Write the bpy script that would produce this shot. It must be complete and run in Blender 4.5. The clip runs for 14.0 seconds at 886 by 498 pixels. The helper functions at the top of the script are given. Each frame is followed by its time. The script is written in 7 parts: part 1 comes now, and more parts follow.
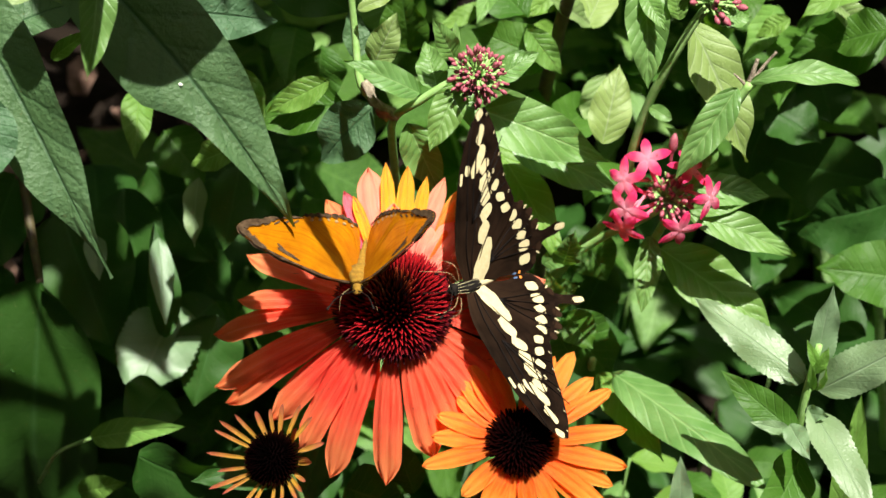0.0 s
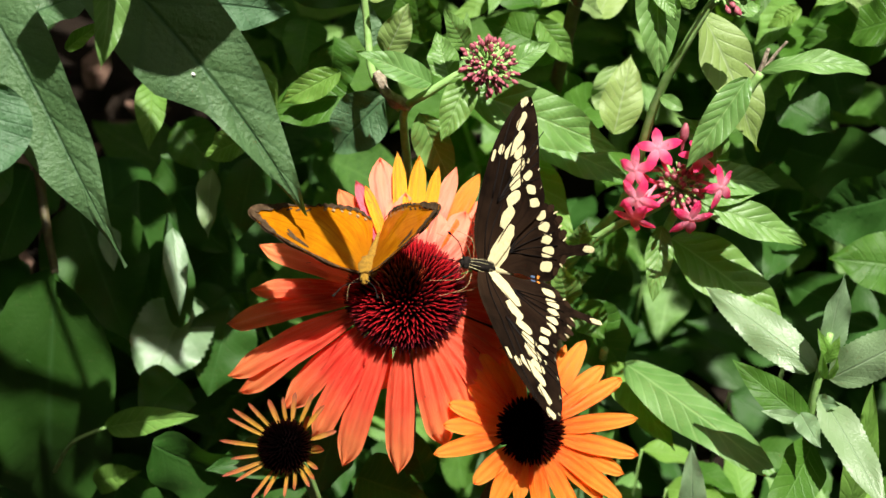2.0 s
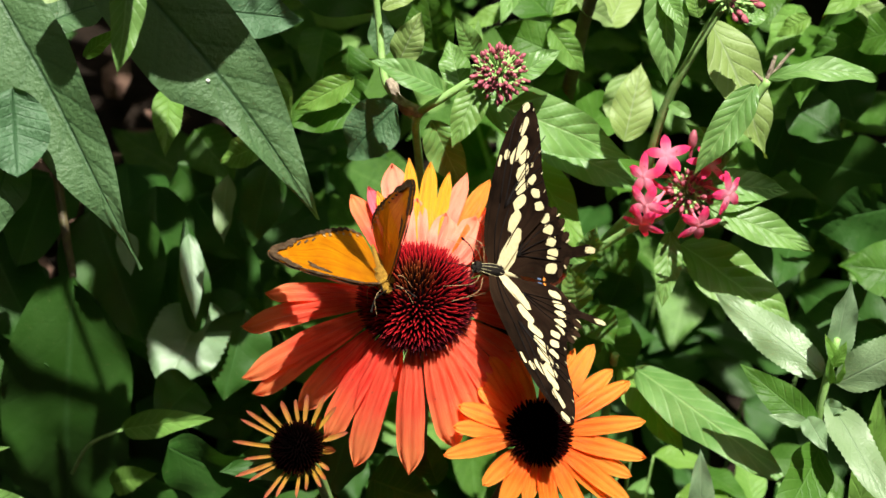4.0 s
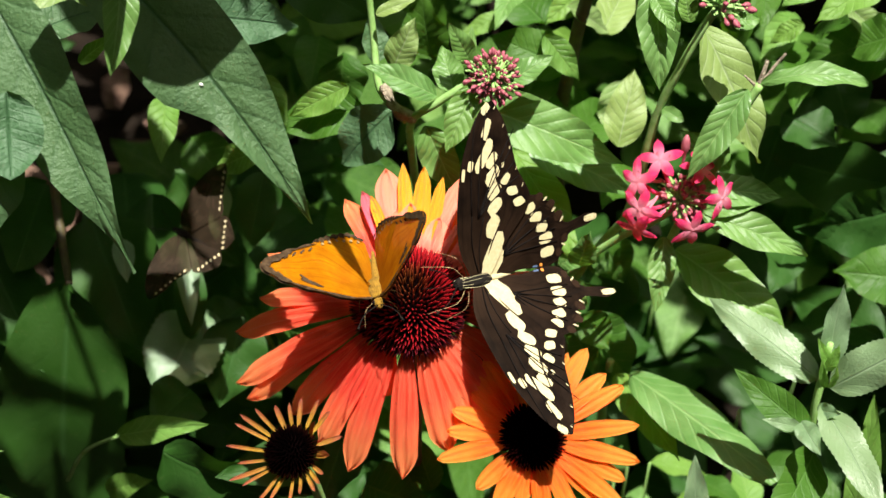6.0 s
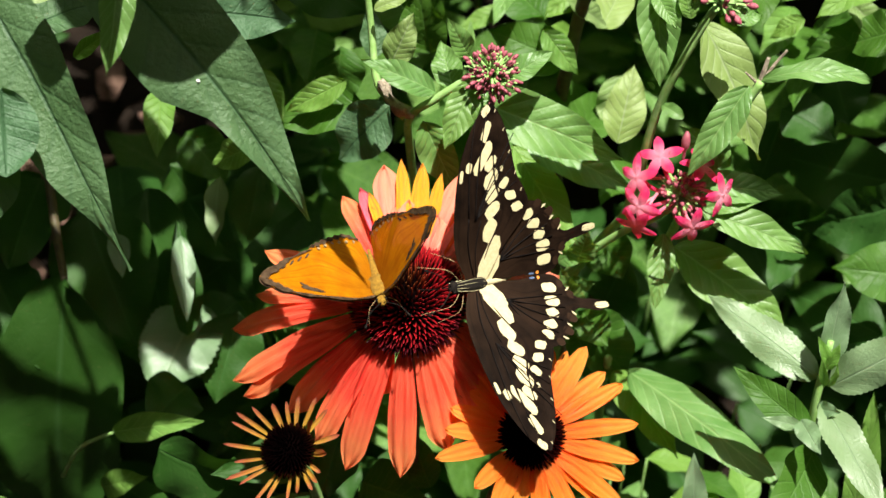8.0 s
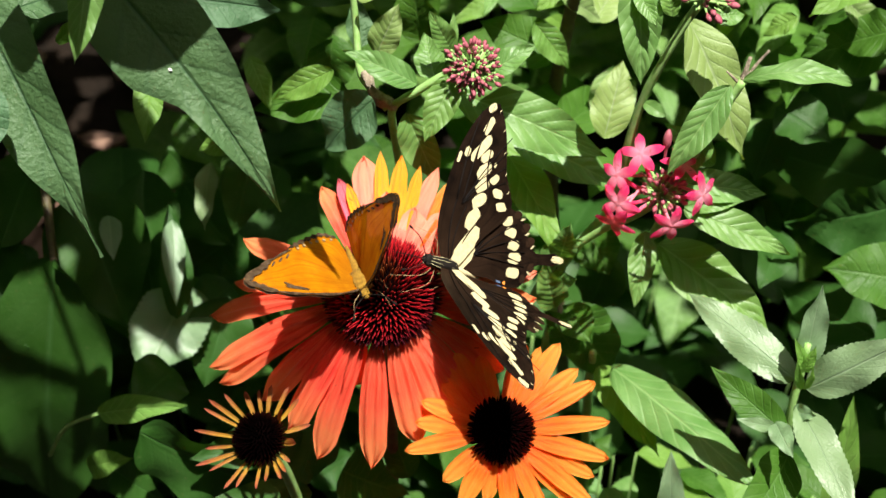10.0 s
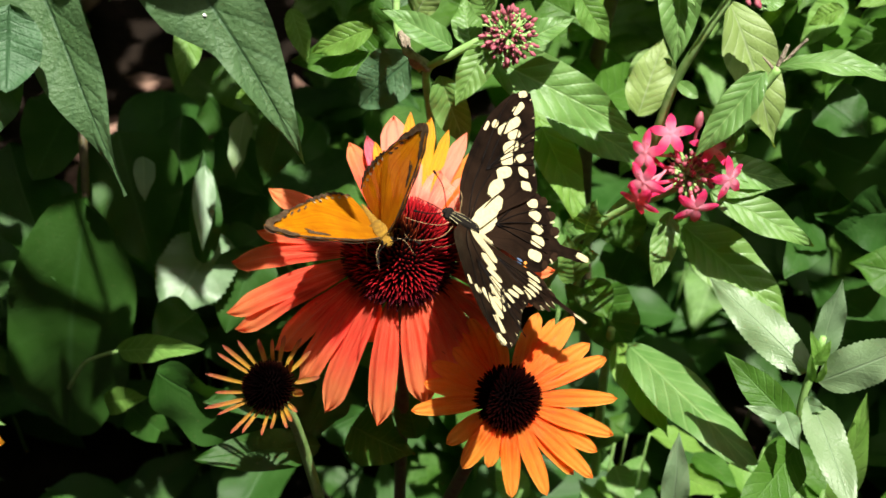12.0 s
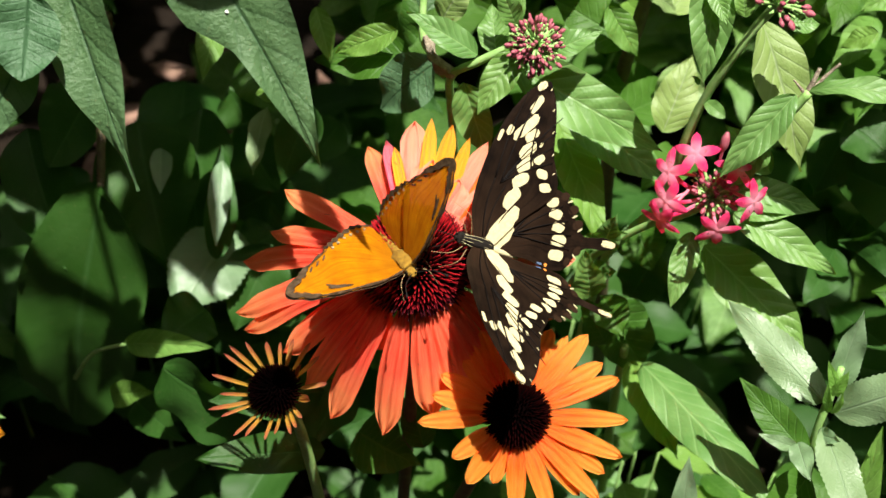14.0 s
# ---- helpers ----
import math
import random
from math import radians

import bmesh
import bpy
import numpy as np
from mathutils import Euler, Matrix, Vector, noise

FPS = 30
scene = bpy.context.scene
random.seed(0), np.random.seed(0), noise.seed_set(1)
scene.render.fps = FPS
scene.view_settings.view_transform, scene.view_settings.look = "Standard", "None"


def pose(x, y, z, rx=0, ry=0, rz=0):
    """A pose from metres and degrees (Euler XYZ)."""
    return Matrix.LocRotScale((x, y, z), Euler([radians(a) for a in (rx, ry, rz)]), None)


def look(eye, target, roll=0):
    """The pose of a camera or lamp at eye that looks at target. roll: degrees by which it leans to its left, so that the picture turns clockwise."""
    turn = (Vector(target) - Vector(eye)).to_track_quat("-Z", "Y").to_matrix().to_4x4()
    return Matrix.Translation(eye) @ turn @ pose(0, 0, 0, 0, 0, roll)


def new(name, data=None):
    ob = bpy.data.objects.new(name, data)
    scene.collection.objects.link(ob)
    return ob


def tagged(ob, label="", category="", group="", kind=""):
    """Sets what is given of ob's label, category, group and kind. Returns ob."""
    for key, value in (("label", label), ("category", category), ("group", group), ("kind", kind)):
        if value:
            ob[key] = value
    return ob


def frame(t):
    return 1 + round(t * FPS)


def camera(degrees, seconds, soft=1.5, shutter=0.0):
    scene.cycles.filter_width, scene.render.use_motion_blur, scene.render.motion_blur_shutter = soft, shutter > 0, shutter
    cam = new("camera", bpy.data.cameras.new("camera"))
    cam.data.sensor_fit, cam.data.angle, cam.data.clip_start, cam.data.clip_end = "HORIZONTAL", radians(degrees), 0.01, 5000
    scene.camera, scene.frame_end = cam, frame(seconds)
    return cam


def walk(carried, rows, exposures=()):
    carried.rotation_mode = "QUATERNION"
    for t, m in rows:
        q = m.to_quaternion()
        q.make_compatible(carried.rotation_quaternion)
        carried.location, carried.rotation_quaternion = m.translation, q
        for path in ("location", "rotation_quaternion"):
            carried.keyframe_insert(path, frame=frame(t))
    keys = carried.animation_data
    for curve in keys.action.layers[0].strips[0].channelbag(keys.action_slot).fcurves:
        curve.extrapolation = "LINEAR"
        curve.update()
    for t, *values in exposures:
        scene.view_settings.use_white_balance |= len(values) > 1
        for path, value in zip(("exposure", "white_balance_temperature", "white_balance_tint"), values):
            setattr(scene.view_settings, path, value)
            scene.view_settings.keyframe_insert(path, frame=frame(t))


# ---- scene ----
cam = camera(36, 14.0, shutter=0.4)
cam.data.dof.use_dof, cam.data.dof.focus_distance, cam.data.dof.aperture_fstop = True, 0.462, 18.0
walk(cam, [
    (0, pose(0.0003, 0.0006, 0.8199, 42.17, -0.53, -0.32)),
    (0.5, pose(-0.0002, 0.0002, 0.8196, 42.11, -0.34, -0.21)),
    (1, pose(0.0002, 0.0004, 0.8202, 42.01, -0.16, -0.21)),
    (1.5, pose(0.0001, -0.0001, 0.8199, 41.99, 0.00, -0.00)),
    (2, pose(0.0012, -0.0025, 0.8203, 41.96, -0.06, 0.05)),
    (2.5, pose(0.0030, -0.0061, 0.8213, 41.97, -0.02, 0.11)),
    (3, pose(0.0035, -0.0070, 0.8215, 42.13, 0.12, 0.36)),
    (3.2, pose(0.0030, -0.0068, 0.8221, 42.24, 0.13, 0.65)),
    (5.5, pose(0.0087, -0.0143, 0.8244, 42.73, 0.71, 0.66)),
    (6, pose(0.0075, -0.0122, 0.8224, 43.02, 0.56, 0.72)),
    (6.5, pose(0.0059, -0.0099, 0.8229, 42.81, 0.61, 0.79)),
    (7, pose(0.0060, -0.0094, 0.8226, 42.82, 0.43, 0.53)),
    (7.5, pose(0.0060, -0.0084, 0.8221, 42.76, 0.33, 0.56)),
    (8, pose(0.0059, -0.0079, 0.8217, 42.59, 0.31, 0.63)),
    (10.3, pose(0.0299, -0.0026, 0.8245, 41.44, 0.17, 3.44)),
    (10.5, pose(0.0315, -0.0017, 0.8245, 40.85, -0.09, 4.03)),
    (11, pose(0.0326, -0.0035, 0.8244, 40.39, -0.63, 5.27)),
    (11.5, pose(0.0350, -0.0058, 0.8249, 40.15, -0.94, 6.09)),
    (12, pose(0.0359, -0.0056, 0.8249, 40.44, -1.01, 7.24)),
    (12.5, pose(0.0359, -0.0044, 0.8246, 40.48, -0.52, 8.36)),
    (13, pose(0.0359, -0.0038, 0.8245, 40.53, -0.69, 9.27)),
    (13.5, pose(0.0356, -0.0005, 0.8230, 40.53, -1.43, 9.68)),
    (14, pose(0.0357, 0.0030, 0.8216, 40.27, -2.23, 9.84)),
])

# ---- world, sun ----
world = bpy.data.worlds.new("sky")
scene.world = world
world.use_nodes = True
wn = world.node_tree.nodes
sky = wn.new("ShaderNodeTexSky")
sky.sky_type = "NISHITA"
sky.sun_disc = False
sky.air_density, sky.dust_density, sky.ozone_density = 0.7, 4.0, 0.6
SUN = Vector((0.15, -0.09, 0.97)).normalized()
sky.sun_elevation = math.asin(SUN.z)
sky.sun_rotation = math.atan2(SUN.x, SUN.y)
world.node_tree.links.new(sky.outputs["Color"], wn["Background"].inputs["Color"])
wn["Background"].inputs["Strength"].default_value = 0.05
sun = new("sun", bpy.data.lights.new("sun", "SUN"))
sun.data.energy, sun.data.angle, sun.data.color = 5.0, radians(0.53), (1.0, 0.96, 0.88)
sun.matrix_world = look(SUN * 5, (0, 0, 0))
scene.view_settings.exposure = 1.03


# ---- materials ----
def tree(name, rough=0.5, spec=0.5):
    m = bpy.data.materials.new(name)
    m.use_nodes = True
    nt = m.node_tree
    bsdf = nt.nodes["Principled BSDF"]
    bsdf.inputs["Roughness"].default_value = rough
    bsdf.inputs["Specular IOR Level"].default_value = spec
    return m, nt, bsdf


def node(nt, kind, *links, **props):
    n = nt.nodes.new("ShaderNode" + kind)
    for key, value in props.items():
        if key == "op":
            n.operation = value
        elif key == "clamp":
            n.use_clamp = value
    for i, v in enumerate(links):
        if v is None:
            continue
        if isinstance(v, bpy.types.NodeSocket):
            nt.links.new(v, n.inputs[i])
        else:
            n.inputs[i].default_value = v
    return n


def math_node(nt, op, a, b=None, c=None, clamp=False):
    return node(nt, "Math", a, b, c, op=op, clamp=clamp).outputs[0]


def noise_tex(nt, scale, detail=3.0, coords=None, rough=0.55):
    n = nt.nodes.new("ShaderNodeTexNoise")
    n.inputs["Scale"].default_value, n.inputs["Detail"].default_value, n.inputs["Roughness"].default_value = scale, detail, rough
    if coords is None:
        coords = nt.nodes.new("ShaderNodeTexCoord").outputs["Object"]
    nt.links.new(coords, n.inputs["Vector"])
    return n.outputs[0]


def blend(nt, fac, a, b, how="MIX"):
    n = nt.nodes.new("ShaderNodeMix")
    n.data_type, n.blend_type = "RGBA", how
    for sock, v in ((n.inputs[0], fac), (n.inputs[6], a), (n.inputs[7], b)):
        if isinstance(v, bpy.types.NodeSocket):
            nt.links.new(v, sock)
        else:
            sock.default_value = v if not isinstance(v, tuple) else (*v, 1)
    return n.outputs[2]


def span(nt, v, a, b, lo=0.0, hi=1.0):
    n = nt.nodes.new("ShaderNodeMapRange")
    n.inputs[1].default_value, n.inputs[2].default_value, n.inputs[3].default_value, n.inputs[4].default_value = a, b, lo, hi
    nt.links.new(v, n.inputs[0])
    return n.outputs[0]


def bump(nt, bsdf, height, strength, dist):
    n = nt.nodes.new("ShaderNodeBump")
    n.inputs["Strength"].default_value, n.inputs["Distance"].default_value = strength, dist
    nt.links.new(height, n.inputs["Height"])
    nt.links.new(n.outputs[0], bsdf.inputs["Normal"])


def see_through(nt, bsdf, colour, amount):
    """Thin living tissue: part of the light passes through it."""
    out = nt.nodes["Material Output"]
    tr = nt.nodes.new("ShaderNodeBsdfTranslucent")
    nt.links.new(colour, tr.inputs[0])
    mix = nt.nodes.new("ShaderNodeMixShader")
    mix.inputs[0].default_value = amount
    nt.links.new(bsdf.outputs[0], mix.inputs[1])
    nt.links.new(tr.outputs[0], mix.inputs[2])
    nt.links.new(mix.outputs[0], out.inputs[0])


def leaf_material(name, low, high, vein, rough=0.45, veins=9, slant=0.5, through_=0.3, spec=0.5, fine=700, relief=0.5, pucker=0.0, ribs=0.55):
    m, nt, bsdf = tree(name, rough, spec)
    uv = nt.nodes.new("ShaderNodeTexCoord")
    sep = node(nt, "SeparateXYZ", uv.outputs["UV"])
    u, v = sep.outputs[0], sep.outputs[1]
    side = math_node(nt, "ABSOLUTE", math_node(nt, "MULTIPLY_ADD", v, 2.0, -1.0))
    wob = noise_tex(nt, 90, 2)
    ph = math_node(nt, "MULTIPLY_ADD", u, float(veins), math_node(nt, "MULTIPLY", math_node(nt, "POWER", side, 0.8), -slant * veins * 0.35))
    ph = math_node(nt, "MULTIPLY_ADD", wob, 0.14, ph)
    saw = math_node(nt, "FRACT", ph)
    dist = math_node(nt, "ABSOLUTE", math_node(nt, "SUBTRACT", saw, 0.5))
    line = span(nt, dist, 0.0, 0.13, 1.0, 0.0)
    mid = span(nt, side, 0.0, 0.07, 1.0, 0.0)
    veinmask = math_node(nt, "MAXIMUM", math_node(nt, "MULTIPLY", line, ribs), mid)
    rnd = nt.nodes.new("ShaderNodeObjectInfo").outputs["Random"]
    blotch = noise_tex(nt, 45, 4)
    col = blend(nt, span(nt, blotch, 0.3, 0.7), low, high)
    col = blend(nt, math_node(nt, "MULTIPLY", rnd, 0.45), col, tuple(0.5 * (a + b) * s for a, b, s in zip(low, high, (1.35, 1.1, 0.7))))
    col = blend(nt, math_node(nt, "MULTIPLY", veinmask, 0.85), col, vein)
    specks = noise_tex(nt, 520, 2)
    col = blend(nt, span(nt, specks, 0.66, 0.78, 0.0, 0.25), col, (0.22, 0.2, 0.1))
    nt.links.new(col, bsdf.inputs["Base Color"])
    nt.links.new(span(nt, blotch, 0.3, 0.7, rough - 0.08, rough + 0.12), bsdf.inputs["Roughness"])
    vor = nt.nodes.new("ShaderNodeTexVoronoi")
    vor.feature = "DISTANCE_TO_EDGE"
    vor.inputs["Scale"].default_value = fine * 0.8
    nt.links.new(nt.nodes.new("ShaderNodeTexCoord").outputs["Object"], vor.inputs["Vector"])
    cell = math_node(nt, "MULTIPLY_ADD", span(nt, vor.outputs["Distance"], 0.0, 0.2), 0.12, noise_tex(nt, fine, 3))
    h = math_node(nt, "MULTIPLY_ADD", veinmask, -0.9, math_node(nt, "MULTIPLY", cell, 0.55))
    if pucker:
        big = nt.nodes.new("ShaderNodeTexVoronoi")
        big.feature = "SMOOTH_F1"
        big.inputs["Scale"].default_value = 620
        nt.links.new(nt.nodes.new("ShaderNodeTexCoord").outputs["Object"], big.inputs["Vector"])
        h = math_node(nt, "MULTIPLY_ADD", big.outputs["Distance"], -1.6 * pucker, h)
    bump(nt, bsdf, h, relief, 0.0009)
    glow = blend(nt, 1.0, col, (1.5, 1.5, 0.5), "MULTIPLY")
    see_through(nt, bsdf, glow, through_)
    return m


def petal_material(name, base, middle, tip, streak, through_=0.28):
    m, nt, bsdf = tree(name, 0.42, 0.4)
    uv = nt.nodes.new("ShaderNodeTexCoord")
    sep = node(nt, "SeparateXYZ", uv.outputs["UV"])
    u, v = sep.outputs[0], sep.outputs[1]
    stretch = node(nt, "CombineXYZ", math_node(nt, "MULTIPLY", u, 3.0), math_node(nt, "MULTIPLY", v, 30.0), 0.0).outputs[0]
    lines = noise_tex(nt, 1.3, 4, stretch)
    blot = noise_tex(nt, 120, 3)
    along = math_node(nt, "MULTIPLY_ADD", blot, 0.35, math_node(nt, "SUBTRACT", u, 0.17))
    col = blend(nt, span(nt, along, 0.05, 0.62), base, middle)
    col = blend(nt, span(nt, along, 0.5, 1.0), col, tip)
    col = blend(nt, span(nt, lines, 0.45, 0.7, 0.0, 0.6), col, streak)
    rnd = nt.nodes.new("ShaderNodeObjectInfo").outputs["Random"]
    col = blend(nt, math_node(nt, "MULTIPLY", rnd, 0.25), col, tip)
    spots = noise_tex(nt, 420, 1)
    col = blend(nt, span(nt, spots, 0.74, 0.8, 0.0, 0.5), col, (0.2, 0.05, 0.03))
    nt.links.new(col, bsdf.inputs["Base Color"])
    bump(nt, bsdf, lines, 0.6, 0.0014)
    glow = blend(nt, 1.0, col, (1.6, 0.8, 0.6), "MULTIPLY")
    see_through(nt, bsdf, glow, through_)
    return m


def plain_material(name, a, b, scale=200, rough=0.6, spec=0.4, relief=0.3, dist=0.0006, detail=4):
    m, nt, bsdf = tree(name, rough, spec)
    n = noise_tex(nt, scale, detail)
    nt.links.new(blend(nt, span(nt, n, 0.3, 0.7), a, b), bsdf.inputs["Base Color"])
    bump(nt, bsdf, noise_tex(nt, scale * 3.3, 3), relief, dist)
    return m


def wing_material(name, base, a, b, ray, rough=0.6, through_=0.15, clear=0.0):
    """Scaled wing membrane: colour a to b, darker towards the root by its scales, fine rays along the veins."""
    m, nt, bsdf = tree(name, rough, 0.05)
    uv = nt.nodes.new("ShaderNodeTexCoord")
    sep = node(nt, "SeparateXYZ", uv.outputs["UV"])
    u, v = sep.outputs[0], sep.outputs[1]
    st = node(nt, "CombineXYZ", math_node(nt, "MULTIPLY", u, 2.0), math_node(nt, "MULTIPLY", v, 16.0), 0.0).outputs[0]
    lines = noise_tex(nt, 1.1, 3, st)
    n = noise_tex(nt, 160, 4)
    col = blend(nt, span(nt, n, 0.3, 0.7), a, b)
    col = blend(nt, span(nt, lines, 0.45, 0.75, 0.0, 0.65), col, ray)
    col = blend(nt, span(nt, u, 0.0, 0.35, 0.7, 0.0), col, base)
    saw = math_node(nt, "ABSOLUTE", math_node(nt, "SUBTRACT", math_node(nt, "FRACT", math_node(nt, "MULTIPLY", v, 7.0)), 0.5))
    col = blend(nt, span(nt, saw, 0.0, 0.06, 0.6, 0.0), col, ray)
    nt.links.new(col, bsdf.inputs["Base Color"])
    bump(nt, bsdf, math_node(nt, "ADD", lines, noise_tex(nt, 1500, 2)), 0.3, 0.0003)
    if through_:
        see_through(nt, bsdf, col, through_)
    if clear:
        out = nt.nodes["Material Output"]
        thin = nt.nodes.new("ShaderNodeBsdfTransparent")
        nt.links.new(blend(nt, 0.5, col, (1.0, 0.8, 0.6)), thin.inputs[0])
        mix = nt.nodes.new("ShaderNodeMixShader")
        mix.inputs[0].default_value = clear
        nt.links.new(out.inputs[0].links[0].from_socket, mix.inputs[1])
        nt.links.new(thin.outputs[0], mix.inputs[2])
        nt.links.new(mix.outputs[0], out.inputs[0])
    return m


M_BUSH = leaf_material("bush_leaf", (0.055, 0.132, 0.054), (0.098, 0.200, 0.098), (0.040, 0.102, 0.042), 0.5, 9, 0.4, 0.28, fine=1400, relief=0.66, spec=0.45, pucker=0.4, ribs=0.3)
M_PENTAS = leaf_material("pentas_leaf", (0.085, 0.215, 0.045), (0.185, 0.345, 0.10), (0.27, 0.43, 0.16), 0.43, 9, 0.65, 0.32, relief=0.42, spec=0.55, ribs=0.45)
M_WILLOW = leaf_material("smooth_leaf", (0.135, 0.245, 0.115), (0.215, 0.325, 0.19), (0.26, 0.37, 0.22), 0.42, 8, 0.9, 0.26, relief=0.5, spec=0.75, ribs=0.16, fine=900)
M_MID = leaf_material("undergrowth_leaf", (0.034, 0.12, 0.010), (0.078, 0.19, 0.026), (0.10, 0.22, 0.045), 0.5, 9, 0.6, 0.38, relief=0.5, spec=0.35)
# leaf colour darkened to stand for shade
M_DEEP_SHADE = leaf_material("broad_leaf", (0.018, 0.072, 0.009), (0.038, 0.112, 0.020), (0.046, 0.125, 0.028), 0.52, 9, 0.55, 0.3, relief=0.4, spec=0.3, ribs=0.15)
# bright lime tone; on some leaves its colour stands for sunlight
M_LIME = leaf_material("young_leaf", (0.10, 0.25, 0.035), (0.19, 0.36, 0.08), (0.24, 0.42, 0.10), 0.5, 8, 0.6, 0.36, relief=0.6, spec=0.4)
M_SERE = leaf_material("ageing_leaf", (0.13, 0.24, 0.06), (0.24, 0.34, 0.13), (0.30, 0.38, 0.2), 0.5, 9, 0.65, 0.22, relief=0.45, ribs=0.4)
M_STEM = plain_material("green_stem", (0.22, 0.42, 0.09), (0.34, 0.54, 0.20), 260, 0.55)
M_BARK = plain_material("dry_stem", (0.22, 0.17, 0.12), (0.50, 0.42, 0.31), 500, 0.9, relief=1.0, dist=0.0012)
M_DARKSTEM = plain_material("purple_brown_stem", (0.07, 0.045, 0.03), (0.12, 0.11, 0.04), 260, 0.6)
M_CORAL = petal_material("coral_petal", (0.66, 0.012, 0.018), (0.84, 0.070, 0.045), (0.95, 0.32, 0.105), (0.94, 0.28, 0.15), 0.34)
M_PEACH = petal_material("peach_petal", (0.74, 0.035, 0.035), (0.92, 0.27, 0.18), (0.93, 0.29, 0.16), (0.95, 0.38, 0.26))
M_YELLOW = petal_material("yellow_petal", (0.80, 0.20, 0.012), (0.88, 0.42, 0.018), (0.87, 0.38, 0.02), (0.9, 0.47, 0.04))
M_PINK = petal_material("pink_petal", (0.6, 0.04, 0.10), (0.75, 0.13, 0.22), (0.7, 0.10, 0.14), (0.85, 0.4, 0.45))
M_ORANGE = petal_material("orange_petal", (0.74, 0.055, 0.003), (0.92, 0.23, 0.012), (0.96, 0.42, 0.06), (0.96, 0.48, 0.10), 0.5)
M_RAY = petal_material("young_petal", (0.42, 0.28, 0.018), (0.44, 0.21, 0.026), (0.36, 0.062, 0.05), (0.50, 0.24, 0.05), 0.18)
M_FLORET = petal_material("floret_petal", (0.93, 0.48, 0.58), (0.86, 0.030, 0.165), (0.86, 0.036, 0.17), (0.91, 0.10, 0.27), 0.3)
M_BUD = plain_material("floret_bud", (0.24, 0.032, 0.060), (0.43, 0.13, 0.16), 500, 0.5)
M_CONE = plain_material("cone_core", (0.0012, 0.0006, 0.0006), (0.0025, 0.001, 0.001), 500, 0.9, 0.0)


def spike_material(name, low, high, outer, heart, rough=0.5, spec=0.15):
    """Spikes dark at the foot and coloured at the tip: the youngest in the heart of the cone, the oldest at its rim."""
    m, nt, bsdf = tree(name, rough, spec)
    sep = node(nt, "SeparateXYZ", nt.nodes.new("ShaderNodeTexCoord").outputs["UV"])
    isl = nt.nodes.new("ShaderNodeNewGeometry").outputs["Random Per Island"]
    ripe = blend(nt, math_node(nt, "MULTIPLY", isl, 0.6), high, tuple(c * 0.55 for c in high))
    tip = blend(nt, span(nt, sep.outputs[1], 0.0, 0.10), heart, ripe)
    tip = blend(nt, span(nt, sep.outputs[1], 0.42, 0.85), tip, outer)
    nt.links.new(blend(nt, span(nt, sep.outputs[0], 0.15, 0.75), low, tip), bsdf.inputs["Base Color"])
    return m


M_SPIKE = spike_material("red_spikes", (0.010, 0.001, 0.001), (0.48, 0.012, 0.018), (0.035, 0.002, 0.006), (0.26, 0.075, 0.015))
M_SPIKE_DARK = spike_material("dark_spikes", (0.001, 0.0006, 0.0006), (0.0022, 0.0006, 0.0006), (0.012, 0.003, 0.0015), (0.001, 0.0006, 0.0006), 0.9, 0.0)
M_SPIKE_MAROON = spike_material("maroon_spikes", (0.002, 0.001, 0.001), (0.010, 0.0013, 0.0013), (0.012, 0.002, 0.001), (0.004, 0.001, 0.001), 0.95, 0.0)
M_JULIA = wing_material("orange_wing", (0.36, 0.13, 0.006), (0.50, 0.16, 0.003), (0.68, 0.28, 0.004), (0.34, 0.08, 0.003), 0.6, 0.34, 0.08)
M_JULIA_EDGE = plain_material("brown_wing_edge", (0.022, 0.012, 0.006), (0.105, 0.068, 0.038), 500, 0.8, 0.05)
M_JULIA_BODY = plain_material("orange_fur", (0.20, 0.105, 0.008), (0.38, 0.21, 0.018), 900, 0.9, relief=0.9)
M_BLACKWING = wing_material("black_wing", (0.030, 0.016, 0.009), (0.004, 0.0024, 0.0016), (0.018, 0.010, 0.006), (0.0015, 0.001, 0.001), 0.5, 0.04)
M_VEIN = plain_material("dark_vein", (0.003, 0.002, 0.002), (0.006, 0.004, 0.003), 900, 0.6, 0.1)
M_EGG = plain_material("egg_shell", (0.75, 0.75, 0.68), (0.85, 0.85, 0.8), 900, 0.5)
M_CREAM = plain_material("cream_scales", (0.50, 0.43, 0.225), (0.60, 0.52, 0.31), 800, 0.7)
M_BLACKFUR = plain_material("black_fur", (0.006, 0.005, 0.005), (0.022, 0.018, 0.014), 900, 0.9, 0.1, relief=0.8)
M_LEG = plain_material("pale_leg", (0.20, 0.12, 0.05), (0.42, 0.30, 0.14), 900, 0.6)
M_BLUE = plain_material("blue_scales", (0.02, 0.035, 0.08), (0.12, 0.18, 0.30), 900, 0.6)
M_RUST = plain_material("rust_scales", (0.6, 0.16, 0.02), (0.75, 0.3, 0.05), 900, 0.6)
M_SMOKE = wing_material("smoky_wing", (0.036, 0.024, 0.014), (0.024, 0.016, 0.010), (0.060, 0.041, 0.026), (0.022, 0.015, 0.010), 0.45, 0.25, 0.2)
# soil colour taken near black to stand for shade in the gaps
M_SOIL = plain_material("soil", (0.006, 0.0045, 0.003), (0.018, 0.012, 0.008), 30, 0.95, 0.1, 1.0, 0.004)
M_DEEP_HEDGE = plain_material("hedge_leaves", (0.012, 0.035, 0.008), (0.035, 0.08, 0.02), 18, 0.8, 0.2, 1.0, 0.05)
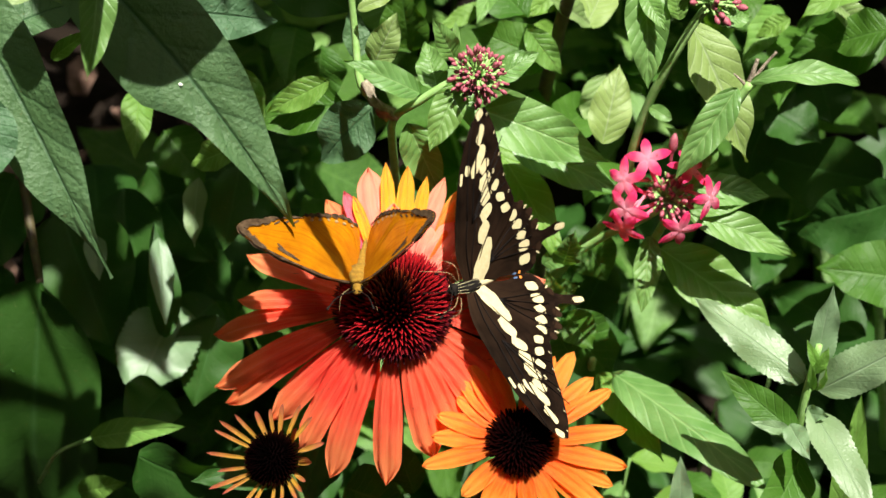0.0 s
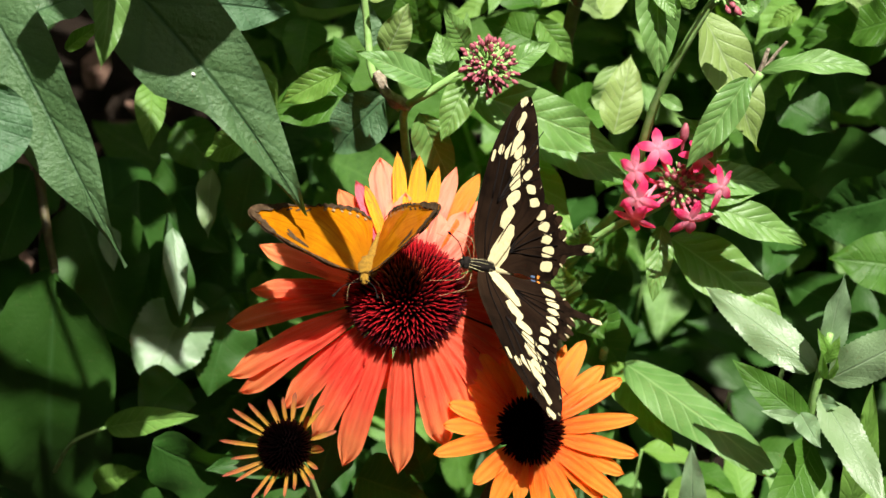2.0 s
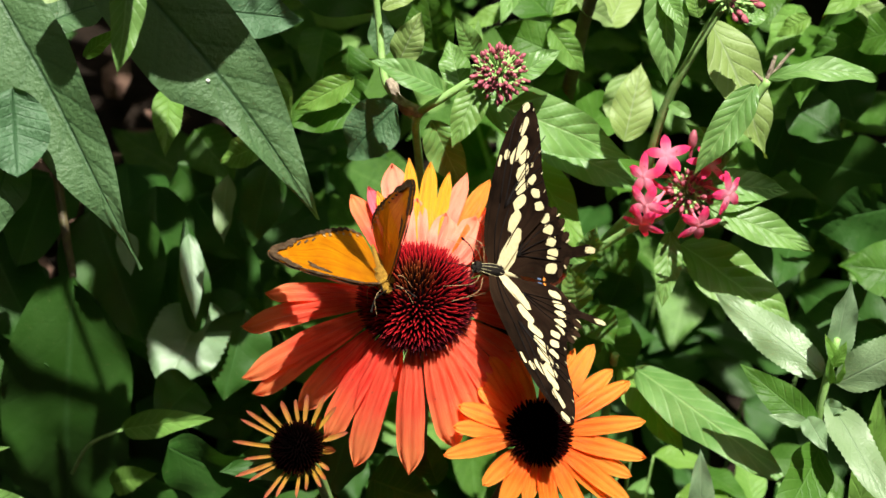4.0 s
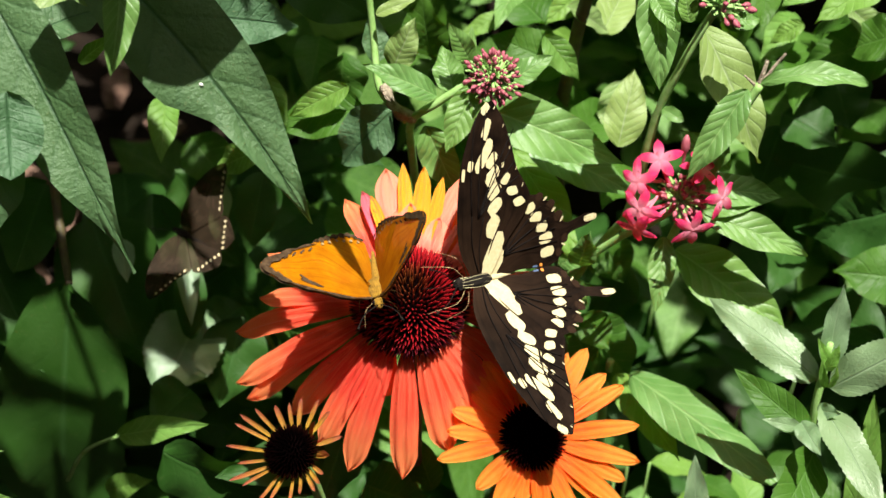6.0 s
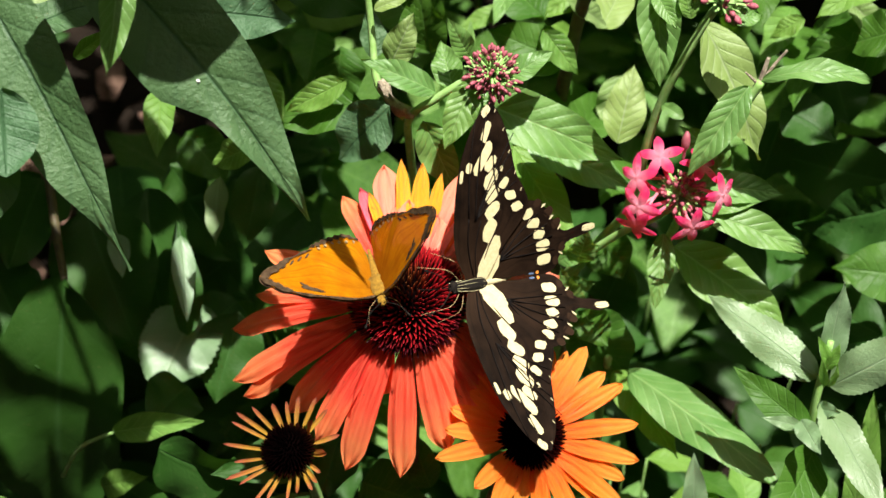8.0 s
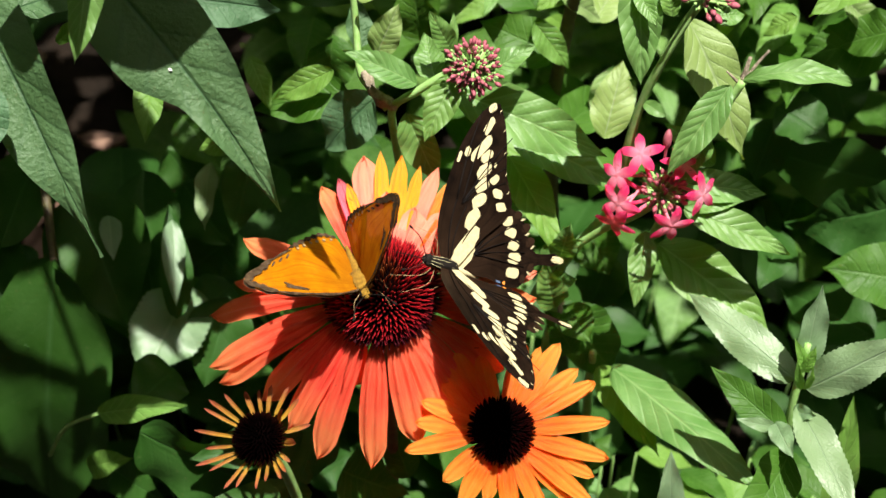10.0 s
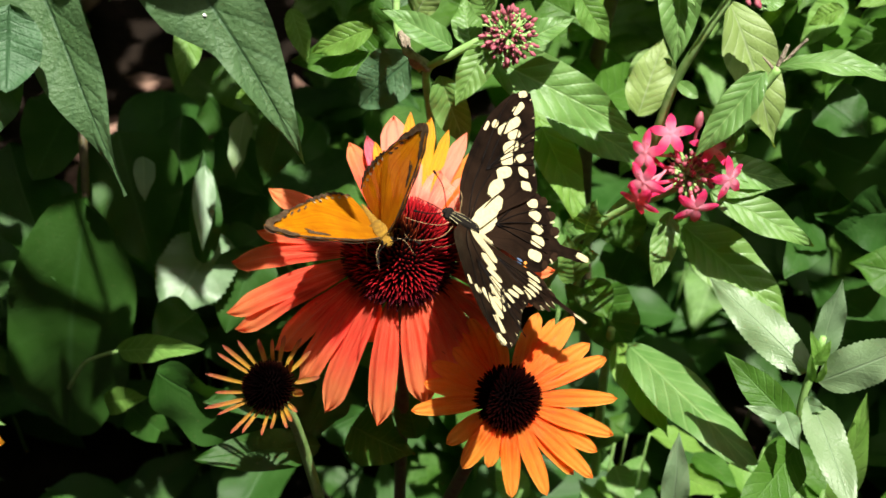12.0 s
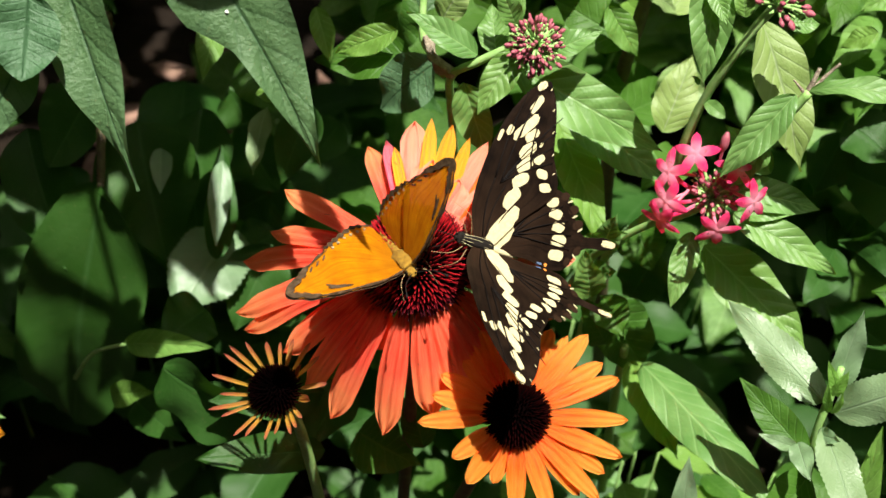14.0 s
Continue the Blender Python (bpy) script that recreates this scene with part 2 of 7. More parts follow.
M_LITTER = plain_material("dry_litter", (0.07, 0.038, 0.026), (0.30, 0.185, 0.135), 60, 0.9, 0.2, 0.6, 0.002)


# ---- building blocks ----
def mesh_of(name, verts, faces, uvs=None, smooth=True):
    me = bpy.data.meshes.new(name)
    me.from_pydata(verts, [], faces)
    if uvs is not None:
        layer = me.uv_layers.new(name="UVMap")
        idx = np.empty(len(me.loops), dtype=np.int32)
        me.loops.foreach_get("vertex_index", idx)
        layer.data.foreach_set("uv", np.asarray(uvs, dtype=np.float32)[idx].ravel())
    me.polygons.foreach_set("use_smooth", [smooth] * len(me.polygons))
    me.update()
    return me


def thing(name, at, label, category, group="", kind=""):
    ob = new(name)
    ob.empty_display_size = 0.01
    ob.matrix_basis = at if isinstance(at, Matrix) else Matrix.Translation(at)
    return tagged(ob, label, category, group, kind)


def part(name, me, material, parent, m=None, label=""):
    """Links a mesh under a thing or part; m: its pose in the world, or in its parent's space where the parent is keyed."""
    if material is not None and not me.materials:
        me.materials.append(material)
    ob = new(name, me)
    ob.parent = parent
    base = Matrix()
    p = parent
    while p is not None:
        base = p.matrix_basis @ base
        p = p.parent
    ob.matrix_basis = base.inverted() @ (m if m is not None else Matrix())
    if label:
        tagged(ob, label)
    return ob


def grid_faces(n, k, first=0):
    return [(first + i * k + j, first + i * k + j + 1, first + (i + 1) * k + j + 1, first + (i + 1) * k + j) for i in range(n - 1) for j in range(k - 1)]


def curve(points, n):
    """A smooth line through the points, in n steps."""
    p = [Vector(q) for q in points]
    p = [p[0] * 2 - p[1], *p, p[-1] * 2 - p[-2]]
    out = []
    segs = len(p) - 3
    for i in range(n):
        s = min(i / (n - 1) * segs, segs - 1e-6)
        k = int(s)
        t = s - k
        a, b, c, d = p[k:k + 4]
        out.append(0.5 * (2 * b + (c - a) * t + (2 * a - 5 * b + 4 * c - d) * t * t + (3 * b - a - 3 * c + d) * t ** 3))
    return out


def tube_mesh(name, points, r0, r1, sides=8, n=16, lumps=0.0, profile=None):
    line = curve(points, n)
    verts, uvs = [], []
    side = Vector((0.31, 0.17, 0.93))
    for i, c in enumerate(line):
        d = (line[min(i + 1, n - 1)] - line[max(i - 1, 0)]).normalized()
        x = d.cross(side)
        x = x.normalized() if x.length > 1e-4 else d.orthogonal().normalized()
        y = d.cross(x)
        f = i / (n - 1)
        r = r0 + (r1 - r0) * f if profile is None else r0 * profile(f)
        for j in range(sides):
            a = 2 * math.pi * j / sides
            q = r * (1 + lumps * noise.noise((c.x * 180 + j, c.y * 180, c.z * 180)))
            verts.append(c + (x * math.cos(a) + y * math.sin(a)) * q)
            uvs.append((f, j / sides))
    faces = [(i * sides + j, i * sides + (j + 1) % sides, (i + 1) * sides + (j + 1) % sides, (i + 1) * sides + j) for i in range(n - 1) for j in range(sides)]
    faces += [tuple(range(sides))[::-1], tuple(range((n - 1) * sides, n * sides))]
    return mesh_of(name, verts, faces, uvs)


def tube(parent, points, r0, r1, material, name="stem", label="", **more):
    return part(name, tube_mesh(name, points, r0, r1, **more), material, parent, label=label)


def blade_mesh(name, length, width, nu=22, nv=8, p=0.65, q=1.1, bend=0.4, fold=0.25, quilt=0.015, veins=9, slant=0.6, wave=0.075, teeth=0, twist=0.0, roll=0.0, seed=0, blunt=0.0, ridge=0.0, sway=0.0, lop=0.0):
    """A leaf or petal along +y, its face towards +z: width from u^p (1-u)^q, bent along its length by bend radians,
    folded along the midrib, quilted between the veins, its edges wavy or toothed."""
    peak = p / (p + q)
    top = peak ** p * (1 - peak) ** q
    y = z = 0.0
    line = []
    for i in range(nu + 1):
        line.append((y, z))
        a = bend * (i + 0.5) / nu - bend * 0.35
        y += math.cos(a) / nu
        z -= math.sin(a) / nu
    ye, ze = line[-1]
    reach = math.hypot(ye, ze)
    tilt = math.atan2(ze, ye)
    ca, sa = math.cos(-tilt), math.sin(-tilt)
    verts, uvs = [], []
    for i in range(nu + 1):
        u = i / nu
        uneven = 0.22 * noise.noise((u * 5.0, seed, 0.7))
        cy, cz = line[i]
        cy, cz = (cy * ca - cz * sa) / reach, (cy * sa + cz * ca) / reach
        uu = u * (1 - blunt)
        w = 0.5 * width * max(uu ** p * (1 - uu) ** q / top, 0.012)
        if blunt:
            w *= min(1.0, ((1 - u) / blunt) ** 0.5 + 0.03) if u > 1 - blunt else 1.0
        tw = twist * (u - 0.5)
        for j in range(nv + 1):
            s = 2 * j / nv - 1
            ww = w
            if teeth and abs(s) > 0.99:
                ww *= 1 + 0.03 * (1 if i % 2 else -1)
            if lop and s > 0:
                ww *= 1 - lop * min(1.0, max(0.0, (u - 0.48) / 0.12))
            ww *= 1 + 0.06 * noise.noise((seed * 7.1 + u * 4, s * 2 + seed, 3.3))
            x = s * ww + sway * length * 4 * u * (1 - u)
            a = abs(s)
            dz = fold * a * ww + roll * (a * a) * ww
            dz += quilt * width * math.cos(2 * math.pi * (u * veins - a ** 0.8 * veins * 0.35 * slant + 0.06 + uneven)) * min(1, 5 * a) * (1.12 - a) * min(1, 6 * u * (1 - u))
            dz += wave * width * a * a * math.sin(2 * math.pi * (2.3 * u + 0.5 * (s > 0)) + seed)
            dz += 0.05 * width * noise.noise((u * 3 + seed, s * 1.5, seed * 1.7))
            dz -= ridge * width * math.cos(s * 2.5 * math.pi) * min(1, 3 * u) * (1 - 0.4 * u)
            yy = cy * length
            if blunt and u > 0.97:
                yy -= 0.02 * length * math.cos(s * 3 * math.pi)
            verts.append((x * math.cos(tw) - dz * math.sin(tw), yy, cz * length + x * math.sin(tw) + dz * math.cos(tw)))
            uvs.append((u, j / nv))
    return mesh_of(name, verts, grid_faces(nu + 1, nv + 1), uvs)


def aimed(base, tip, face):
    """The pose of a blade from base to tip with its face turned towards face."""
    base, tip = Vector(base), Vector(tip)
    y = (tip - base).normalized()
    f = Vector(face)
    z = (f - y * f.dot(y)).normalized()
    x = y.cross(z)
    m = Matrix((x, y, z)).transposed().to_4x4()
    m.translation = base
    return m


blade_count = [0]


def leaf(plant, base, tip, width, face=(0, -0.5, 0.85), material=None, name="leaf", label="", **shape):
    blade_count[0] += 1
    seed = blade_count[0] * 1.37
    length = (Vector(tip) - Vector(base)).length
    me = blade_mesh(name, length, width, seed=seed, **shape)
    return part(name, me, material, plant, aimed(base, tip, face), label)


# ---- ground ----
def ground_sheet():
    n = 90
    verts, faces = [], []
    for i in range(n + 1):
        for j in range(n + 1):
            a, b = 2 * i / n - 1, 2 * j / n - 1
            x, y = a * 1.0 + 250 * a ** 7, 0.7 + b * 1.0 + 250 * b ** 7
            near = max(0.0, 1 - math.hypot(x, y - 0.7) / 3)
            verts.append((x, y, 0.02 + near * (0.03 * noise.noise((x * 5, y * 5, 1)) + 0.012 * noise.noise((x * 24, y * 24, 4)))))
    return mesh_of("ground", verts, grid_faces(n + 1, n + 1))


def bare(p):
    """A patch of open soil with dry litter between the plants."""
    return -0.36 < p[0] < -0.15 and 0.58 < p[1] < 0.94


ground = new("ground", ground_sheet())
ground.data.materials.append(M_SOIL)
tagged(ground, "brown garden soil, coloured near black for the shade under the plants", "soil", kind="structure")


def litter():
    rng = random.Random(5)
    verts, faces, uvs = [], [], []
    for k in range(70):
        x, y = (rng.uniform(-0.5, 0.1), rng.uniform(0.55, 1.2)) if k < 48 else (rng.uniform(-0.36, -0.15), rng.uniform(0.58, 0.94))
        size, turn = rng.uniform(0.012, 0.036), rng.uniform(0, 6.3)
        tilt = Euler((rng.uniform(-0.5, 0.5), rng.uniform(-0.5, 0.5), turn)).to_matrix()
        first = len(verts)
        k = 7
        for up in (0.0, 0.004):
            for j in range(k):
                a = 2 * math.pi * j / k
                r = size * rng.uniform(0.6, 1.0)
                p = tilt @ Vector((r * math.cos(a), 0.55 * r * math.sin(a), up + 0.15 * r * math.cos(2 * a)))
                verts.append((p.x + x, p.y + y, p.z + 0.045 + rng.uniform(0, 0.004)))
        faces += [tuple(range(first + k, first + 2 * k)), tuple(range(first, first + k))[::-1]]
        faces += [(first + j, first + (j + 1) % k, first + k + (j + 1) % k, first + k + j) for j in range(k)]
    ob = new("leaf_litter", mesh_of("leaf_litter", verts, faces))
    ob.data.materials.append(M_LITTER)
    return tagged(ob, "dry pinkish brown leaf and bark litter on the soil", "leaf litter", kind="stuff")


litter()


def hedge():
    """An unseen ring of taller growth, added all round the bed to shut off the low sky."""
    n, k = 96, 14
    verts = []
    for i in range(n):
        a = 2 * math.pi * i / n
        for j in range(k):
            z = 3.4 * j / (k - 1)
            r = 2.3 + 0.25 * noise.noise((math.cos(a) * 3, math.sin(a) * 3, z * 1.5)) + 0.12 * noise.noise((math.cos(a) * 14, math.sin(a) * 14, z * 7)) - 0.12 * z
            verts.append((r * math.cos(a), 0.4 + r * math.sin(a), z))
    faces = [(i * k + j, ((i + 1) % n) * k + j, ((i + 1) % n) * k + j + 1, i * k + j + 1) for i in range(n) for j in range(k - 1)]
    ob = new("backdrop", mesh_of("backdrop", verts, faces))
    ob.data.materials.append(M_DEEP_HEDGE)
    return tagged(ob, "unseen dark green hedge ring added to block the low sky", "hedge", kind="structure")


hedge()


# ---- coneflowers ----
def cone_parts(flower, centre, axis, radius, height, count, spike, length, spike_material):
    """The domed core and its spiral of stiff spikes."""
    turn = Vector((0, 0, 1)).rotation_difference(axis).to_matrix().to_4x4()
    m = Matrix.Translation(centre) @ turn
    rings, sides = 10, 28
    verts = [(radius * math.sin(math.pi * 0.5 * i / rings) * math.cos(2 * math.pi * j / sides), radius * math.sin(math.pi * 0.5 * i / rings) * math.sin(2 * math.pi * j / sides), height * math.cos(math.pi * 0.5 * i / rings)) for i in range(rings + 1) for j in range(sides)]
    faces = [(i * sides + j, (i + 1) * sides + j, (i + 1) * sides + (j + 1) % sides, i * sides + (j + 1) % sides) for i in range(rings) for j in range(sides)]
    part("cone", mesh_of("cone", verts, faces), M_CONE, flower, m, "dark domed cone of the flower head")
    rng = random.Random(count)
    verts, faces, uvs = [], [], []
    for k in range(count):
        f = (k + 0.5) / count
        polar = math.acos(1 - f) * 0.96
        a = k * 2.399963
        p = Vector((radius * math.sin(polar) * math.cos(a), radius * math.sin(polar) * math.sin(a), height * math.cos(polar)))
        d = Vector((math.sin(polar) * math.cos(a), math.sin(polar) * math.sin(a), math.cos(polar) * 0.9 + 0.25))
        d = (d + Vector((rng.uniform(-1, 1), rng.uniform(-1, 1), rng.uniform(-1, 1))) * 0.16).normalized()
        far = length * rng.uniform(0.8, 1.12) * (1.08 - 0.3 * f)
        x = d.orthogonal().normalized()
        y = d.cross(x)
        first = len(verts)
        for up, r in ((0.0, 1.0), (0.6, 0.8), (0.88, 0.45)):
            for j in range(5):
                b = 2 * math.pi * j / 5
                verts.append(p + d * far * up + (x * math.cos(b) + y * math.sin(b)) * spike * r)
                uvs.append((up, f))
        verts.append(p + d * far)
        uvs.append((1.0, f))
        faces += [(first + i + j, first + i + (j + 1) % 5, first + i + 5 + (j + 1) % 5, first + i + 5 + j) for i in (0, 5) for j in range(5)]
        faces += [(first + 10 + j, first + 10 + (j + 1) % 5, first + 15) for j in range(5)]
    ob = part("spiny_crown", mesh_of("spiny_crown", verts, faces, uvs), spike_material, flower, m, "stiff pointed red-tipped spikes of the cone")
    tagged(ob, kind="stuff")


def petal(flower, centre, axis, ring, tip, width, material, label="", lift=0.0, **shape):
    """A petal from the rim of the cone to its tip."""
    blade_count[0] += 1
    centre, tip = Vector(centre), Vector(tip)
    out = tip - centre
    out = (out - axis * out.dot(axis)).normalized()
    base = centre + out * ring + axis * lift
    length = (tip - base).length
    look_up = axis + out * 0.15
    opts = dict(nu=18, nv=10, p=0.42, q=0.42, bend=0.55, fold=0.0, quilt=0.0, wave=0.03, blunt=0.16, ridge=0.10, roll=-0.25, seed=blade_count[0] * 2.3)
    opts.update(shape)
    me = blade_mesh("petal", length, width, **opts)
    return part("petal", me, material, flower, aimed(base, tip, look_up), label)


coral_flower = thing("coneflower", (-0.0215, 0.3230, 0.0200), "large coral red coneflower with drooping petals and spiny cone", "flower", "coneflowers")
c, a = Vector((-0.0115, 0.3030, 0.4537)), Vector((-0.0299, -0.2495, 0.9679)).normalized()
tube(coral_flower, [(-0.0215, 0.3230, 0.0100), (-0.0155, 0.3150, 0.2537), (-0.0115, 0.3070, 0.3937), (-0.0115, 0.3032, 0.4528)], 0.0030, 0.0025, M_DARKSTEM, label="stiff upright stem")
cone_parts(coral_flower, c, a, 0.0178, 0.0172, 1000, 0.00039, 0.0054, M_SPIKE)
petal(coral_flower, c, a, 0.0150, (-0.0775, 0.3144, 0.4261), 0.0102, M_CORAL, p=0.64, q=0.45, ridge=0.19, roll=-0.20, twist=0.14)
petal(coral_flower, c, a, 0.0150, (-0.0766, 0.2980, 0.4163), 0.0102, M_CORAL, p=0.49, q=0.50, ridge=0.12, roll=-0.36, twist=-0.05)
petal(coral_flower, c, a, 0.0150, (-0.0722, 0.2937, 0.4123), 0.0107, M_CORAL, p=0.61, q=0.42, ridge=0.18, roll=-0.11, twist=-0.24)
petal(coral_flower, c, a, 0.0150, (-0.0552, 0.2841, 0.4162), 0.0107, M_CORAL, p=0.57, q=0.40, ridge=0.15, roll=-0.43, twist=0.32)
petal(coral_flower, c, a, 0.0150, (-0.0448, 0.2733, 0.4122), 0.0107, M_CORAL, p=0.54, q=0.49, ridge=0.18, roll=-0.15, twist=-0.23)
petal(coral_flower, c, a, 0.0150, (-0.0341, 0.2661, 0.4067), 0.0107, M_CORAL, p=0.46, q=0.46, ridge=0.13, roll=-0.19, twist=-0.06)
petal(coral_flower, c, a, 0.0150, (-0.0144, 0.2624, 0.4078), 0.0104, M_CORAL, p=0.56, q=0.49, ridge=0.16, roll=-0.41, twist=-0.24)
petal(coral_flower, c, a, 0.0150, (0.0022, 0.2677, 0.4165), 0.0115, M_CORAL, p=0.56, q=0.45, ridge=0.16, roll=-0.31, twist=0.10)
petal(coral_flower, c, a, 0.0150, (0.0122, 0.2722, 0.4212), 0.0107, M_CORAL, p=0.53, q=0.46, ridge=0.17, roll=-0.39, twist=-0.09)
petal(coral_flower, c, a, 0.0150, (0.0213, 0.2793, 0.4269), 0.0107, M_CORAL, p=0.55, q=0.47, ridge=0.14, roll=-0.26, twist=0.09)
petal(coral_flower, c, a, 0.0150, (0.0315, 0.2899, 0.4312), 0.0107, M_CORAL, p=0.63, q=0.44, ridge=0.16, roll=-0.38, twist=-0.00)
petal(coral_flower, c, a, 0.0150, (0.0388, 0.3026, 0.4380), 0.0102, M_CORAL, p=0.49, q=0.49, ridge=0.15, roll=-0.16, twist=-0.06)
petal(coral_flower, c, a, 0.0150, (0.0425, 0.3174, 0.4380), 0.0098, M_CORAL, p=0.63, q=0.44, ridge=0.14, roll=-0.25, twist=0.24)
petal(coral_flower, c, a, 0.0150, (0.0427, 0.3271, 0.4421), 0.0096, M_PEACH)
petal(coral_flower, c, a, 0.0150, (-0.0228, 0.2880, 0.4217), 0.0100, M_CORAL, lift=-0.002, p=0.5)
petal(coral_flower, c, a, 0.0150, (-0.0684, 0.3209, 0.4381), 0.0082, M_CORAL, p=0.62, q=0.46, ridge=0.13, roll=-0.24, twist=-0.18)
petal(coral_flower, c, a, 0.0150, (-0.0646, 0.3292, 0.4532), 0.0089, M_CORAL, bend=0.3)
petal(coral_flower, c, a, 0.0150, (-0.0583, 0.3159, 0.4408), 0.0086, M_CORAL, lift=0.001)
petal(coral_flower, c, a, 0.0150, (-0.0360, 0.3406, 0.4701), 0.0075, M_CORAL, bend=0.2, roll=0.3)
petal(coral_flower, c, a, 0.0150, (-0.0297, 0.3414, 0.4735), 0.0056, M_PINK, bend=0.3, roll=0.9)
petal(coral_flower, c, a, 0.0150, (-0.0263, 0.3388, 0.4738), 0.0041, M_YELLOW, roll=0.5)
petal(coral_flower, c, a, 0.0150, (-0.0215, 0.3525, 0.4741), 0.0115, M_PEACH, bend=0.1)
petal(coral_flower, c, a, 0.0150, (-0.0150, 0.3497, 0.4796), 0.0056, M_YELLOW, bend=0.1, q=0.6)
petal(coral_flower, c, a, 0.0150, (-0.0071, 0.3467, 0.4808), 0.0067, M_YELLOW, bend=0.05, q=0.6)
petal(coral_flower, c, a, 0.0150, (-0.0004, 0.3441, 0.4783), 0.0052, M_YELLOW, bend=0.1, q=0.6)
petal(coral_flower, c, a, 0.0150, (0.0059, 0.3467, 0.4752), 0.0067, M_PEACH, q=0.6)
petal(coral_flower, c, a, 0.0150, (0.0142, 0.3464, 0.4721), 0.0081, M_ORANGE, q=0.6)
petal(coral_flower, c, a, 0.0150, (0.0187, 0.3398, 0.4665), 0.0093, M_PEACH)
petal(coral_flower, c, a, 0.0150, (-0.0121, 0.3371, 0.4719), 0.0150, M_PEACH, lift=0.003, bend=0.1, p=0.3, q=0.3, ridge=0.14)
petal(coral_flower, c, a, 0.0150, (-0.0014, 0.3319, 0.4694), 0.0150, M_PEACH, lift=0.003, bend=0.1, p=0.3, q=0.3, ridge=0.14)
petal(coral_flower, c, a, 0.0150, (0.0094, 0.3310, 0.4685), 0.0150, M_PEACH, lift=0.003, bend=0.1, p=0.3, q=0.3, ridge=0.14)
petal(coral_flower, c, a, 0.0150, (0.0290, 0.3381, 0.4539), 0.0111, M_PEACH)

orange_flower = thing("coneflower", (-0.0188, 0.3056, 0.0200), "bright orange coneflower with a dark brown cone", "flower", "coneflowers")
c, a = Vector((0.0312, 0.2656, 0.4281)), Vector((0.1007, -0.4530, 0.8858)).normalized()
tube(orange_flower, [(-0.0188, 0.3056, 0.0100), (-0.0038, 0.2956, 0.2281), (0.0192, 0.2776, 0.3681), (0.0311, 0.2661, 0.4272)], 0.0030, 0.0025, M_DARKSTEM, label="stiff upright stem")
cone_parts(orange_flower, c, a, 0.0094, 0.0080, 300, 0.00045, 0.0042, M_SPIKE_MAROON)
petal(orange_flower, c, a, 0.0082, (-0.0015, 0.2592, 0.4236), 0.0065, M_ORANGE, p=0.5, q=0.6, blunt=0.05, roll=0.2, bend=0.25)
petal(orange_flower, c, a, 0.0082, (0.0017, 0.2681, 0.4282), 0.0068, M_ORANGE, p=0.5, q=0.6, blunt=0.05, roll=0.2, bend=0.25)
petal(orange_flower, c, a, 0.0082, (0.0035, 0.2743, 0.4321), 0.0068, M_ORANGE, p=0.5, q=0.6, blunt=0.05, roll=0.2, bend=0.25)
petal(orange_flower, c, a, 0.0082, (0.0104, 0.2795, 0.4353), 0.0068, M_ORANGE, p=0.5, q=0.6, blunt=0.05, roll=0.2, bend=0.25)
petal(orange_flower, c, a, 0.0082, (0.0110, 0.2856, 0.4385), 0.0068, M_ORANGE, p=0.5, q=0.6, blunt=0.05, roll=0.2, bend=0.25)
petal(orange_flower, c, a, 0.0082, (0.0146, 0.2893, 0.4408), 0.0072, M_ORANGE, p=0.5, q=0.6, blunt=0.05, roll=0.2, bend=0.25)
petal(orange_flower, c, a, 0.0082, (0.0231, 0.2887, 0.4403), 0.0072, M_ORANGE, p=0.5, q=0.6, blunt=0.05, roll=0.2, bend=0.25)
petal(orange_flower, c, a, 0.0082, (0.0387, 0.2940, 0.4418), 0.0075, M_ORANGE, p=0.5, q=0.6, blunt=0.05, roll=0.2, bend=0.25)
petal(orange_flower, c, a, 0.0082, (0.0445, 0.2931, 0.4407), 0.0049, M_ORANGE, p=0.5, q=0.6, blunt=0.05, roll=0.2, bend=0.25)
petal(orange_flower, c, a, 0.0082, (0.0512, 0.2948, 0.4410), 0.0078, M_ORANGE, p=0.5, q=0.6, blunt=0.05, roll=0.2, bend=0.25)
petal(orange_flower, c, a, 0.0082, (0.0578, 0.2876, 0.4358), 0.0072, M_ORANGE, p=0.5, q=0.6, blunt=0.05, roll=0.2, bend=0.25)
petal(orange_flower, c, a, 0.0082, (0.0637, 0.2843, 0.4333), 0.0065, M_ORANGE, p=0.5, q=0.6, blunt=0.05, roll=0.2, bend=0.25)
petal(orange_flower, c, a, 0.0082, (0.0644, 0.2856, 0.4303), 0.0059, M_ORANGE, p=0.5, q=0.6, blunt=0.05, roll=0.2, bend=0.25, lift=-0.002)
petal(orange_flower, c, a, 0.0082, (0.0693, 0.2733, 0.4248), 0.0065, M_ORANGE, p=0.5, q=0.6, blunt=0.05, roll=0.2, bend=0.25)
petal(orange_flower, c, a, 0.0082, (0.0692, 0.2627, 0.4178), 0.0068, M_ORANGE, p=0.5, q=0.6, blunt=0.05, roll=0.2, bend=0.25)
petal(orange_flower, c, a, 0.0082, (0.0642, 0.2579, 0.4135), 0.0068, M_ORANGE, p=0.5, q=0.6, blunt=0.05, roll=0.2, bend=0.25)
petal(orange_flower, c, a, 0.0082, (0.0636, 0.2497, 0.4091), 0.0065, M_ORANGE, p=0.5, q=0.6, blunt=0.05, roll=0.2, bend=0.25)
petal(orange_flower, c, a, 0.0082, (0.0568, 0.2503, 0.4088), 0.0062, M_ORANGE, p=0.5, q=0.6, blunt=0.05, roll=0.2, bend=0.25)
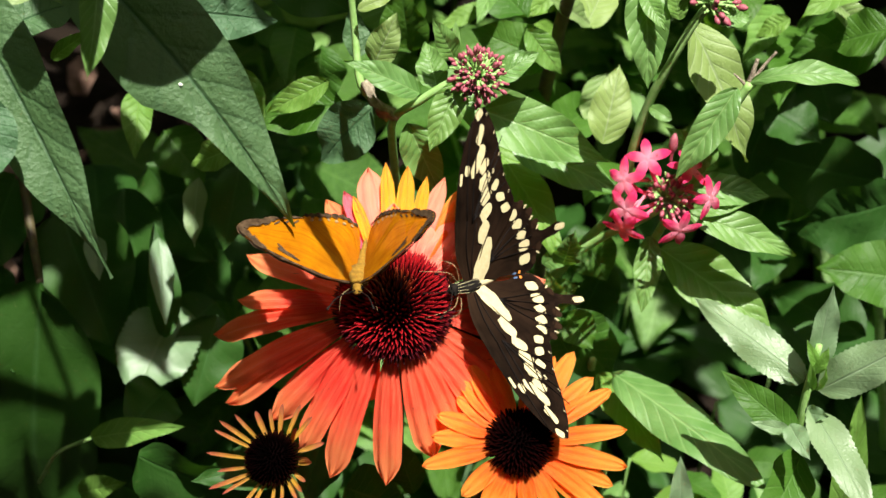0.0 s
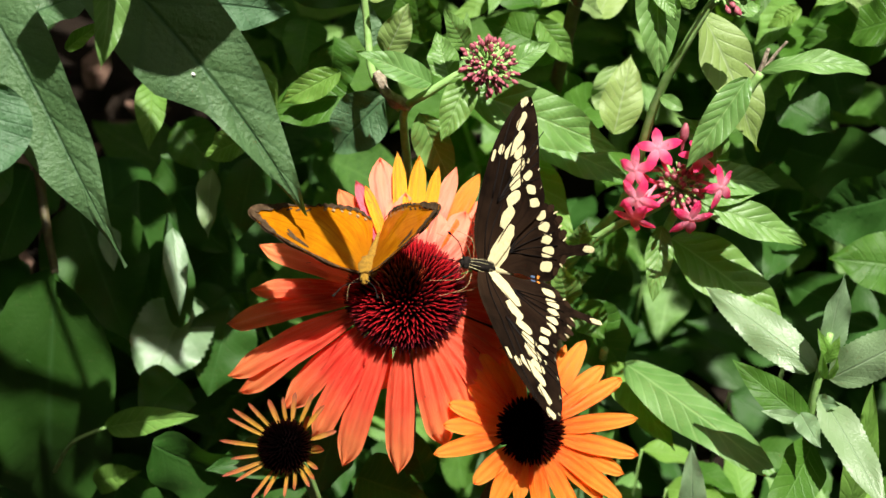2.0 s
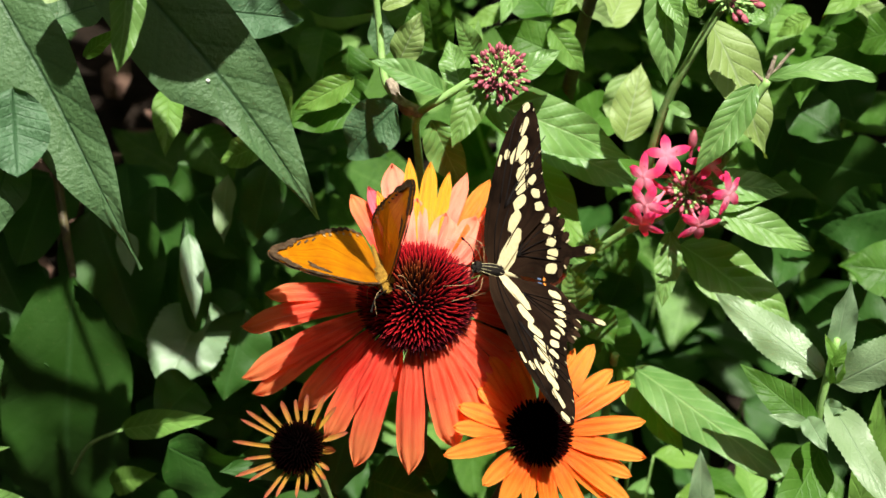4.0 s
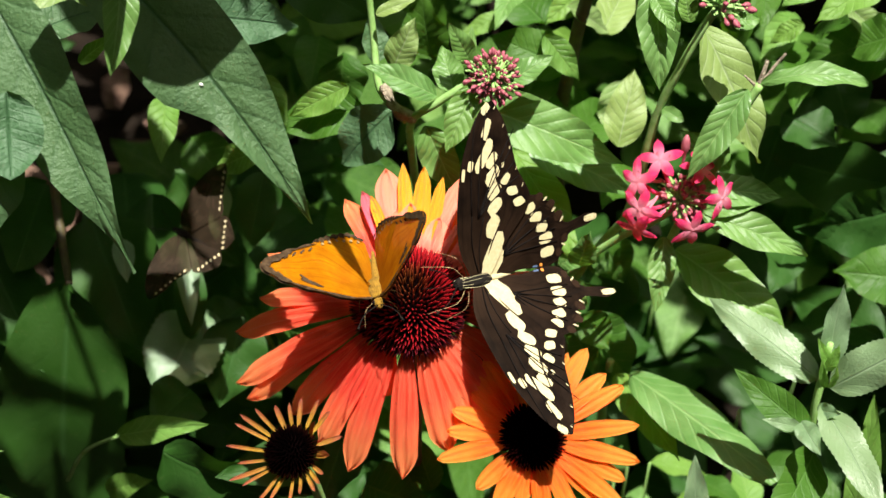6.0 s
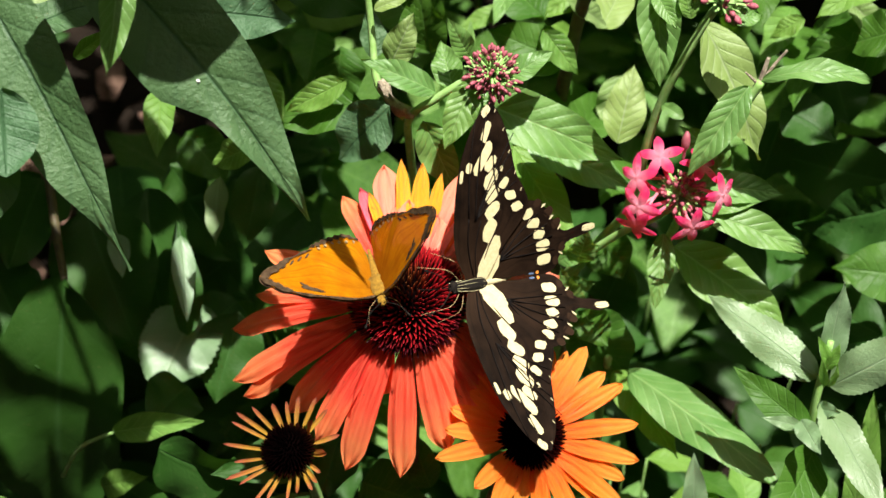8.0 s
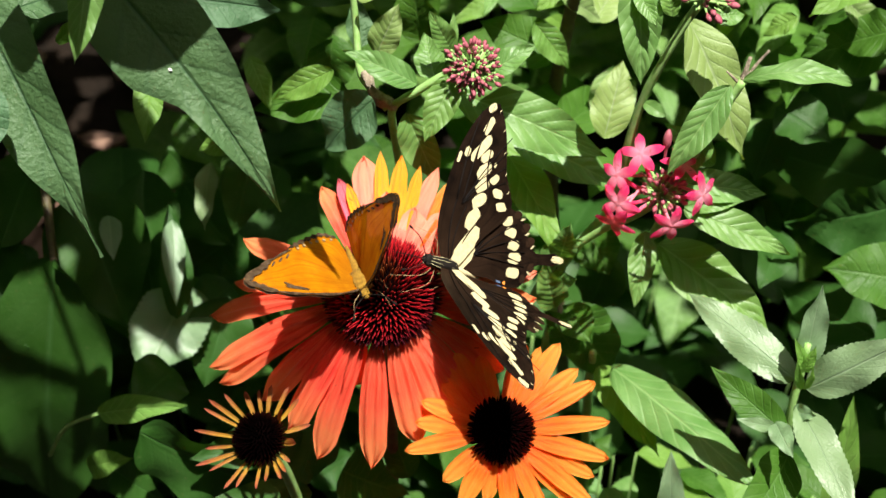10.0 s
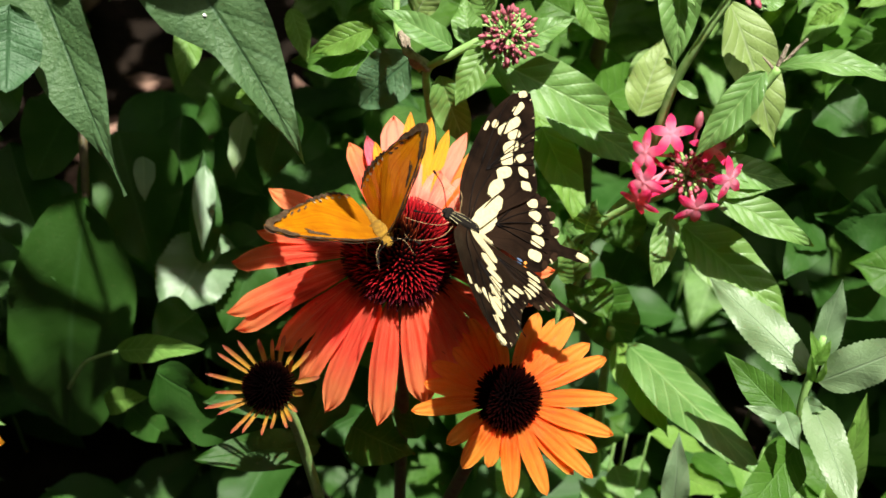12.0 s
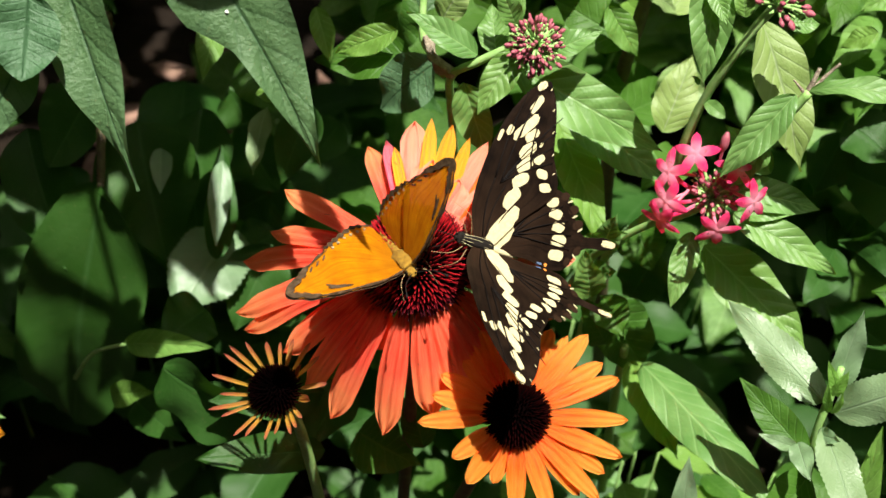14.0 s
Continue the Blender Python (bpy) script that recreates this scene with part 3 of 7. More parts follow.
petal(orange_flower, c, a, 0.0082, (0.0484, 0.2417, 0.4074), 0.0068, M_ORANGE, p=0.5, q=0.6, blunt=0.05, roll=0.2, bend=0.25)
petal(orange_flower, c, a, 0.0082, (0.0363, 0.2389, 0.4078), 0.0068, M_ORANGE, p=0.5, q=0.6, blunt=0.05, roll=0.2, bend=0.25)
petal(orange_flower, c, a, 0.0082, (0.0271, 0.2467, 0.4130), 0.0062, M_ORANGE, p=0.5, q=0.6, blunt=0.05, roll=0.2, bend=0.25)
petal(orange_flower, c, a, 0.0082, (0.0184, 0.2448, 0.4133), 0.0075, M_ORANGE, p=0.5, q=0.6, blunt=0.05, roll=0.2, bend=0.25)
petal(orange_flower, c, a, 0.0082, (0.0120, 0.2508, 0.4181), 0.0068, M_ORANGE, p=0.5, q=0.6, blunt=0.05, roll=0.2, bend=0.25)

small_flower = thing("coneflower", (-0.0326, 0.2925, 0.0200), "half open coneflower with short narrow yellow and pink rays", "flower", "coneflowers")
c, a = Vector((-0.0526, 0.2625, 0.4223)), Vector((-0.1815, -0.4236, 0.8875)).normalized()
tube(small_flower, [(-0.0326, 0.2925, 0.0100), (-0.0376, 0.2825, 0.2223), (-0.0466, 0.2725, 0.3723), (-0.0524, 0.2629, 0.4214)], 0.0024, 0.0020, M_STEM, label="stiff upright stem")
cone_parts(small_flower, c, a, 0.0075, 0.0092, 300, 0.00040, 0.0036, M_SPIKE_DARK)

side = a.orthogonal().normalized()
rng = random.Random(8)
for k in range(23):
    turn = Matrix.Rotation(2 * math.pi * (k + rng.uniform(-0.42, 0.42)) / 23, 3, a)
    out = turn @ side
    petal(small_flower, c, a, 0.0085, c + out * (rng.uniform(0.0170, 0.0225) - 0.004 * max(0.0, out.x)) + a * rng.uniform(0.001, 0.012), rng.uniform(0.0012, 0.0020), M_RAY, blunt=0.1, bend=rng.uniform(-0.5, 0.2), roll=0.9, ridge=0.0, nu=10, nv=4)

yellow_flower = thing("coneflower", (-0.1648, 0.2390, 0.0200), "yellow coneflower with hanging petals at the bed edge", "flower", "coneflowers")
c, a = Vector((-0.1598, 0.2190, 0.4409)), Vector((0.1005, -0.2009, 0.9744)).normalized()
tube(yellow_flower, [(-0.1648, 0.2390, 0.0100), (-0.1548, 0.2390, 0.2449), (-0.1590, 0.2290, 0.3649), (-0.1599, 0.2192, 0.4399)], 0.0024, 0.0020, M_STEM, label="stiff upright stem")
cone_parts(yellow_flower, c, a, 0.0115, 0.0095, 260, 0.0005, 0.0040, M_SPIKE_DARK)

side = a.orthogonal().normalized()
for k in range(13):
    turn = Matrix.Rotation(2 * math.pi * (k + rng.uniform(-0.25, 0.25)) / 13, 3, a)
    out = turn @ side
    petal(yellow_flower, c, a, 0.0095, c + out * rng.uniform(0.019, 0.023) - a * rng.uniform(0.019, 0.026), 0.0072, M_YELLOW, nu=12, nv=6)



# ---- star-flowered plants ----
def floret_mesh(size, seed=0):
    """Five pointed lobes round a short throat, facing +z, on a thin tube."""
    rng = random.Random(seed)
    verts, faces, uvs = [], [], []
    for k in range(5):
        a = 2 * math.pi * k / 5 + rng.uniform(-0.12, 0.12)
        first = len(verts)
        reach = size * rng.uniform(0.9, 1.08)
        for i in range(7):
            u = i / 6
            w = size * 0.34 * (0.5 + 1.3 * u) * (1 - u) ** 0.7 + 0.0001
            for s in (-1, -0.5, 0, 0.5, 1):
                r = size * 0.12 + reach * u
                z = -size * 0.25 * u * u + size * 0.1 * u + size * 0.08 * (1 - abs(s))
                verts.append((r * math.cos(a) - s * w * math.sin(a), r * math.sin(a) + s * w * math.cos(a), z))
                uvs.append((u, 0.5 + s / 2))
        faces += grid_faces(7, 5, first)
    first = len(verts)
    for z, r in ((-size * 2.4, 0.07), (-size * 0.5, 0.09), (0.0, 0.2), (size * 0.06, 0.14)):
        for j in range(7):
            b = 2 * math.pi * j / 7
            verts.append((size * r * math.cos(b), size * r * math.sin(b), z))
            uvs.append((0.0, j / 7))
    faces += [(first + i * 7 + j, first + i * 7 + (j + 1) % 7, first + (i + 1) * 7 + (j + 1) % 7, first + (i + 1) * 7 + j) for i in range(3) for j in range(7)]
    faces.append(tuple(range(first + 21, first + 28)))
    return mesh_of("floret", verts, faces, uvs)


def bud_mesh(length, radius):
    return tube_mesh("bud", [(0, 0, 0), (0, 0, length * 0.5), (0, 0, length)], radius, radius, 7, 9, profile=lambda f: 0.32 + 0.15 * f if f < 0.45 else 0.15 + 0.85 * math.sin(math.pi * min(1.0, (f - 0.3) / 0.72)) ** 0.7)


FLORETS = [floret_mesh(0.0077, s) for s in (1, 2, 3)]
BUDS = [bud_mesh(0.011, 0.0022), bud_mesh(0.0085, 0.0018), bud_mesh(0.0065, 0.0014)]
GREENBUD = bud_mesh(0.0045, 0.0010)


def facing(at, d, spin=0.0):
    return Matrix.Translation(at) @ Vector((0, 0, 1)).rotation_difference(Vector(d)).to_matrix().to_4x4() @ Matrix.Rotation(spin, 4, "Z")


def floret(cluster, at, d, k=0, spin=0.0):
    return part("floret", FLORETS[k % 3], M_FLORET, cluster, facing(at, d, spin))


def bud_head(cluster, centre, axis, radius, count, seed, sizes=(0, 1, 2), green=0.2, spread=1.5, scale=1.0):
    """Buds that radiate from a common point."""
    rng = random.Random(seed)
    centre, axis = Vector(centre), Vector(axis).normalized()
    turn = Vector((0, 0, 1)).rotation_difference(axis)
    for k in range(count):
        f = (k + 0.5) / count
        polar = spread * f ** 0.55
        a = k * 2.399963 + rng.uniform(-0.2, 0.2)
        d = turn @ Vector((math.sin(polar) * math.cos(a), math.sin(polar) * math.sin(a), math.cos(polar)))
        d = (d + Vector((rng.uniform(-1, 1), rng.uniform(-1, 1), rng.uniform(-1, 1))) * 0.12).normalized()
        at = centre + d * radius * rng.uniform(0.25, 0.55)
        small = rng.random() < green
        me = GREENBUD if small else BUDS[rng.choice(sizes)]
        ob = part("bud", me, M_STEM if small else M_BUD, cluster, facing(at, d, rng.uniform(0, 6)) @ Matrix.Diagonal((scale, scale, scale * rng.uniform(0.8, 1.2), 1)))
        if not small:
            stalk = tube_mesh("stalk", [centre, centre + d * radius * 0.2, at + d * 0.001], 0.0005, 0.0006, 5, 4)
            part("stalk", stalk, M_STEM, cluster)



shrub = thing("shrub", (-0.4500, 0.6000, 0.0200), "tall shrub with long hanging grey-green leaves", "plant", "plants of the bed")
for pts in ([(-0.45, 0.6, 0.02), (-0.42, 0.5, 0.5), (-0.3, 0.38, 0.75), (-0.12, 0.37, 0.84), (0.02, 0.5, 0.9)], [(-0.45, 0.6, 0.02), (-0.4, 0.6, 0.6), (-0.3, 0.65, 0.85), (-0.1, 0.75, 0.95)], [(-0.3, 0.38, 0.75), (-0.2, 0.34, 0.72), (-0.1, 0.33, 0.68)]):
    tube(shrub, pts, 0.006, 0.0025, M_STEM, n=24)
hanging_leaf = leaf(shrub, (-0.1108, 0.3400, 0.5839), (-0.0425, 0.2970, 0.5030), 0.0335, (0.25, -0.75, 0.6), M_BUSH, sway=-0.035, lop=0.42, p=0.68, q=1.2, bend=0.5, fold=0.14, quilt=0.010, slant=0.4, wave=0.09, nu=54, nv=18)
leaf(shrub, (-0.1422, 0.3339, 0.5755), (-0.0984, 0.2798, 0.4976), 0.0282, (-0.15, -0.8, 0.55), M_BUSH, sway=-0.03, p=0.6, q=1.35, bend=0.4, fold=0.24, quilt=0.012, slant=0.4, wave=0.07, nu=48, nv=16)
leaf(shrub, (-0.0912, 0.3133, 0.5914), (-0.0956, 0.2929, 0.5674), 0.0102, (0.45, -0.8, 0.4), M_PENTAS, slant=0.65, quilt=0.02, fold=0.5, bend=0.3, nu=60, nv=12)
leaf(shrub, (-0.0918, 0.3854, 0.5202), (-0.0554, 0.3987, 0.5047), 0.0197, (0.1, -0.7, 0.7), M_BUSH, bend=0.4, nu=18, nv=8)
leaf(shrub, (-0.1403, 0.3652, 0.5295), (-0.1176, 0.3793, 0.5285), 0.0177, (0, -0.4, 0.9), M_BUSH, nu=18, nv=8)
leaf(shrub, (-0.1119, 0.3453, 0.5652), (-0.1318, 0.3292, 0.5642), 0.0104, (0, -0.5, 0.8), M_SERE, slant=0.65, quilt=0.016, nu=72, nv=14)
leaf(shrub, (-0.1295, 0.3645, 0.5151), (-0.1131, 0.3640, 0.5280), 0.0060, (0, -0.6, 0.7), M_LIME, veins=8, slant=0.6, nu=48, nv=12)
leaf(shrub, (-0.1474, 0.3150, 0.5513), (-0.1351, 0.2947, 0.5323), 0.0104, (0.6, -0.7, 0.4), M_BUSH, fold=0.5, bend=0.9, nu=18, nv=8)
leaf(shrub, (-0.1091, 0.3307, 0.5652), (-0.1179, 0.3396, 0.5736), 0.0058, (0, -0.5, 0.85), M_SERE, slant=0.65, quilt=0.016, nu=72, nv=14)
leaf(shrub, (-0.0680, 0.4450, 0.4980), (-0.0320, 0.4460, 0.4720), 0.0269, (0, -0.6, 0.8), M_DEEP_SHADE, nu=18, nv=8, quilt=0.006)
leaf(shrub, (-0.1285, 0.2964, 0.5597), (-0.1267, 0.2764, 0.5425), 0.0204, (0.3, -0.85, 0.3), M_BUSH, fold=0.35, bend=-0.7, p=0.7, q=0.8, nu=18, nv=8)
leaf(shrub, (-0.1312, 0.2912, 0.5424), (-0.1468, 0.2716, 0.5147), 0.0159, (0.5, -0.8, 0.3), M_BUSH, fold=0.4, bend=0.6, p=0.5, nu=18, nv=8)
leaf(shrub, (-0.1669, 0.3049, 0.5322), (-0.1476, 0.3003, 0.5259), 0.0107, (0, -0.4, 0.9), M_SERE, slant=0.65, quilt=0.016, nu=72, nv=14)
# unseen leaves added overhead to throw dappled shade on the left
rng = random.Random(21)
CASTER_SHIFT = Vector((0.21, 0.03, 0.0))
for k in range(228):
    at = Vector((rng.uniform(-0.38, 0.03), rng.uniform(0.30, 1.02), rng.uniform(0.74, 1.0)))
    if at.x > -0.09 and at.y < 0.66 or at.x > -0.20 and at.y < 0.36:
        continue
    a = rng.uniform(0, 6.28)
    tip = at + Vector((math.cos(a) * 0.085, math.sin(a) * 0.085, -rng.uniform(0.0, 0.05)))
    at, tip = at + CASTER_SHIFT * (at.z - 0.40), tip + CASTER_SHIFT * (at.z - 0.40)
    leaf(shrub, at, tip, 0.036, (rng.uniform(-0.4, 0.4), rng.uniform(-0.4, 0.4), 0.9), M_BUSH, nu=10, nv=4)
# more unseen leaves added to deepen that shade
more = random.Random(77)
for k in range(46):
    at = Vector((more.uniform(-0.27, -0.11), more.uniform(0.40, 0.62), more.uniform(0.70, 0.95))) if k < 36 else Vector((more.uniform(-0.27, -0.17), more.uniform(0.29, 0.39), more.uniform(0.74, 0.92)))
    a = more.uniform(0, 6.28)
    at = at + CASTER_SHIFT * (at.z - 0.40)
    leaf(shrub, at, at + Vector((math.cos(a) * 0.07, math.sin(a) * 0.07, -0.02)), 0.030, (more.uniform(-0.4, 0.4), more.uniform(-0.4, 0.4), 0.9), M_BUSH, nu=10, nv=4)
# leaves added left of the view to shade the broad leaf
for k in range(32):
    at = Vector((rng.uniform(-0.29, -0.17), rng.uniform(0.26, 0.42), rng.uniform(0.53, 0.62)))
    tip = at + Vector((rng.uniform(-0.03, 0.0), rng.uniform(-0.05, 0.05), -rng.uniform(0.01, 0.05)))
    leaf(shrub, at, tip, 0.042, (rng.uniform(-0.4, 0.4), rng.uniform(-0.4, 0.4), 0.9), M_BUSH, nu=10, nv=4)
# single unseen leaves and twigs, added for shadows on chosen leaves and the butterfly
leaf(shrub, (-0.093, 0.318, 0.665), (-0.038, 0.316, 0.663), 0.037, (0, 0, 1), M_BUSH)
leaf(shrub, (-0.093, 0.325, 0.651), (-0.087, 0.289, 0.617), 0.016, (0, 0, 1), M_BUSH)
leaf(shrub, (-0.098, 0.307, 0.628), (-0.115, 0.309, 0.631), 0.016, (0, 0, 1), M_BUSH)
leaf(shrub, (-0.030, 0.315, 0.655), (0.000, 0.274, 0.632), 0.009, (0.2, 0, 1), M_BUSH, nu=12, nv=6)
leaf(shrub, (-0.168, 0.372, 0.800), (-0.088, 0.352, 0.790), 0.044, (0, 0, 1), M_BUSH)
tube(shrub, [(-0.12, 0.37, 0.84), (-0.07, 0.355, 0.74), (-0.030, 0.315, 0.655)], 0.002, 0.001, M_STEM, n=8)
tube(shrub, [(-0.12, 0.37, 0.84), (-0.11, 0.345, 0.74), (-0.093, 0.318, 0.665)], 0.002, 0.001, M_STEM, n=8)

# leafy crown added above the view, only to shade the back of the bed
unseen_shrub = thing("shrub", (0.2000, 1.0500, 0.0200), "added unseen leafy crown that shades the back of the bed", "plant", "plants of the bed")
tube(unseen_shrub, [(0.2, 1.05, 0.02), (0.2, 1.0, 0.5), (0.21, 0.95, 1.0)], 0.008, 0.004, M_STEM, n=20)
for k in range(250):
    at = Vector((rng.uniform(0.04, 0.48), rng.uniform(0.36, 1.15), rng.uniform(0.74, 1.02)))
    if at.y < 0.68 and at.x < 0.13 or at.y < 0.48 and at.x < 0.18:
        continue
    a = rng.uniform(0, 6.28)
    tip = at + Vector((math.cos(a) * 0.08, math.sin(a) * 0.08, -rng.uniform(0.0, 0.05)))
    at, tip = at + CASTER_SHIFT * (at.z - 0.40), tip + CASTER_SHIFT * (at.z - 0.40)
    leaf(unseen_shrub, at, tip, 0.034, (rng.uniform(-0.4, 0.4), rng.uniform(-0.4, 0.4), 0.9), M_MID, nu=10, nv=4)

budding_pentas = thing("pentas_plant", (0.0100, 0.4700, 0.0200), "bushy plant with ridged leaves and a tight head of red buds", "plant", "plants of the bed")
tube(budding_pentas, [(0.0032, 0.4357, 0.2248), (-0.0107, 0.4164, 0.3706), (-0.0140, 0.3915, 0.4497), (-0.0123, 0.3770, 0.4772), (-0.0036, 0.3737, 0.4877), (0.0079, 0.3738, 0.4971), (0.0164, 0.3727, 0.5014)], 0.0018, 0.0014, M_STEM)
tube(budding_pentas, [(-0.0144, 0.3765, 0.4768), (-0.0198, 0.3811, 0.4811), (-0.0252, 0.3866, 0.4862), (-0.0270, 0.3967, 0.5024), (-0.0285, 0.4024, 0.5214)], 0.0017, 0.0013, M_STEM)
tube(budding_pentas, [(-0.0116, 0.3765, 0.4781), (-0.0165, 0.3766, 0.4809), (-0.0197, 0.3793, 0.4836), (-0.0236, 0.3850, 0.4875)], 0.0022, 0.0015, M_BARK, name="dry_node", lumps=1.3, sides=12, n=26, label="dry brown woody knot")
leaf(budding_pentas, (-0.0030, 0.3745, 0.4911), (-0.0299, 0.3767, 0.5045), 0.0108, (0.1, -0.55, 0.85), M_PENTAS, slant=0.65, quilt=0.030, nu=72, nv=14)
leaf(budding_pentas, (0.0099, 0.3788, 0.5031), (0.0015, 0.3803, 0.5209), 0.0085, (0.2, -0.8, 0.5), M_PENTAS, slant=0.65, quilt=0.030, nu=72, nv=14)
leaf(budding_pentas, (0.0095, 0.3833, 0.5005), (0.0099, 0.3918, 0.5110), 0.0038, (0.2, -0.8, 0.5), M_PENTAS, slant=0.65, quilt=0.030, nu=72, nv=14)
leaf(budding_pentas, (0.0037, 0.3769, 0.4905), (-0.0010, 0.3938, 0.4994), 0.0117, (-0.1, -0.7, 0.7), M_PENTAS, slant=0.65, quilt=0.030, nu=72, nv=14)
leaf(budding_pentas, (0.0224, 0.3755, 0.4958), (0.0404, 0.3836, 0.5030), 0.0097, (0, -0.5, 0.85), M_PENTAS, slant=0.65, quilt=0.030, nu=72, nv=14)
leaf(budding_pentas, (0.0111, 0.3731, 0.4978), (0.0005, 0.3567, 0.4787), 0.0125, (0, -0.75, 0.65), M_PENTAS, slant=0.65, quilt=0.030, nu=72, nv=14)
leaf(budding_pentas, (0.0090, 0.3835, 0.4809), (0.0700, 0.3793, 0.4520), 0.0217, (-0.1, -0.6, 0.8), M_PENTAS, slant=0.65, quilt=0.030, nu=72, nv=14)
leaf(budding_pentas, (0.0322, 0.3955, 0.4485), (0.0783, 0.3812, 0.4321), 0.0190, (0.1, -0.5, 0.85), M_PENTAS, slant=0.65, quilt=0.030, nu=72, nv=14)
# lime colour stands for sunlight on this leaf
leaf(budding_pentas, (0.0279, 0.4058, 0.4348), (0.0544, 0.3639, 0.4088), 0.0184, (0.3, -0.5, 0.8), M_LIME, veins=8, bend=0.4, quilt=0.03, nu=48, nv=12)
leaf(budding_pentas, (-0.0074, 0.3755, 0.4757), (0.0050, 0.3669, 0.4472), 0.0146, (-0.2, -0.7, 0.7), M_PENTAS, slant=0.65, quilt=0.030, nu=72, nv=14)
leaf(budding_pentas, (-0.0206, 0.4030, 0.4809), (-0.0115, 0.4095, 0.5005), 0.0128, (0, -0.8, 0.5), M_SERE, slant=0.65, quilt=0.016, nu=72, nv=14)
leaf(budding_pentas, (-0.0272, 0.4045, 0.4824), (-0.0295, 0.4190, 0.4959), 0.0110, (0.4, -0.8, 0.4), M_BUSH, nu=18, nv=8)
leaf(budding_pentas, (-0.0254, 0.3941, 0.5136), (-0.0099, 0.3988, 0.5177), 0.0056, (0, -0.5, 0.85), M_SERE, slant=0.65, quilt=0.016, nu=72, nv=14)
leaf(budding_pentas, (-0.0211, 0.3984, 0.4631), (-0.0429, 0.3971, 0.4349), 0.0228, (0.1, -0.5, 0.85), M_BUSH, bend=0.6, nu=18, nv=8)
leaf(budding_pentas, (-0.0337, 0.4142, 0.4506), (-0.0745, 0.4153, 0.4386), 0.0211, (0, -0.5, 0.85), M_MID, bend=0.3, nu=18, nv=8)
leaf(budding_pentas, (-0.0398, 0.4133, 0.4635), (-0.0650, 0.4113, 0.4484), 0.0116, (0, -0.7, 0.6), M_LIME, veins=8, slant=0.6, nu=48, nv=12)
leaf(budding_pentas, (0.0539, 0.3606, 0.4134), (0.0565, 0.3569, 0.4372), 0.0113, (0, -0.6, 0.8), M_PENTAS, slant=0.65, quilt=0.030, nu=72, nv=14)
leaf(budding_pentas, (0.0466, 0.3673, 0.4061), (0.0630, 0.3658, 0.4180), 0.0085, (0, -0.5, 0.85), M_PENTAS, slant=0.65, quilt=0.030, nu=72, nv=14)
head = thing("bud_cluster", (0.0177, 0.3724, 0.5011), "round head of closed rosy red flower buds", "flower")
bud_head(head, (0.0177, 0.3724, 0.5011), (0, -0.45, 0.9), 0.0160, 230, 3, (1, 1, 2, 2), 0.28, 1.75, 0.47)

pink_pentas = thing("pentas_plant", (0.1200, 0.5000, 0.0200), "bushy plant with ridged leaves and star-shaped pink flowers", "plant", "plants of the bed")
tube(pink_pentas, [(0.0523, 0.4226, 0.2120), (0.0574, 0.4019, 0.3562), (0.0721, 0.3795, 0.4169), (0.0755, 0.3702, 0.4519), (0.0763, 0.3688, 0.4683), (0.0794, 0.3700, 0.4898), (0.0852, 0.3698, 0.5100), (0.0914, 0.3722, 0.5257), (0.0963, 0.3732, 0.5334)], 0.0021, 0.0015, M_STEM)
tube(pink_pentas, [(0.0389, 0.4081, 0.3077), (0.0517, 0.3772, 0.3879), (0.0687, 0.3683, 0.4203), (0.0806, 0.3596, 0.4393), (0.0892, 0.3540, 0.4544)], 0.0018, 0.0014, M_STEM)
tube(pink_pentas, [(0.0918, 0.3745, 0.4121), (0.1012, 0.3596, 0.4798), (0.1074, 0.3612, 0.4949), (0.1127, 0.3626, 0.5070)], 0.0018, 0.0016, M_STEM)
tube(pink_pentas, [(0.1119, 0.3622, 0.5053), (0.1132, 0.3640, 0.5110), (0.1143, 0.3656, 0.5152)], 0.0011, 0.0008, M_BARK, name="dry_tip", lumps=0.5, sides=6)
tube(pink_pentas, [(0.1129, 0.3626, 0.5070), (0.1168, 0.3655, 0.5123), (0.1204, 0.3667, 0.5175)], 0.0008, 0.0005, M_BARK, name="dry_tip", lumps=0.3, sides=6)
tube(pink_pentas, [(0.1115, 0.3626, 0.5057), (0.1087, 0.3636, 0.5080), (0.1066, 0.3641, 0.5098)], 0.0007, 0.0003, M_BARK, name="dry_tip", lumps=0.3, sides=6)
leaf(pink_pentas, (0.0742, 0.3850, 0.5378), (0.0772, 0.3628, 0.5036), 0.0154, (0, -0.8, 0.55), M_PENTAS, slant=0.65, quilt=0.030, nu=72, nv=14)
leaf(pink_pentas, (0.0957, 0.3962, 0.5070), (0.1201, 0.3697, 0.4617), 0.0211, (0.3, -0.6, 0.75), M_SERE, slant=0.65, quilt=0.016, nu=72, nv=14)
leaf(pink_pentas, (0.1083, 0.3621, 0.5053), (0.0886, 0.3470, 0.4752), 0.0126, (-0.1, -0.7, 0.7), M_PENTAS, slant=0.65, quilt=0.030, nu=72, nv=14)
leaf(pink_pentas, (0.1117, 0.3625, 0.5069), (0.1487, 0.3570, 0.5115), 0.0092, (0.1, -0.30, 0.92), M_PENTAS, slant=0.65, quilt=0.030, bend=1.3, p=0.95, q=0.75, wave=0.12, nu=72, nv=14)
leaf(pink_pentas, (0.1113, 0.3752, 0.4533), (0.0915, 0.3863, 0.4639), 0.0111, (0, -0.6, 0.7), M_PENTAS, slant=0.65, quilt=0.030, nu=72, nv=14)
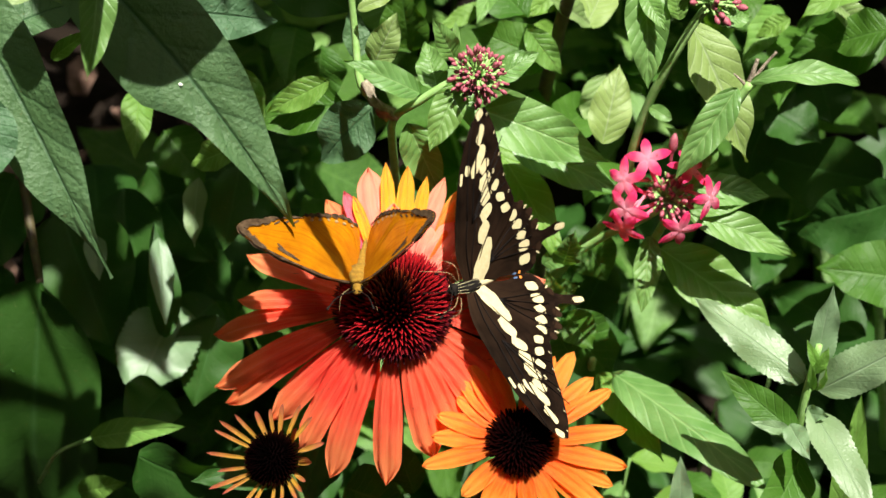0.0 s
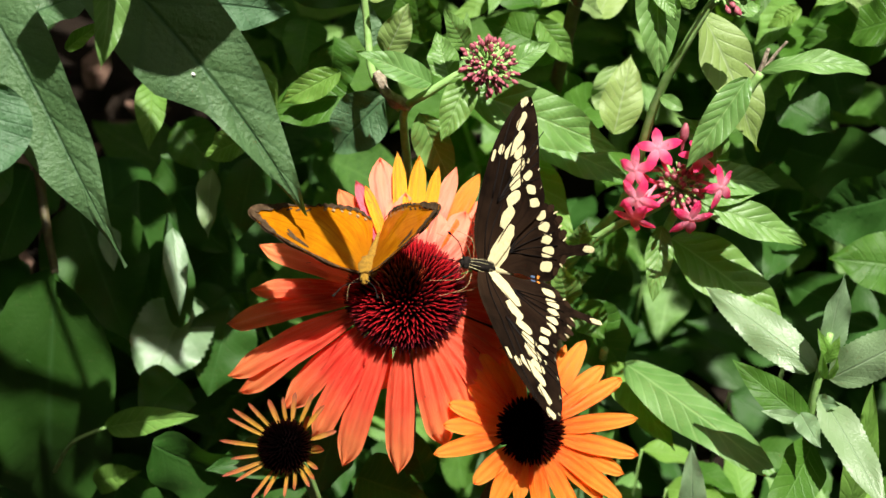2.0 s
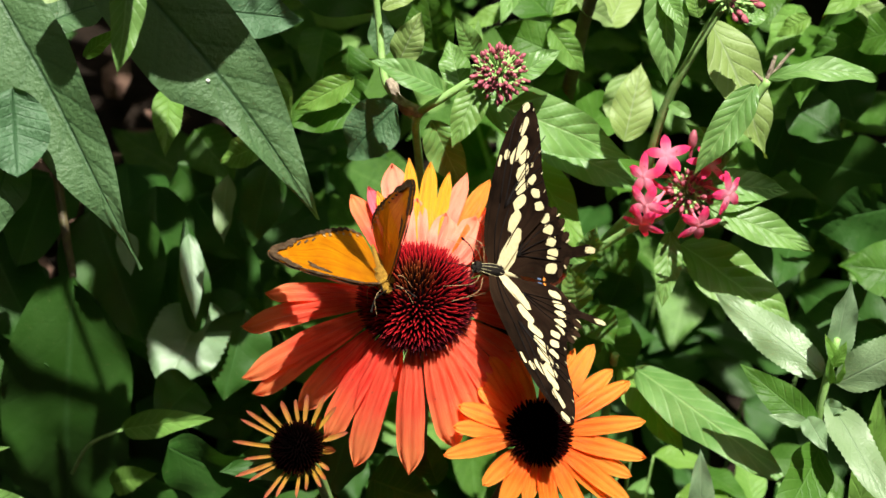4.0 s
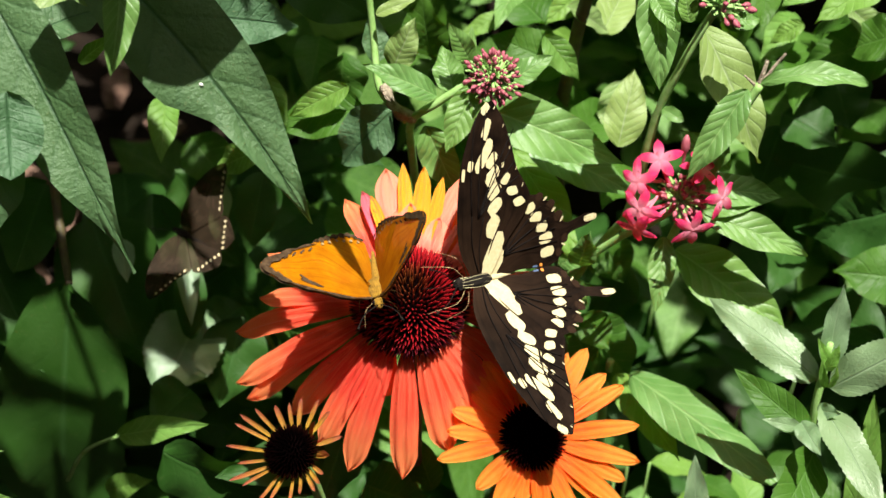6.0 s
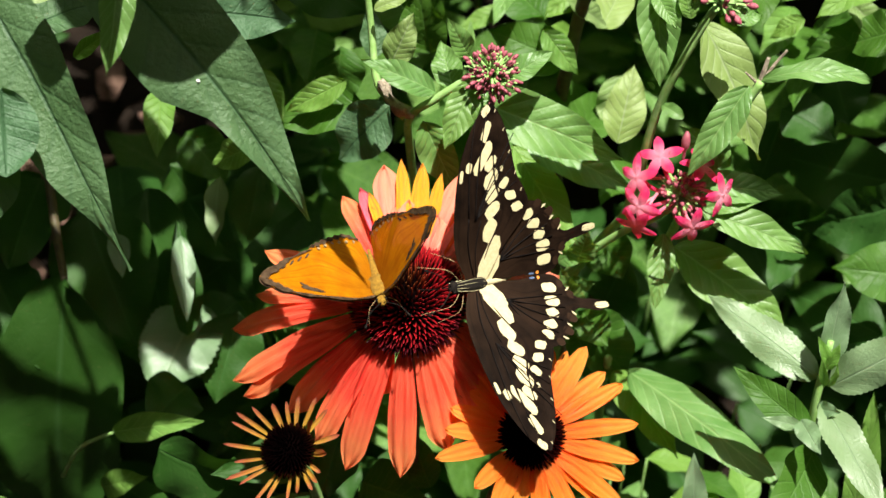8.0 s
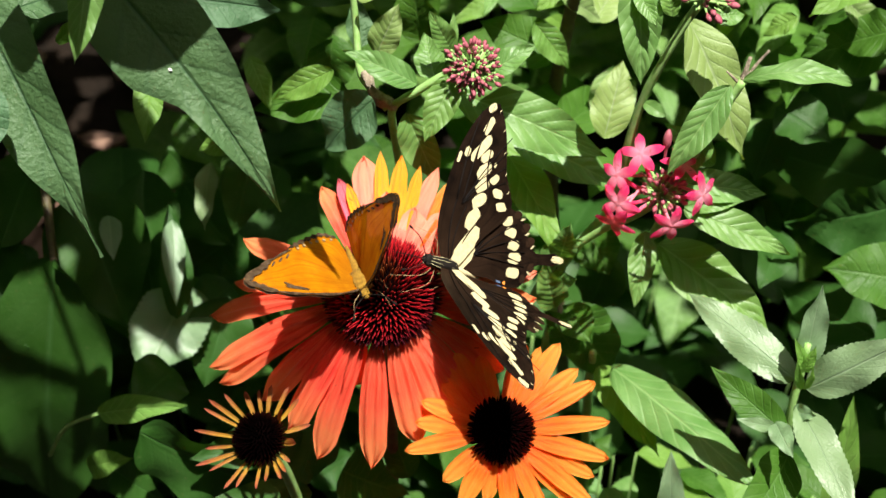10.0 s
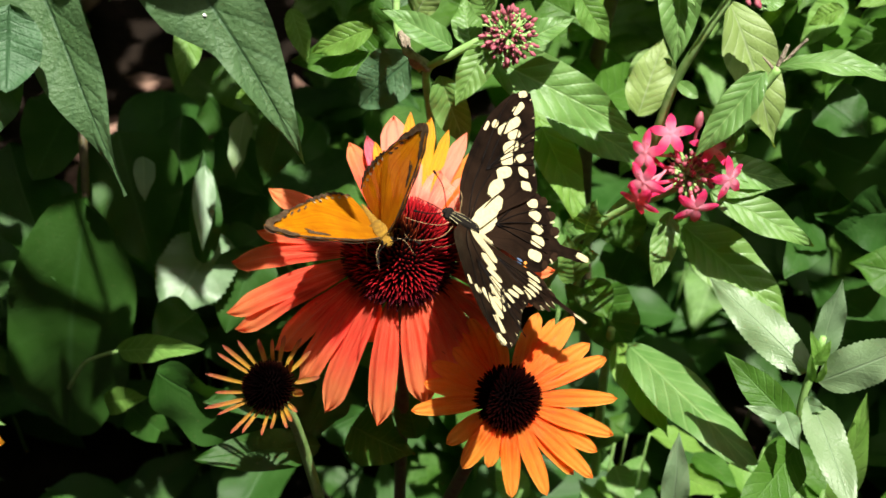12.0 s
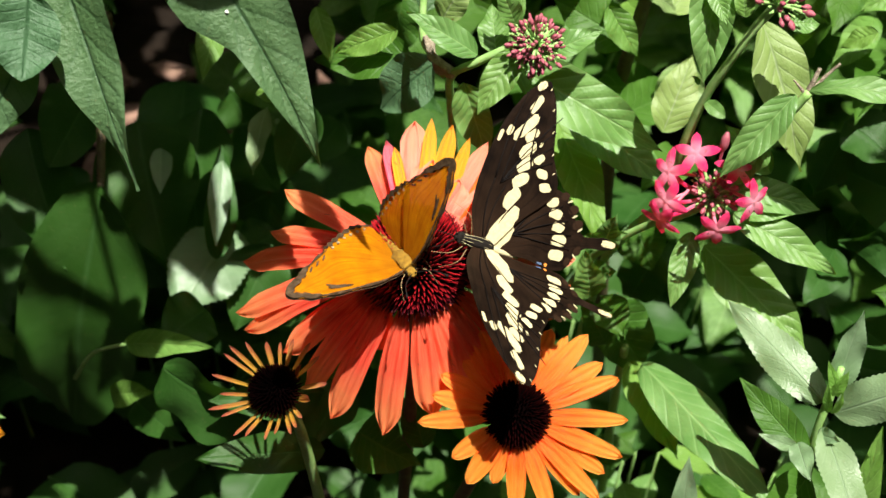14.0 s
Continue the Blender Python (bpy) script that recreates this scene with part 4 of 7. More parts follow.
leaf(pink_pentas, (0.1042, 0.3663, 0.4792), (0.0957, 0.3560, 0.4630), 0.0106, (0.5, -0.6, 0.5), M_PENTAS, slant=0.65, quilt=0.030, nu=72, nv=14)
leaf(pink_pentas, (0.0968, 0.3623, 0.4552), (0.1308, 0.3638, 0.4493), 0.0135, (0, -0.5, 0.85), M_PENTAS, slant=0.65, quilt=0.030, nu=72, nv=14)
leaf(pink_pentas, (0.0986, 0.3560, 0.4494), (0.1201, 0.3578, 0.4507), 0.0072, (0, -0.5, 0.85), M_PENTAS, slant=0.65, quilt=0.030, nu=72, nv=14)
leaf(pink_pentas, (0.0986, 0.3555, 0.4489), (0.1400, 0.3471, 0.4337), 0.0142, (0.15, -0.5, 0.85), M_PENTAS, slant=0.65, quilt=0.030, nu=72, nv=14)
leaf(pink_pentas, (0.0855, 0.3556, 0.4356), (0.0821, 0.3336, 0.4153), 0.0107, (0, -0.8, 0.5), M_PENTAS, slant=0.65, quilt=0.030, nu=72, nv=14)
leaf(pink_pentas, (0.0930, 0.3669, 0.4161), (0.1389, 0.3398, 0.3938), 0.0231, (0.2, -0.55, 0.8), M_PENTAS, slant=0.65, quilt=0.030, p=0.55, q=0.9, nu=72, nv=14)
leaf(pink_pentas, (0.1406, 0.3046, 0.4116), (0.1040, 0.3421, 0.4147), 0.0160, (0.05, -0.6, 0.8), M_WILLOW, veins=8, bend=0.3, fold=-0.16, p=0.5, q=0.85, quilt=0.006, teeth=1, nu=44, nv=12)
leaf(pink_pentas, (0.0708, 0.4033, 0.4390), (0.0777, 0.4272, 0.4610), 0.0175, (0, -0.7, 0.7), M_SERE, slant=0.65, quilt=0.016, nu=72, nv=14)
leaf(pink_pentas, (0.0796, 0.3696, 0.4896), (0.0874, 0.3624, 0.4895), 0.0052, (0, -0.7, 0.7), M_PENTAS, slant=0.65, quilt=0.030, bend=1.0, p=0.9, q=0.7, nu=30, nv=10)
leaf(pink_pentas, (0.0766, 0.3700, 0.4966), (0.0732, 0.3680, 0.5017), 0.0024, (0, -0.5, 0.85), M_PENTAS, slant=0.65, quilt=0.030, nu=72, nv=14)
leaf(pink_pentas, (0.0864, 0.3729, 0.5264), (0.0826, 0.3788, 0.5388), 0.0072, (0, -0.5, 0.85), M_PENTAS, slant=0.65, quilt=0.030, nu=72, nv=14)
leaf(pink_pentas, (0.1002, 0.3730, 0.5263), (0.1121, 0.3778, 0.5238), 0.0083, (0, -0.5, 0.85), M_PENTAS, slant=0.65, quilt=0.030, nu=72, nv=14)
leaf(pink_pentas, (0.0736, 0.3800, 0.5332), (0.0807, 0.3659, 0.5269), 0.0066, (0, -0.8, 0.5), M_PENTAS, slant=0.65, quilt=0.030, nu=72, nv=14)
head = thing("flower_cluster", (0.0892, 0.3560, 0.4563), "cluster of star-shaped bright pink florets and buds", "flower")
bud_head(head, (0.0892, 0.3560, 0.4563), (0, -0.5, 0.85), 0.015, 110, 9, (0, 1, 2, 2), 0.36, 1.5, 0.44)
floret(head, (0.0799, 0.3573, 0.4753), (-0.2500, -0.4500, 0.8000), 0, 0.3)
tube(head, [(0.0892, 0.3560, 0.4563), (0.0841, 0.3577, 0.4638), (0.0804, 0.3582, 0.4737)], 0.0007, 0.0009, M_FLORET, name="throat", sides=6, n=8)
floret(head, (0.0714, 0.3513, 0.4699), (-0.6000, -0.5000, 0.5000), 1, 1.2)
tube(head, [(0.0892, 0.3560, 0.4563), (0.0794, 0.3544, 0.4608), (0.0726, 0.3523, 0.4689)], 0.0007, 0.0009, M_FLORET, name="throat", sides=6, n=8)
floret(head, (0.0721, 0.3436, 0.4628), (-0.5000, -0.6500, 0.3000), 2, 2.1)
tube(head, [(0.0892, 0.3560, 0.4563), (0.0798, 0.3502, 0.4569), (0.0731, 0.3449, 0.4622)], 0.0007, 0.0009, M_FLORET, name="throat", sides=6, n=8)
floret(head, (0.0709, 0.3386, 0.4582), (-0.5000, -0.8000, -0.1000), 3, 3.0)
tube(head, [(0.0892, 0.3560, 0.4563), (0.0791, 0.3474, 0.4543), (0.0719, 0.3402, 0.4584)], 0.0007, 0.0009, M_FLORET, name="throat", sides=6, n=8)
floret(head, (0.0917, 0.3383, 0.4576), (0.2000, -0.9500, 0.1000), 4, 3.9)
tube(head, [(0.0892, 0.3560, 0.4563), (0.0905, 0.3473, 0.4540), (0.0913, 0.3402, 0.4574)], 0.0007, 0.0009, M_FLORET, name="throat", sides=6, n=8)
floret(head, (0.1027, 0.3470, 0.4655), (0.6000, -0.6500, 0.3500), 5, 4.8)
tube(head, [(0.0892, 0.3560, 0.4563), (0.0966, 0.3521, 0.4584), (0.1015, 0.3483, 0.4648)], 0.0007, 0.0009, M_FLORET, name="throat", sides=6, n=8)
floret(head, (0.0953, 0.3549, 0.4729), (0.3500, -0.1000, 0.9000), 6, 5.7)
tube(head, [(0.0892, 0.3560, 0.4563), (0.0926, 0.3564, 0.4624), (0.0946, 0.3551, 0.4711)], 0.0007, 0.0009, M_FLORET, name="throat", sides=6, n=8)
part("bud", BUDS[0], M_FLORET, head, facing((0.0891, 0.3596, 0.4706), (0.05, 0.3, 0.95)) @ Matrix.Diagonal((0.8, 0.8, 1.1, 1)))
head = thing("bud_cluster", (0.0963, 0.3735, 0.5337), "small head of rosy red buds on a green stem", "flower")
bud_head(head, (0.0957, 0.3732, 0.5334), (0.25, -0.3, 0.9), 0.014, 46, 4, (0, 1, 1), 0.3, 1.5, 0.6)

willow_plant = thing("leafy_plant", (0.1600, 0.3600, 0.0200), "light green plant with smooth narrow leaves round a straight stem", "plant", "plants of the bed")
tube(willow_plant, [(0.1679, 0.3089, 0.2141), (0.1465, 0.2979, 0.3541), (0.1413, 0.2987, 0.3957), (0.1417, 0.3034, 0.4178), (0.1424, 0.3067, 0.4304)], 0.0024, 0.0012, M_STEM)
leaf(willow_plant, (0.1426, 0.3037, 0.4208), (0.1447, 0.3160, 0.4525), 0.0109, (0.1, -0.8, 0.55), M_WILLOW, fold=0.35, bend=-0.2, quilt=0.006, teeth=1, nu=44, nv=12)
leaf(willow_plant, (0.1434, 0.2976, 0.4151), (0.1752, 0.2974, 0.4485), 0.0167, (0, -0.55, 0.85), M_WILLOW, fold=-0.12, bend=0.5, quilt=0.006, teeth=1, nu=44, nv=12)
leaf(willow_plant, (0.1419, 0.2959, 0.4068), (0.1559, 0.2442, 0.4064), 0.0144, (0.1, -0.7, 0.7), M_WILLOW, fold=0.12, bend=0.4, quilt=0.006, teeth=1, nu=44, nv=12)
leaf(willow_plant, (0.1377, 0.2881, 0.3996), (0.1099, 0.3087, 0.4123), 0.0132, (0.5, -0.85, 0.2), M_MID, fold=0.3, bend=0.1, nu=18, nv=8)
leaf(willow_plant, (0.1328, 0.2867, 0.4052), (0.1171, 0.2859, 0.4115), 0.0051, (0, -0.6, 0.8), M_WILLOW, bend=0.6, quilt=0.006, teeth=1, nu=44, nv=12)
leaf(willow_plant, (0.1316, 0.2853, 0.4107), (0.1349, 0.2677, 0.4148), 0.0085, (-0.2, -0.6, 0.8), M_WILLOW, fold=0.2, quilt=0.006, teeth=1, nu=44, nv=12)
leaf(willow_plant, (0.1420, 0.2892, 0.3869), (0.1160, 0.2480, 0.3901), 0.0188, (0, -0.7, 0.7), M_MID, fold=0.2, nu=18, nv=8)
leaf(willow_plant, (0.1429, 0.2991, 0.4233), (0.1364, 0.3050, 0.4357), 0.0042, (0, -0.8, 0.5), M_LIME, veins=8, slant=0.6, nu=48, nv=12)
leaf(willow_plant, (0.1400, 0.2972, 0.4257), (0.1430, 0.3001, 0.4379), 0.0045, (0, -0.8, 0.5), M_LIME, veins=8, slant=0.6, nu=48, nv=12)
leaf(willow_plant, (0.1404, 0.2945, 0.4191), (0.1365, 0.2959, 0.4341), 0.0034, (-0.3, -0.8, 0.5), M_LIME, veins=8, slant=0.6, nu=48, nv=12)
leaf(willow_plant, (0.1417, 0.2945, 0.4191), (0.1422, 0.2945, 0.4327), 0.0034, (0.3, -0.8, 0.5), M_LIME, veins=8, slant=0.6, nu=48, nv=12)
leaf(willow_plant, (0.1665, 0.2901, 0.3329), (0.1676, 0.3113, 0.3933), 0.0133, (0, -0.8, 0.5), M_LIME, veins=8, slant=0.6, nu=48, nv=12)
leaf(willow_plant, (0.1027, 0.2860, 0.3301), (0.0993, 0.2993, 0.3697), 0.0113, (0, -0.8, 0.5), M_WILLOW, fold=0.2, quilt=0.006, teeth=1, nu=44, nv=12)
leaf(willow_plant, (0.1404, 0.2943, 0.4053), (0.1461, 0.2877, 0.4128), 0.0067, (0, -0.6, 0.8), M_WILLOW, quilt=0.006, teeth=1, nu=44, nv=12)

low_plant = thing("leafy_plant", (0.1000, 0.4600, 0.0200), "low plant with long dark leaves in dappled light", "plant", "plants of the bed")
tube(low_plant, [(0.0800, 0.3914, 0.1827), (0.0746, 0.3843, 0.2852), (0.0720, 0.3633, 0.3475)], 0.0026, 0.0018, M_STEM)
leaf(low_plant, (0.0787, 0.3491, 0.3566), (0.1324, 0.2853, 0.3658), 0.0208, (0.15, -0.5, 0.85), M_PENTAS, bend=0.4, fold=-0.18, p=0.55, q=0.8, quilt=0.006, nu=44, nv=12)
leaf(low_plant, (0.0752, 0.3618, 0.3404), (0.0996, 0.3199, 0.3338), 0.0183, (0.2, -0.6, 0.8), M_LIME, veins=8, bend=0.3, quilt=0.03, nu=48, nv=12)
leaf(low_plant, (0.0583, 0.3778, 0.3611), (0.0833, 0.3682, 0.3247), 0.0278, (0.2, -0.6, 0.8), M_MID, bend=0.4, nu=18, nv=8)
leaf(low_plant, (0.0533, 0.3584, 0.3842), (0.0470, 0.3589, 0.4119), 0.0136, (0, -0.7, 0.7), M_PENTAS, slant=0.65, quilt=0.030, nu=72, nv=14)
leaf(low_plant, (0.0590, 0.3649, 0.3765), (0.0687, 0.3482, 0.3745), 0.0167, (0, -0.7, 0.7), M_MID, nu=18, nv=8)
leaf(low_plant, (0.0509, 0.3653, 0.3906), (0.0617, 0.3606, 0.3997), 0.0098, (0, -0.5, 0.85), M_PENTAS, slant=0.65, quilt=0.030, nu=72, nv=14)
leaf(low_plant, (0.0633, 0.3632, 0.3476), (0.0493, 0.3648, 0.3765), 0.0147, (0, -0.5, 0.85), M_MID, nu=18, nv=8)

right_plant = thing("leafy_plant", (0.2400, 0.6000, 0.0200), "broad-leaved green plant in patchy sunlight", "plant", "plants of the bed")
tube(right_plant, [(0.2683, 0.4499, 0.1523), (0.2294, 0.4565, 0.2952), (0.2075, 0.4400, 0.3619)], 0.0030, 0.0020, M_STEM)
leaf(right_plant, (0.2140, 0.4299, 0.3797), (0.1581, 0.4208, 0.3722), 0.0385, (0.2, -0.9, 0.25), M_DEEP_SHADE, bend=0.3, quilt=0.03, nu=30, nv=12)
leaf(right_plant, (0.2193, 0.4035, 0.3553), (0.1756, 0.4069, 0.3590), 0.0308, (0, -0.5, 0.85), M_MID, bend=0.3, quilt=0.03, nu=18, nv=8)
leaf(right_plant, (0.2192, 0.4641, 0.3568), (0.1522, 0.4755, 0.3683), 0.0383, (0, -0.9, 0.3), M_DEEP_SHADE, bend=0.4, nu=30, nv=12, quilt=0.006)
leaf(right_plant, (0.1862, 0.5039, 0.3941), (0.1945, 0.4839, 0.3755), 0.0301, (0, -0.6, 0.8), M_DEEP_SHADE, nu=18, nv=8, quilt=0.006)
leaf(right_plant, (0.2021, 0.4686, 0.4430), (0.1624, 0.4765, 0.4236), 0.0303, (0, -0.6, 0.8), M_MID, nu=18, nv=8)
leaf(right_plant, (0.2113, 0.4098, 0.3067), (0.1743, 0.4517, 0.2915), 0.0310, (0, -0.6, 0.8), M_DEEP_SHADE, nu=30, nv=12, quilt=0.006)

# most leaves here carry shade in their dark colour
broad_plant = thing("leafy_plant", (-0.1900, 0.5200, 0.0200), "plant with very large drooping leaves, coloured dark for shade", "plant", "plants of the bed")
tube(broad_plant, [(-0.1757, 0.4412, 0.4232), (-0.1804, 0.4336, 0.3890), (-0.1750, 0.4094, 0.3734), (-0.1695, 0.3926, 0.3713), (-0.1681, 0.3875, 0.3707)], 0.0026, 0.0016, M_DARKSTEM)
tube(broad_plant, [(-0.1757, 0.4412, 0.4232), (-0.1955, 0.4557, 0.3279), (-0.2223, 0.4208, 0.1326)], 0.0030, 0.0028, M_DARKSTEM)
leaf(broad_plant, (-0.1675, 0.3865, 0.3725), (-0.1981, 0.3607, 0.2129), 0.0606, (0.1, -0.9, 0.3), M_DEEP_SHADE, bend=0.5, fold=0.12, p=0.5, q=0.6, nu=30, nv=12, quilt=0.006)
leaf(broad_plant, (-0.2124, 0.4144, 0.3717), (-0.1840, 0.3694, 0.3297), 0.0334, (0.1, -0.7, 0.7), M_DEEP_SHADE, bend=0.4, nu=30, nv=12, quilt=0.006)
leaf(broad_plant, (-0.1746, 0.4502, 0.3498), (-0.1498, 0.4022, 0.3051), 0.0520, (0.2, -0.7, 0.7), M_DEEP_SHADE, bend=0.4, nu=30, nv=12, quilt=0.006)
leaf(broad_plant, (-0.1212, 0.3939, 0.3242), (-0.1267, 0.4340, 0.3613), 0.0159, (0.5, -0.7, 0.5), M_DEEP_SHADE, fold=0.3, p=0.6, nu=30, nv=12, quilt=0.006)
leaf(broad_plant, (-0.1491, 0.4727, 0.3430), (-0.1383, 0.4127, 0.3009), 0.0420, (-0.2, -0.7, 0.7), M_DEEP_SHADE, nu=30, nv=12, quilt=0.006)
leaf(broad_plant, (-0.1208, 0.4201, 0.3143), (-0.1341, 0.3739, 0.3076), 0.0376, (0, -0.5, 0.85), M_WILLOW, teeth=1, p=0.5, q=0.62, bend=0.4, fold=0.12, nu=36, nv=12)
leaf(broad_plant, (-0.0439, 0.2894, 0.3446), (-0.0907, 0.2678, 0.3574), 0.0171, (0.1, -0.45, 0.9), M_DEEP_SHADE, bend=0.4, fold=0.1, p=0.6, q=0.95, nu=36, nv=12, quilt=0.006)
leaf(broad_plant, (-0.1006, 0.4148, 0.3159), (-0.1114, 0.3825, 0.2863), 0.0328, (0.2, -0.6, 0.8), M_DEEP_SHADE, bend=0.4, nu=18, nv=8, quilt=0.006)
leaf(broad_plant, (-0.0841, 0.4383, 0.3919), (-0.0916, 0.4099, 0.3658), 0.0206, (0.2, -0.7, 0.7), M_DEEP_SHADE, nu=18, nv=8, quilt=0.006)
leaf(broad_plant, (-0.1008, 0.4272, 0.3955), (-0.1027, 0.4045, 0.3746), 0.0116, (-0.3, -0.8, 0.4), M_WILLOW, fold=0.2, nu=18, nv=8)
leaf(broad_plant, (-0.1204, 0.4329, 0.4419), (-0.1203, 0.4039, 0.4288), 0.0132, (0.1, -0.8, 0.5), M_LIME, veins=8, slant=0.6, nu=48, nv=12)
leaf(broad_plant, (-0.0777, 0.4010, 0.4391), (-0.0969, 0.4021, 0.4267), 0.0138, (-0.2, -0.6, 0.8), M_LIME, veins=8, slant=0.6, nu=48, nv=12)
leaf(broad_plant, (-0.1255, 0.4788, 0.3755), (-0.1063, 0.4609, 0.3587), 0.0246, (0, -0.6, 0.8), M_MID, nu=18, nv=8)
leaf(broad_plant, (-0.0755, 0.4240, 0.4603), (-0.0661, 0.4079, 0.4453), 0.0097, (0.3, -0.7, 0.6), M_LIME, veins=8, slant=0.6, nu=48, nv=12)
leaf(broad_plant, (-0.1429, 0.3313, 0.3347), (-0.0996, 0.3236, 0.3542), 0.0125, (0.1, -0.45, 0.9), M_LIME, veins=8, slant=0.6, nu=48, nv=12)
leaf(broad_plant, (-0.1171, 0.3644, 0.3241), (-0.1305, 0.3394, 0.3284), 0.0278, (0, -0.6, 0.8), M_DEEP_SHADE, nu=18, nv=8, quilt=0.006)
leaf(broad_plant, (-0.1167, 0.3094, 0.3550), (-0.0585, 0.3037, 0.3216), 0.0402, (-0.1, -0.95, 0.15), M_DEEP_SHADE, bend=0.4, p=0.5, nu=30, nv=12, quilt=0.006)
leaf(broad_plant, (-0.0504, 0.3158, 0.3463), (-0.0935, 0.2959, 0.3558), 0.0209, (0, -0.55, 0.85), M_DEEP_SHADE, bend=0.4, nu=18, nv=8, quilt=0.006)
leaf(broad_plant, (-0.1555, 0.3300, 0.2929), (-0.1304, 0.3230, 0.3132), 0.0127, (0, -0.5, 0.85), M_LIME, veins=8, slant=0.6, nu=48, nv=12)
leaf(broad_plant, (-0.1501, 0.3410, 0.2758), (-0.1130, 0.3085, 0.2996), 0.0180, (0,-0.6,0.8), M_DEEP_SHADE, nu=30, nv=12, quilt=0.006)
tube(broad_plant, [(-0.1735, 0.3336, 0.2965), (-0.1603, 0.3318, 0.3218), (-0.1429, 0.3313, 0.3347)], 0.0010, 0.0008, M_STEM)
leaf(broad_plant, (-0.0338, 0.3055, 0.3366), (-0.0051, 0.2881, 0.3472), 0.0255, (0, -0.6, 0.8), M_MID, nu=18, nv=8)
leaf(broad_plant, (-0.0442, 0.3251, 0.3411), (-0.0517, 0.2930, 0.3389), 0.0236, (0, -0.6, 0.8), M_DEEP_SHADE, nu=18, nv=8, quilt=0.006)
leaf(broad_plant, (-0.0055, 0.3041, 0.3348), (-0.0147, 0.3173, 0.3607), 0.0140, (0, -0.6, 0.8), M_MID, nu=18, nv=8)

hairy_plant = thing("leafy_plant", (-0.1700, 0.3300, 0.0200), "small plant with toothed bright green leaves", "plant", "plants of the bed")
tube(hairy_plant, [(-0.1955, 0.2746, 0.3239), (-0.1719, 0.2595, 0.3914), (-0.1539, 0.2437, 0.4310)], 0.0020, 0.0012, M_STEM)
leaf(hairy_plant, (-0.1420, 0.2118, 0.4701), (-0.1215, 0.2091, 0.4652), 0.0092, (0, -0.6, 0.8), M_PENTAS, slant=0.65, quilt=0.030, nu=72, nv=14)
leaf(hairy_plant, (-0.1624, 0.2404, 0.4508), (-0.1404, 0.2377, 0.4589), 0.0054, (0, -0.6, 0.8), M_PENTAS, slant=0.65, quilt=0.030, nu=72, nv=14)
leaf(hairy_plant, (-0.1638, 0.2593, 0.4669), (-0.1476, 0.2575, 0.4634), 0.0080, (0, -0.6, 0.8), M_PENTAS, slant=0.65, quilt=0.030, nu=72, nv=14)
leaf(hairy_plant, (-0.1650, 0.2664, 0.4731), (-0.1505, 0.2673, 0.4721), 0.0096, (0, -0.6, 0.8), M_PENTAS, slant=0.65, quilt=0.030, nu=72, nv=14)

back_plant = thing("leafy_plant", (0.0600, 0.6200, 0.0200), "sunlit green plant with overlapping pointed leaves", "plant", "plants of the bed")
tube(back_plant, [(0.0732, 0.5024, 0.1356), (0.0538, 0.4829, 0.3494), (0.0554, 0.4635, 0.4405), (0.0602, 0.4543, 0.4863)], 0.0040, 0.0028, M_DARKSTEM)
leaf(back_plant, (0.0530, 0.4580, 0.4354), (0.0181, 0.4687, 0.4457), 0.0224, (-0.3, -0.55, 0.8), M_MID, bend=0.5, quilt=0.025, nu=18, nv=8)
leaf(back_plant, (0.0442, 0.4886, 0.4365), (0.0243, 0.5222, 0.4338), 0.0236, (0.0, -0.55, 0.8), M_MID, bend=0.5, quilt=0.025, nu=18, nv=8)
leaf(back_plant, (0.0587, 0.5009, 0.4204), (0.0363, 0.4677, 0.4241), 0.0153, (0.3, -0.55, 0.8), M_LIME, veins=8, slant=0.6, nu=48, nv=12)
leaf(back_plant, (0.0275, 0.5245, 0.4155), (0.0029, 0.5142, 0.4063), 0.0092, (-0.1, -0.55, 0.8), M_LIME, veins=8, slant=0.6, nu=48, nv=12)
leaf(back_plant, (0.0678, 0.4691, 0.4454), (0.0839, 0.5123, 0.4443), 0.0171, (0.1, -0.55, 0.8), M_SERE, slant=0.65, quilt=0.016, nu=72, nv=14)
leaf(back_plant, (-0.0072, 0.4768, 0.4264), (-0.0118, 0.4830, 0.4594), 0.0228, (-0.3, -0.55, 0.8), M_MID, bend=0.5, quilt=0.025, nu=18, nv=8)
leaf(back_plant, (-0.0023, 0.5003, 0.4208), (-0.0399, 0.5196, 0.4324), 0.0293, (0.0, -0.55, 0.8), M_MID, bend=0.5, quilt=0.025, nu=18, nv=8)
leaf(back_plant, (0.0687, 0.4887, 0.3818), (0.0389, 0.4546, 0.4120), 0.0238, (0.3, -0.55, 0.8), M_MID, bend=0.5, quilt=0.025, nu=30, nv=12)
leaf(back_plant, (0.0531, 0.4343, 0.4135), (0.0823, 0.4889, 0.3817), 0.0235, (-0.1, -0.55, 0.8), M_MID, bend=0.5, quilt=0.025, nu=30, nv=12)
leaf(back_plant, (0.0802, 0.4701, 0.4189), (0.0763, 0.4566, 0.3929), 0.0218, (0.1, -0.55, 0.8), M_SERE, slant=0.65, quilt=0.016, nu=72, nv=14)
leaf(back_plant, (0.0907, 0.4544, 0.3770), (0.0681, 0.4125, 0.3931), 0.0231, (-0.3, -0.55, 0.8), M_MID, bend=0.5, quilt=0.025, nu=30, nv=12)
leaf(back_plant, (-0.0627, 0.5156, 0.4086), (-0.0664, 0.4840, 0.3998), 0.0216, (0.0, -0.55, 0.8), M_MID, bend=0.5, quilt=0.025, nu=18, nv=8)
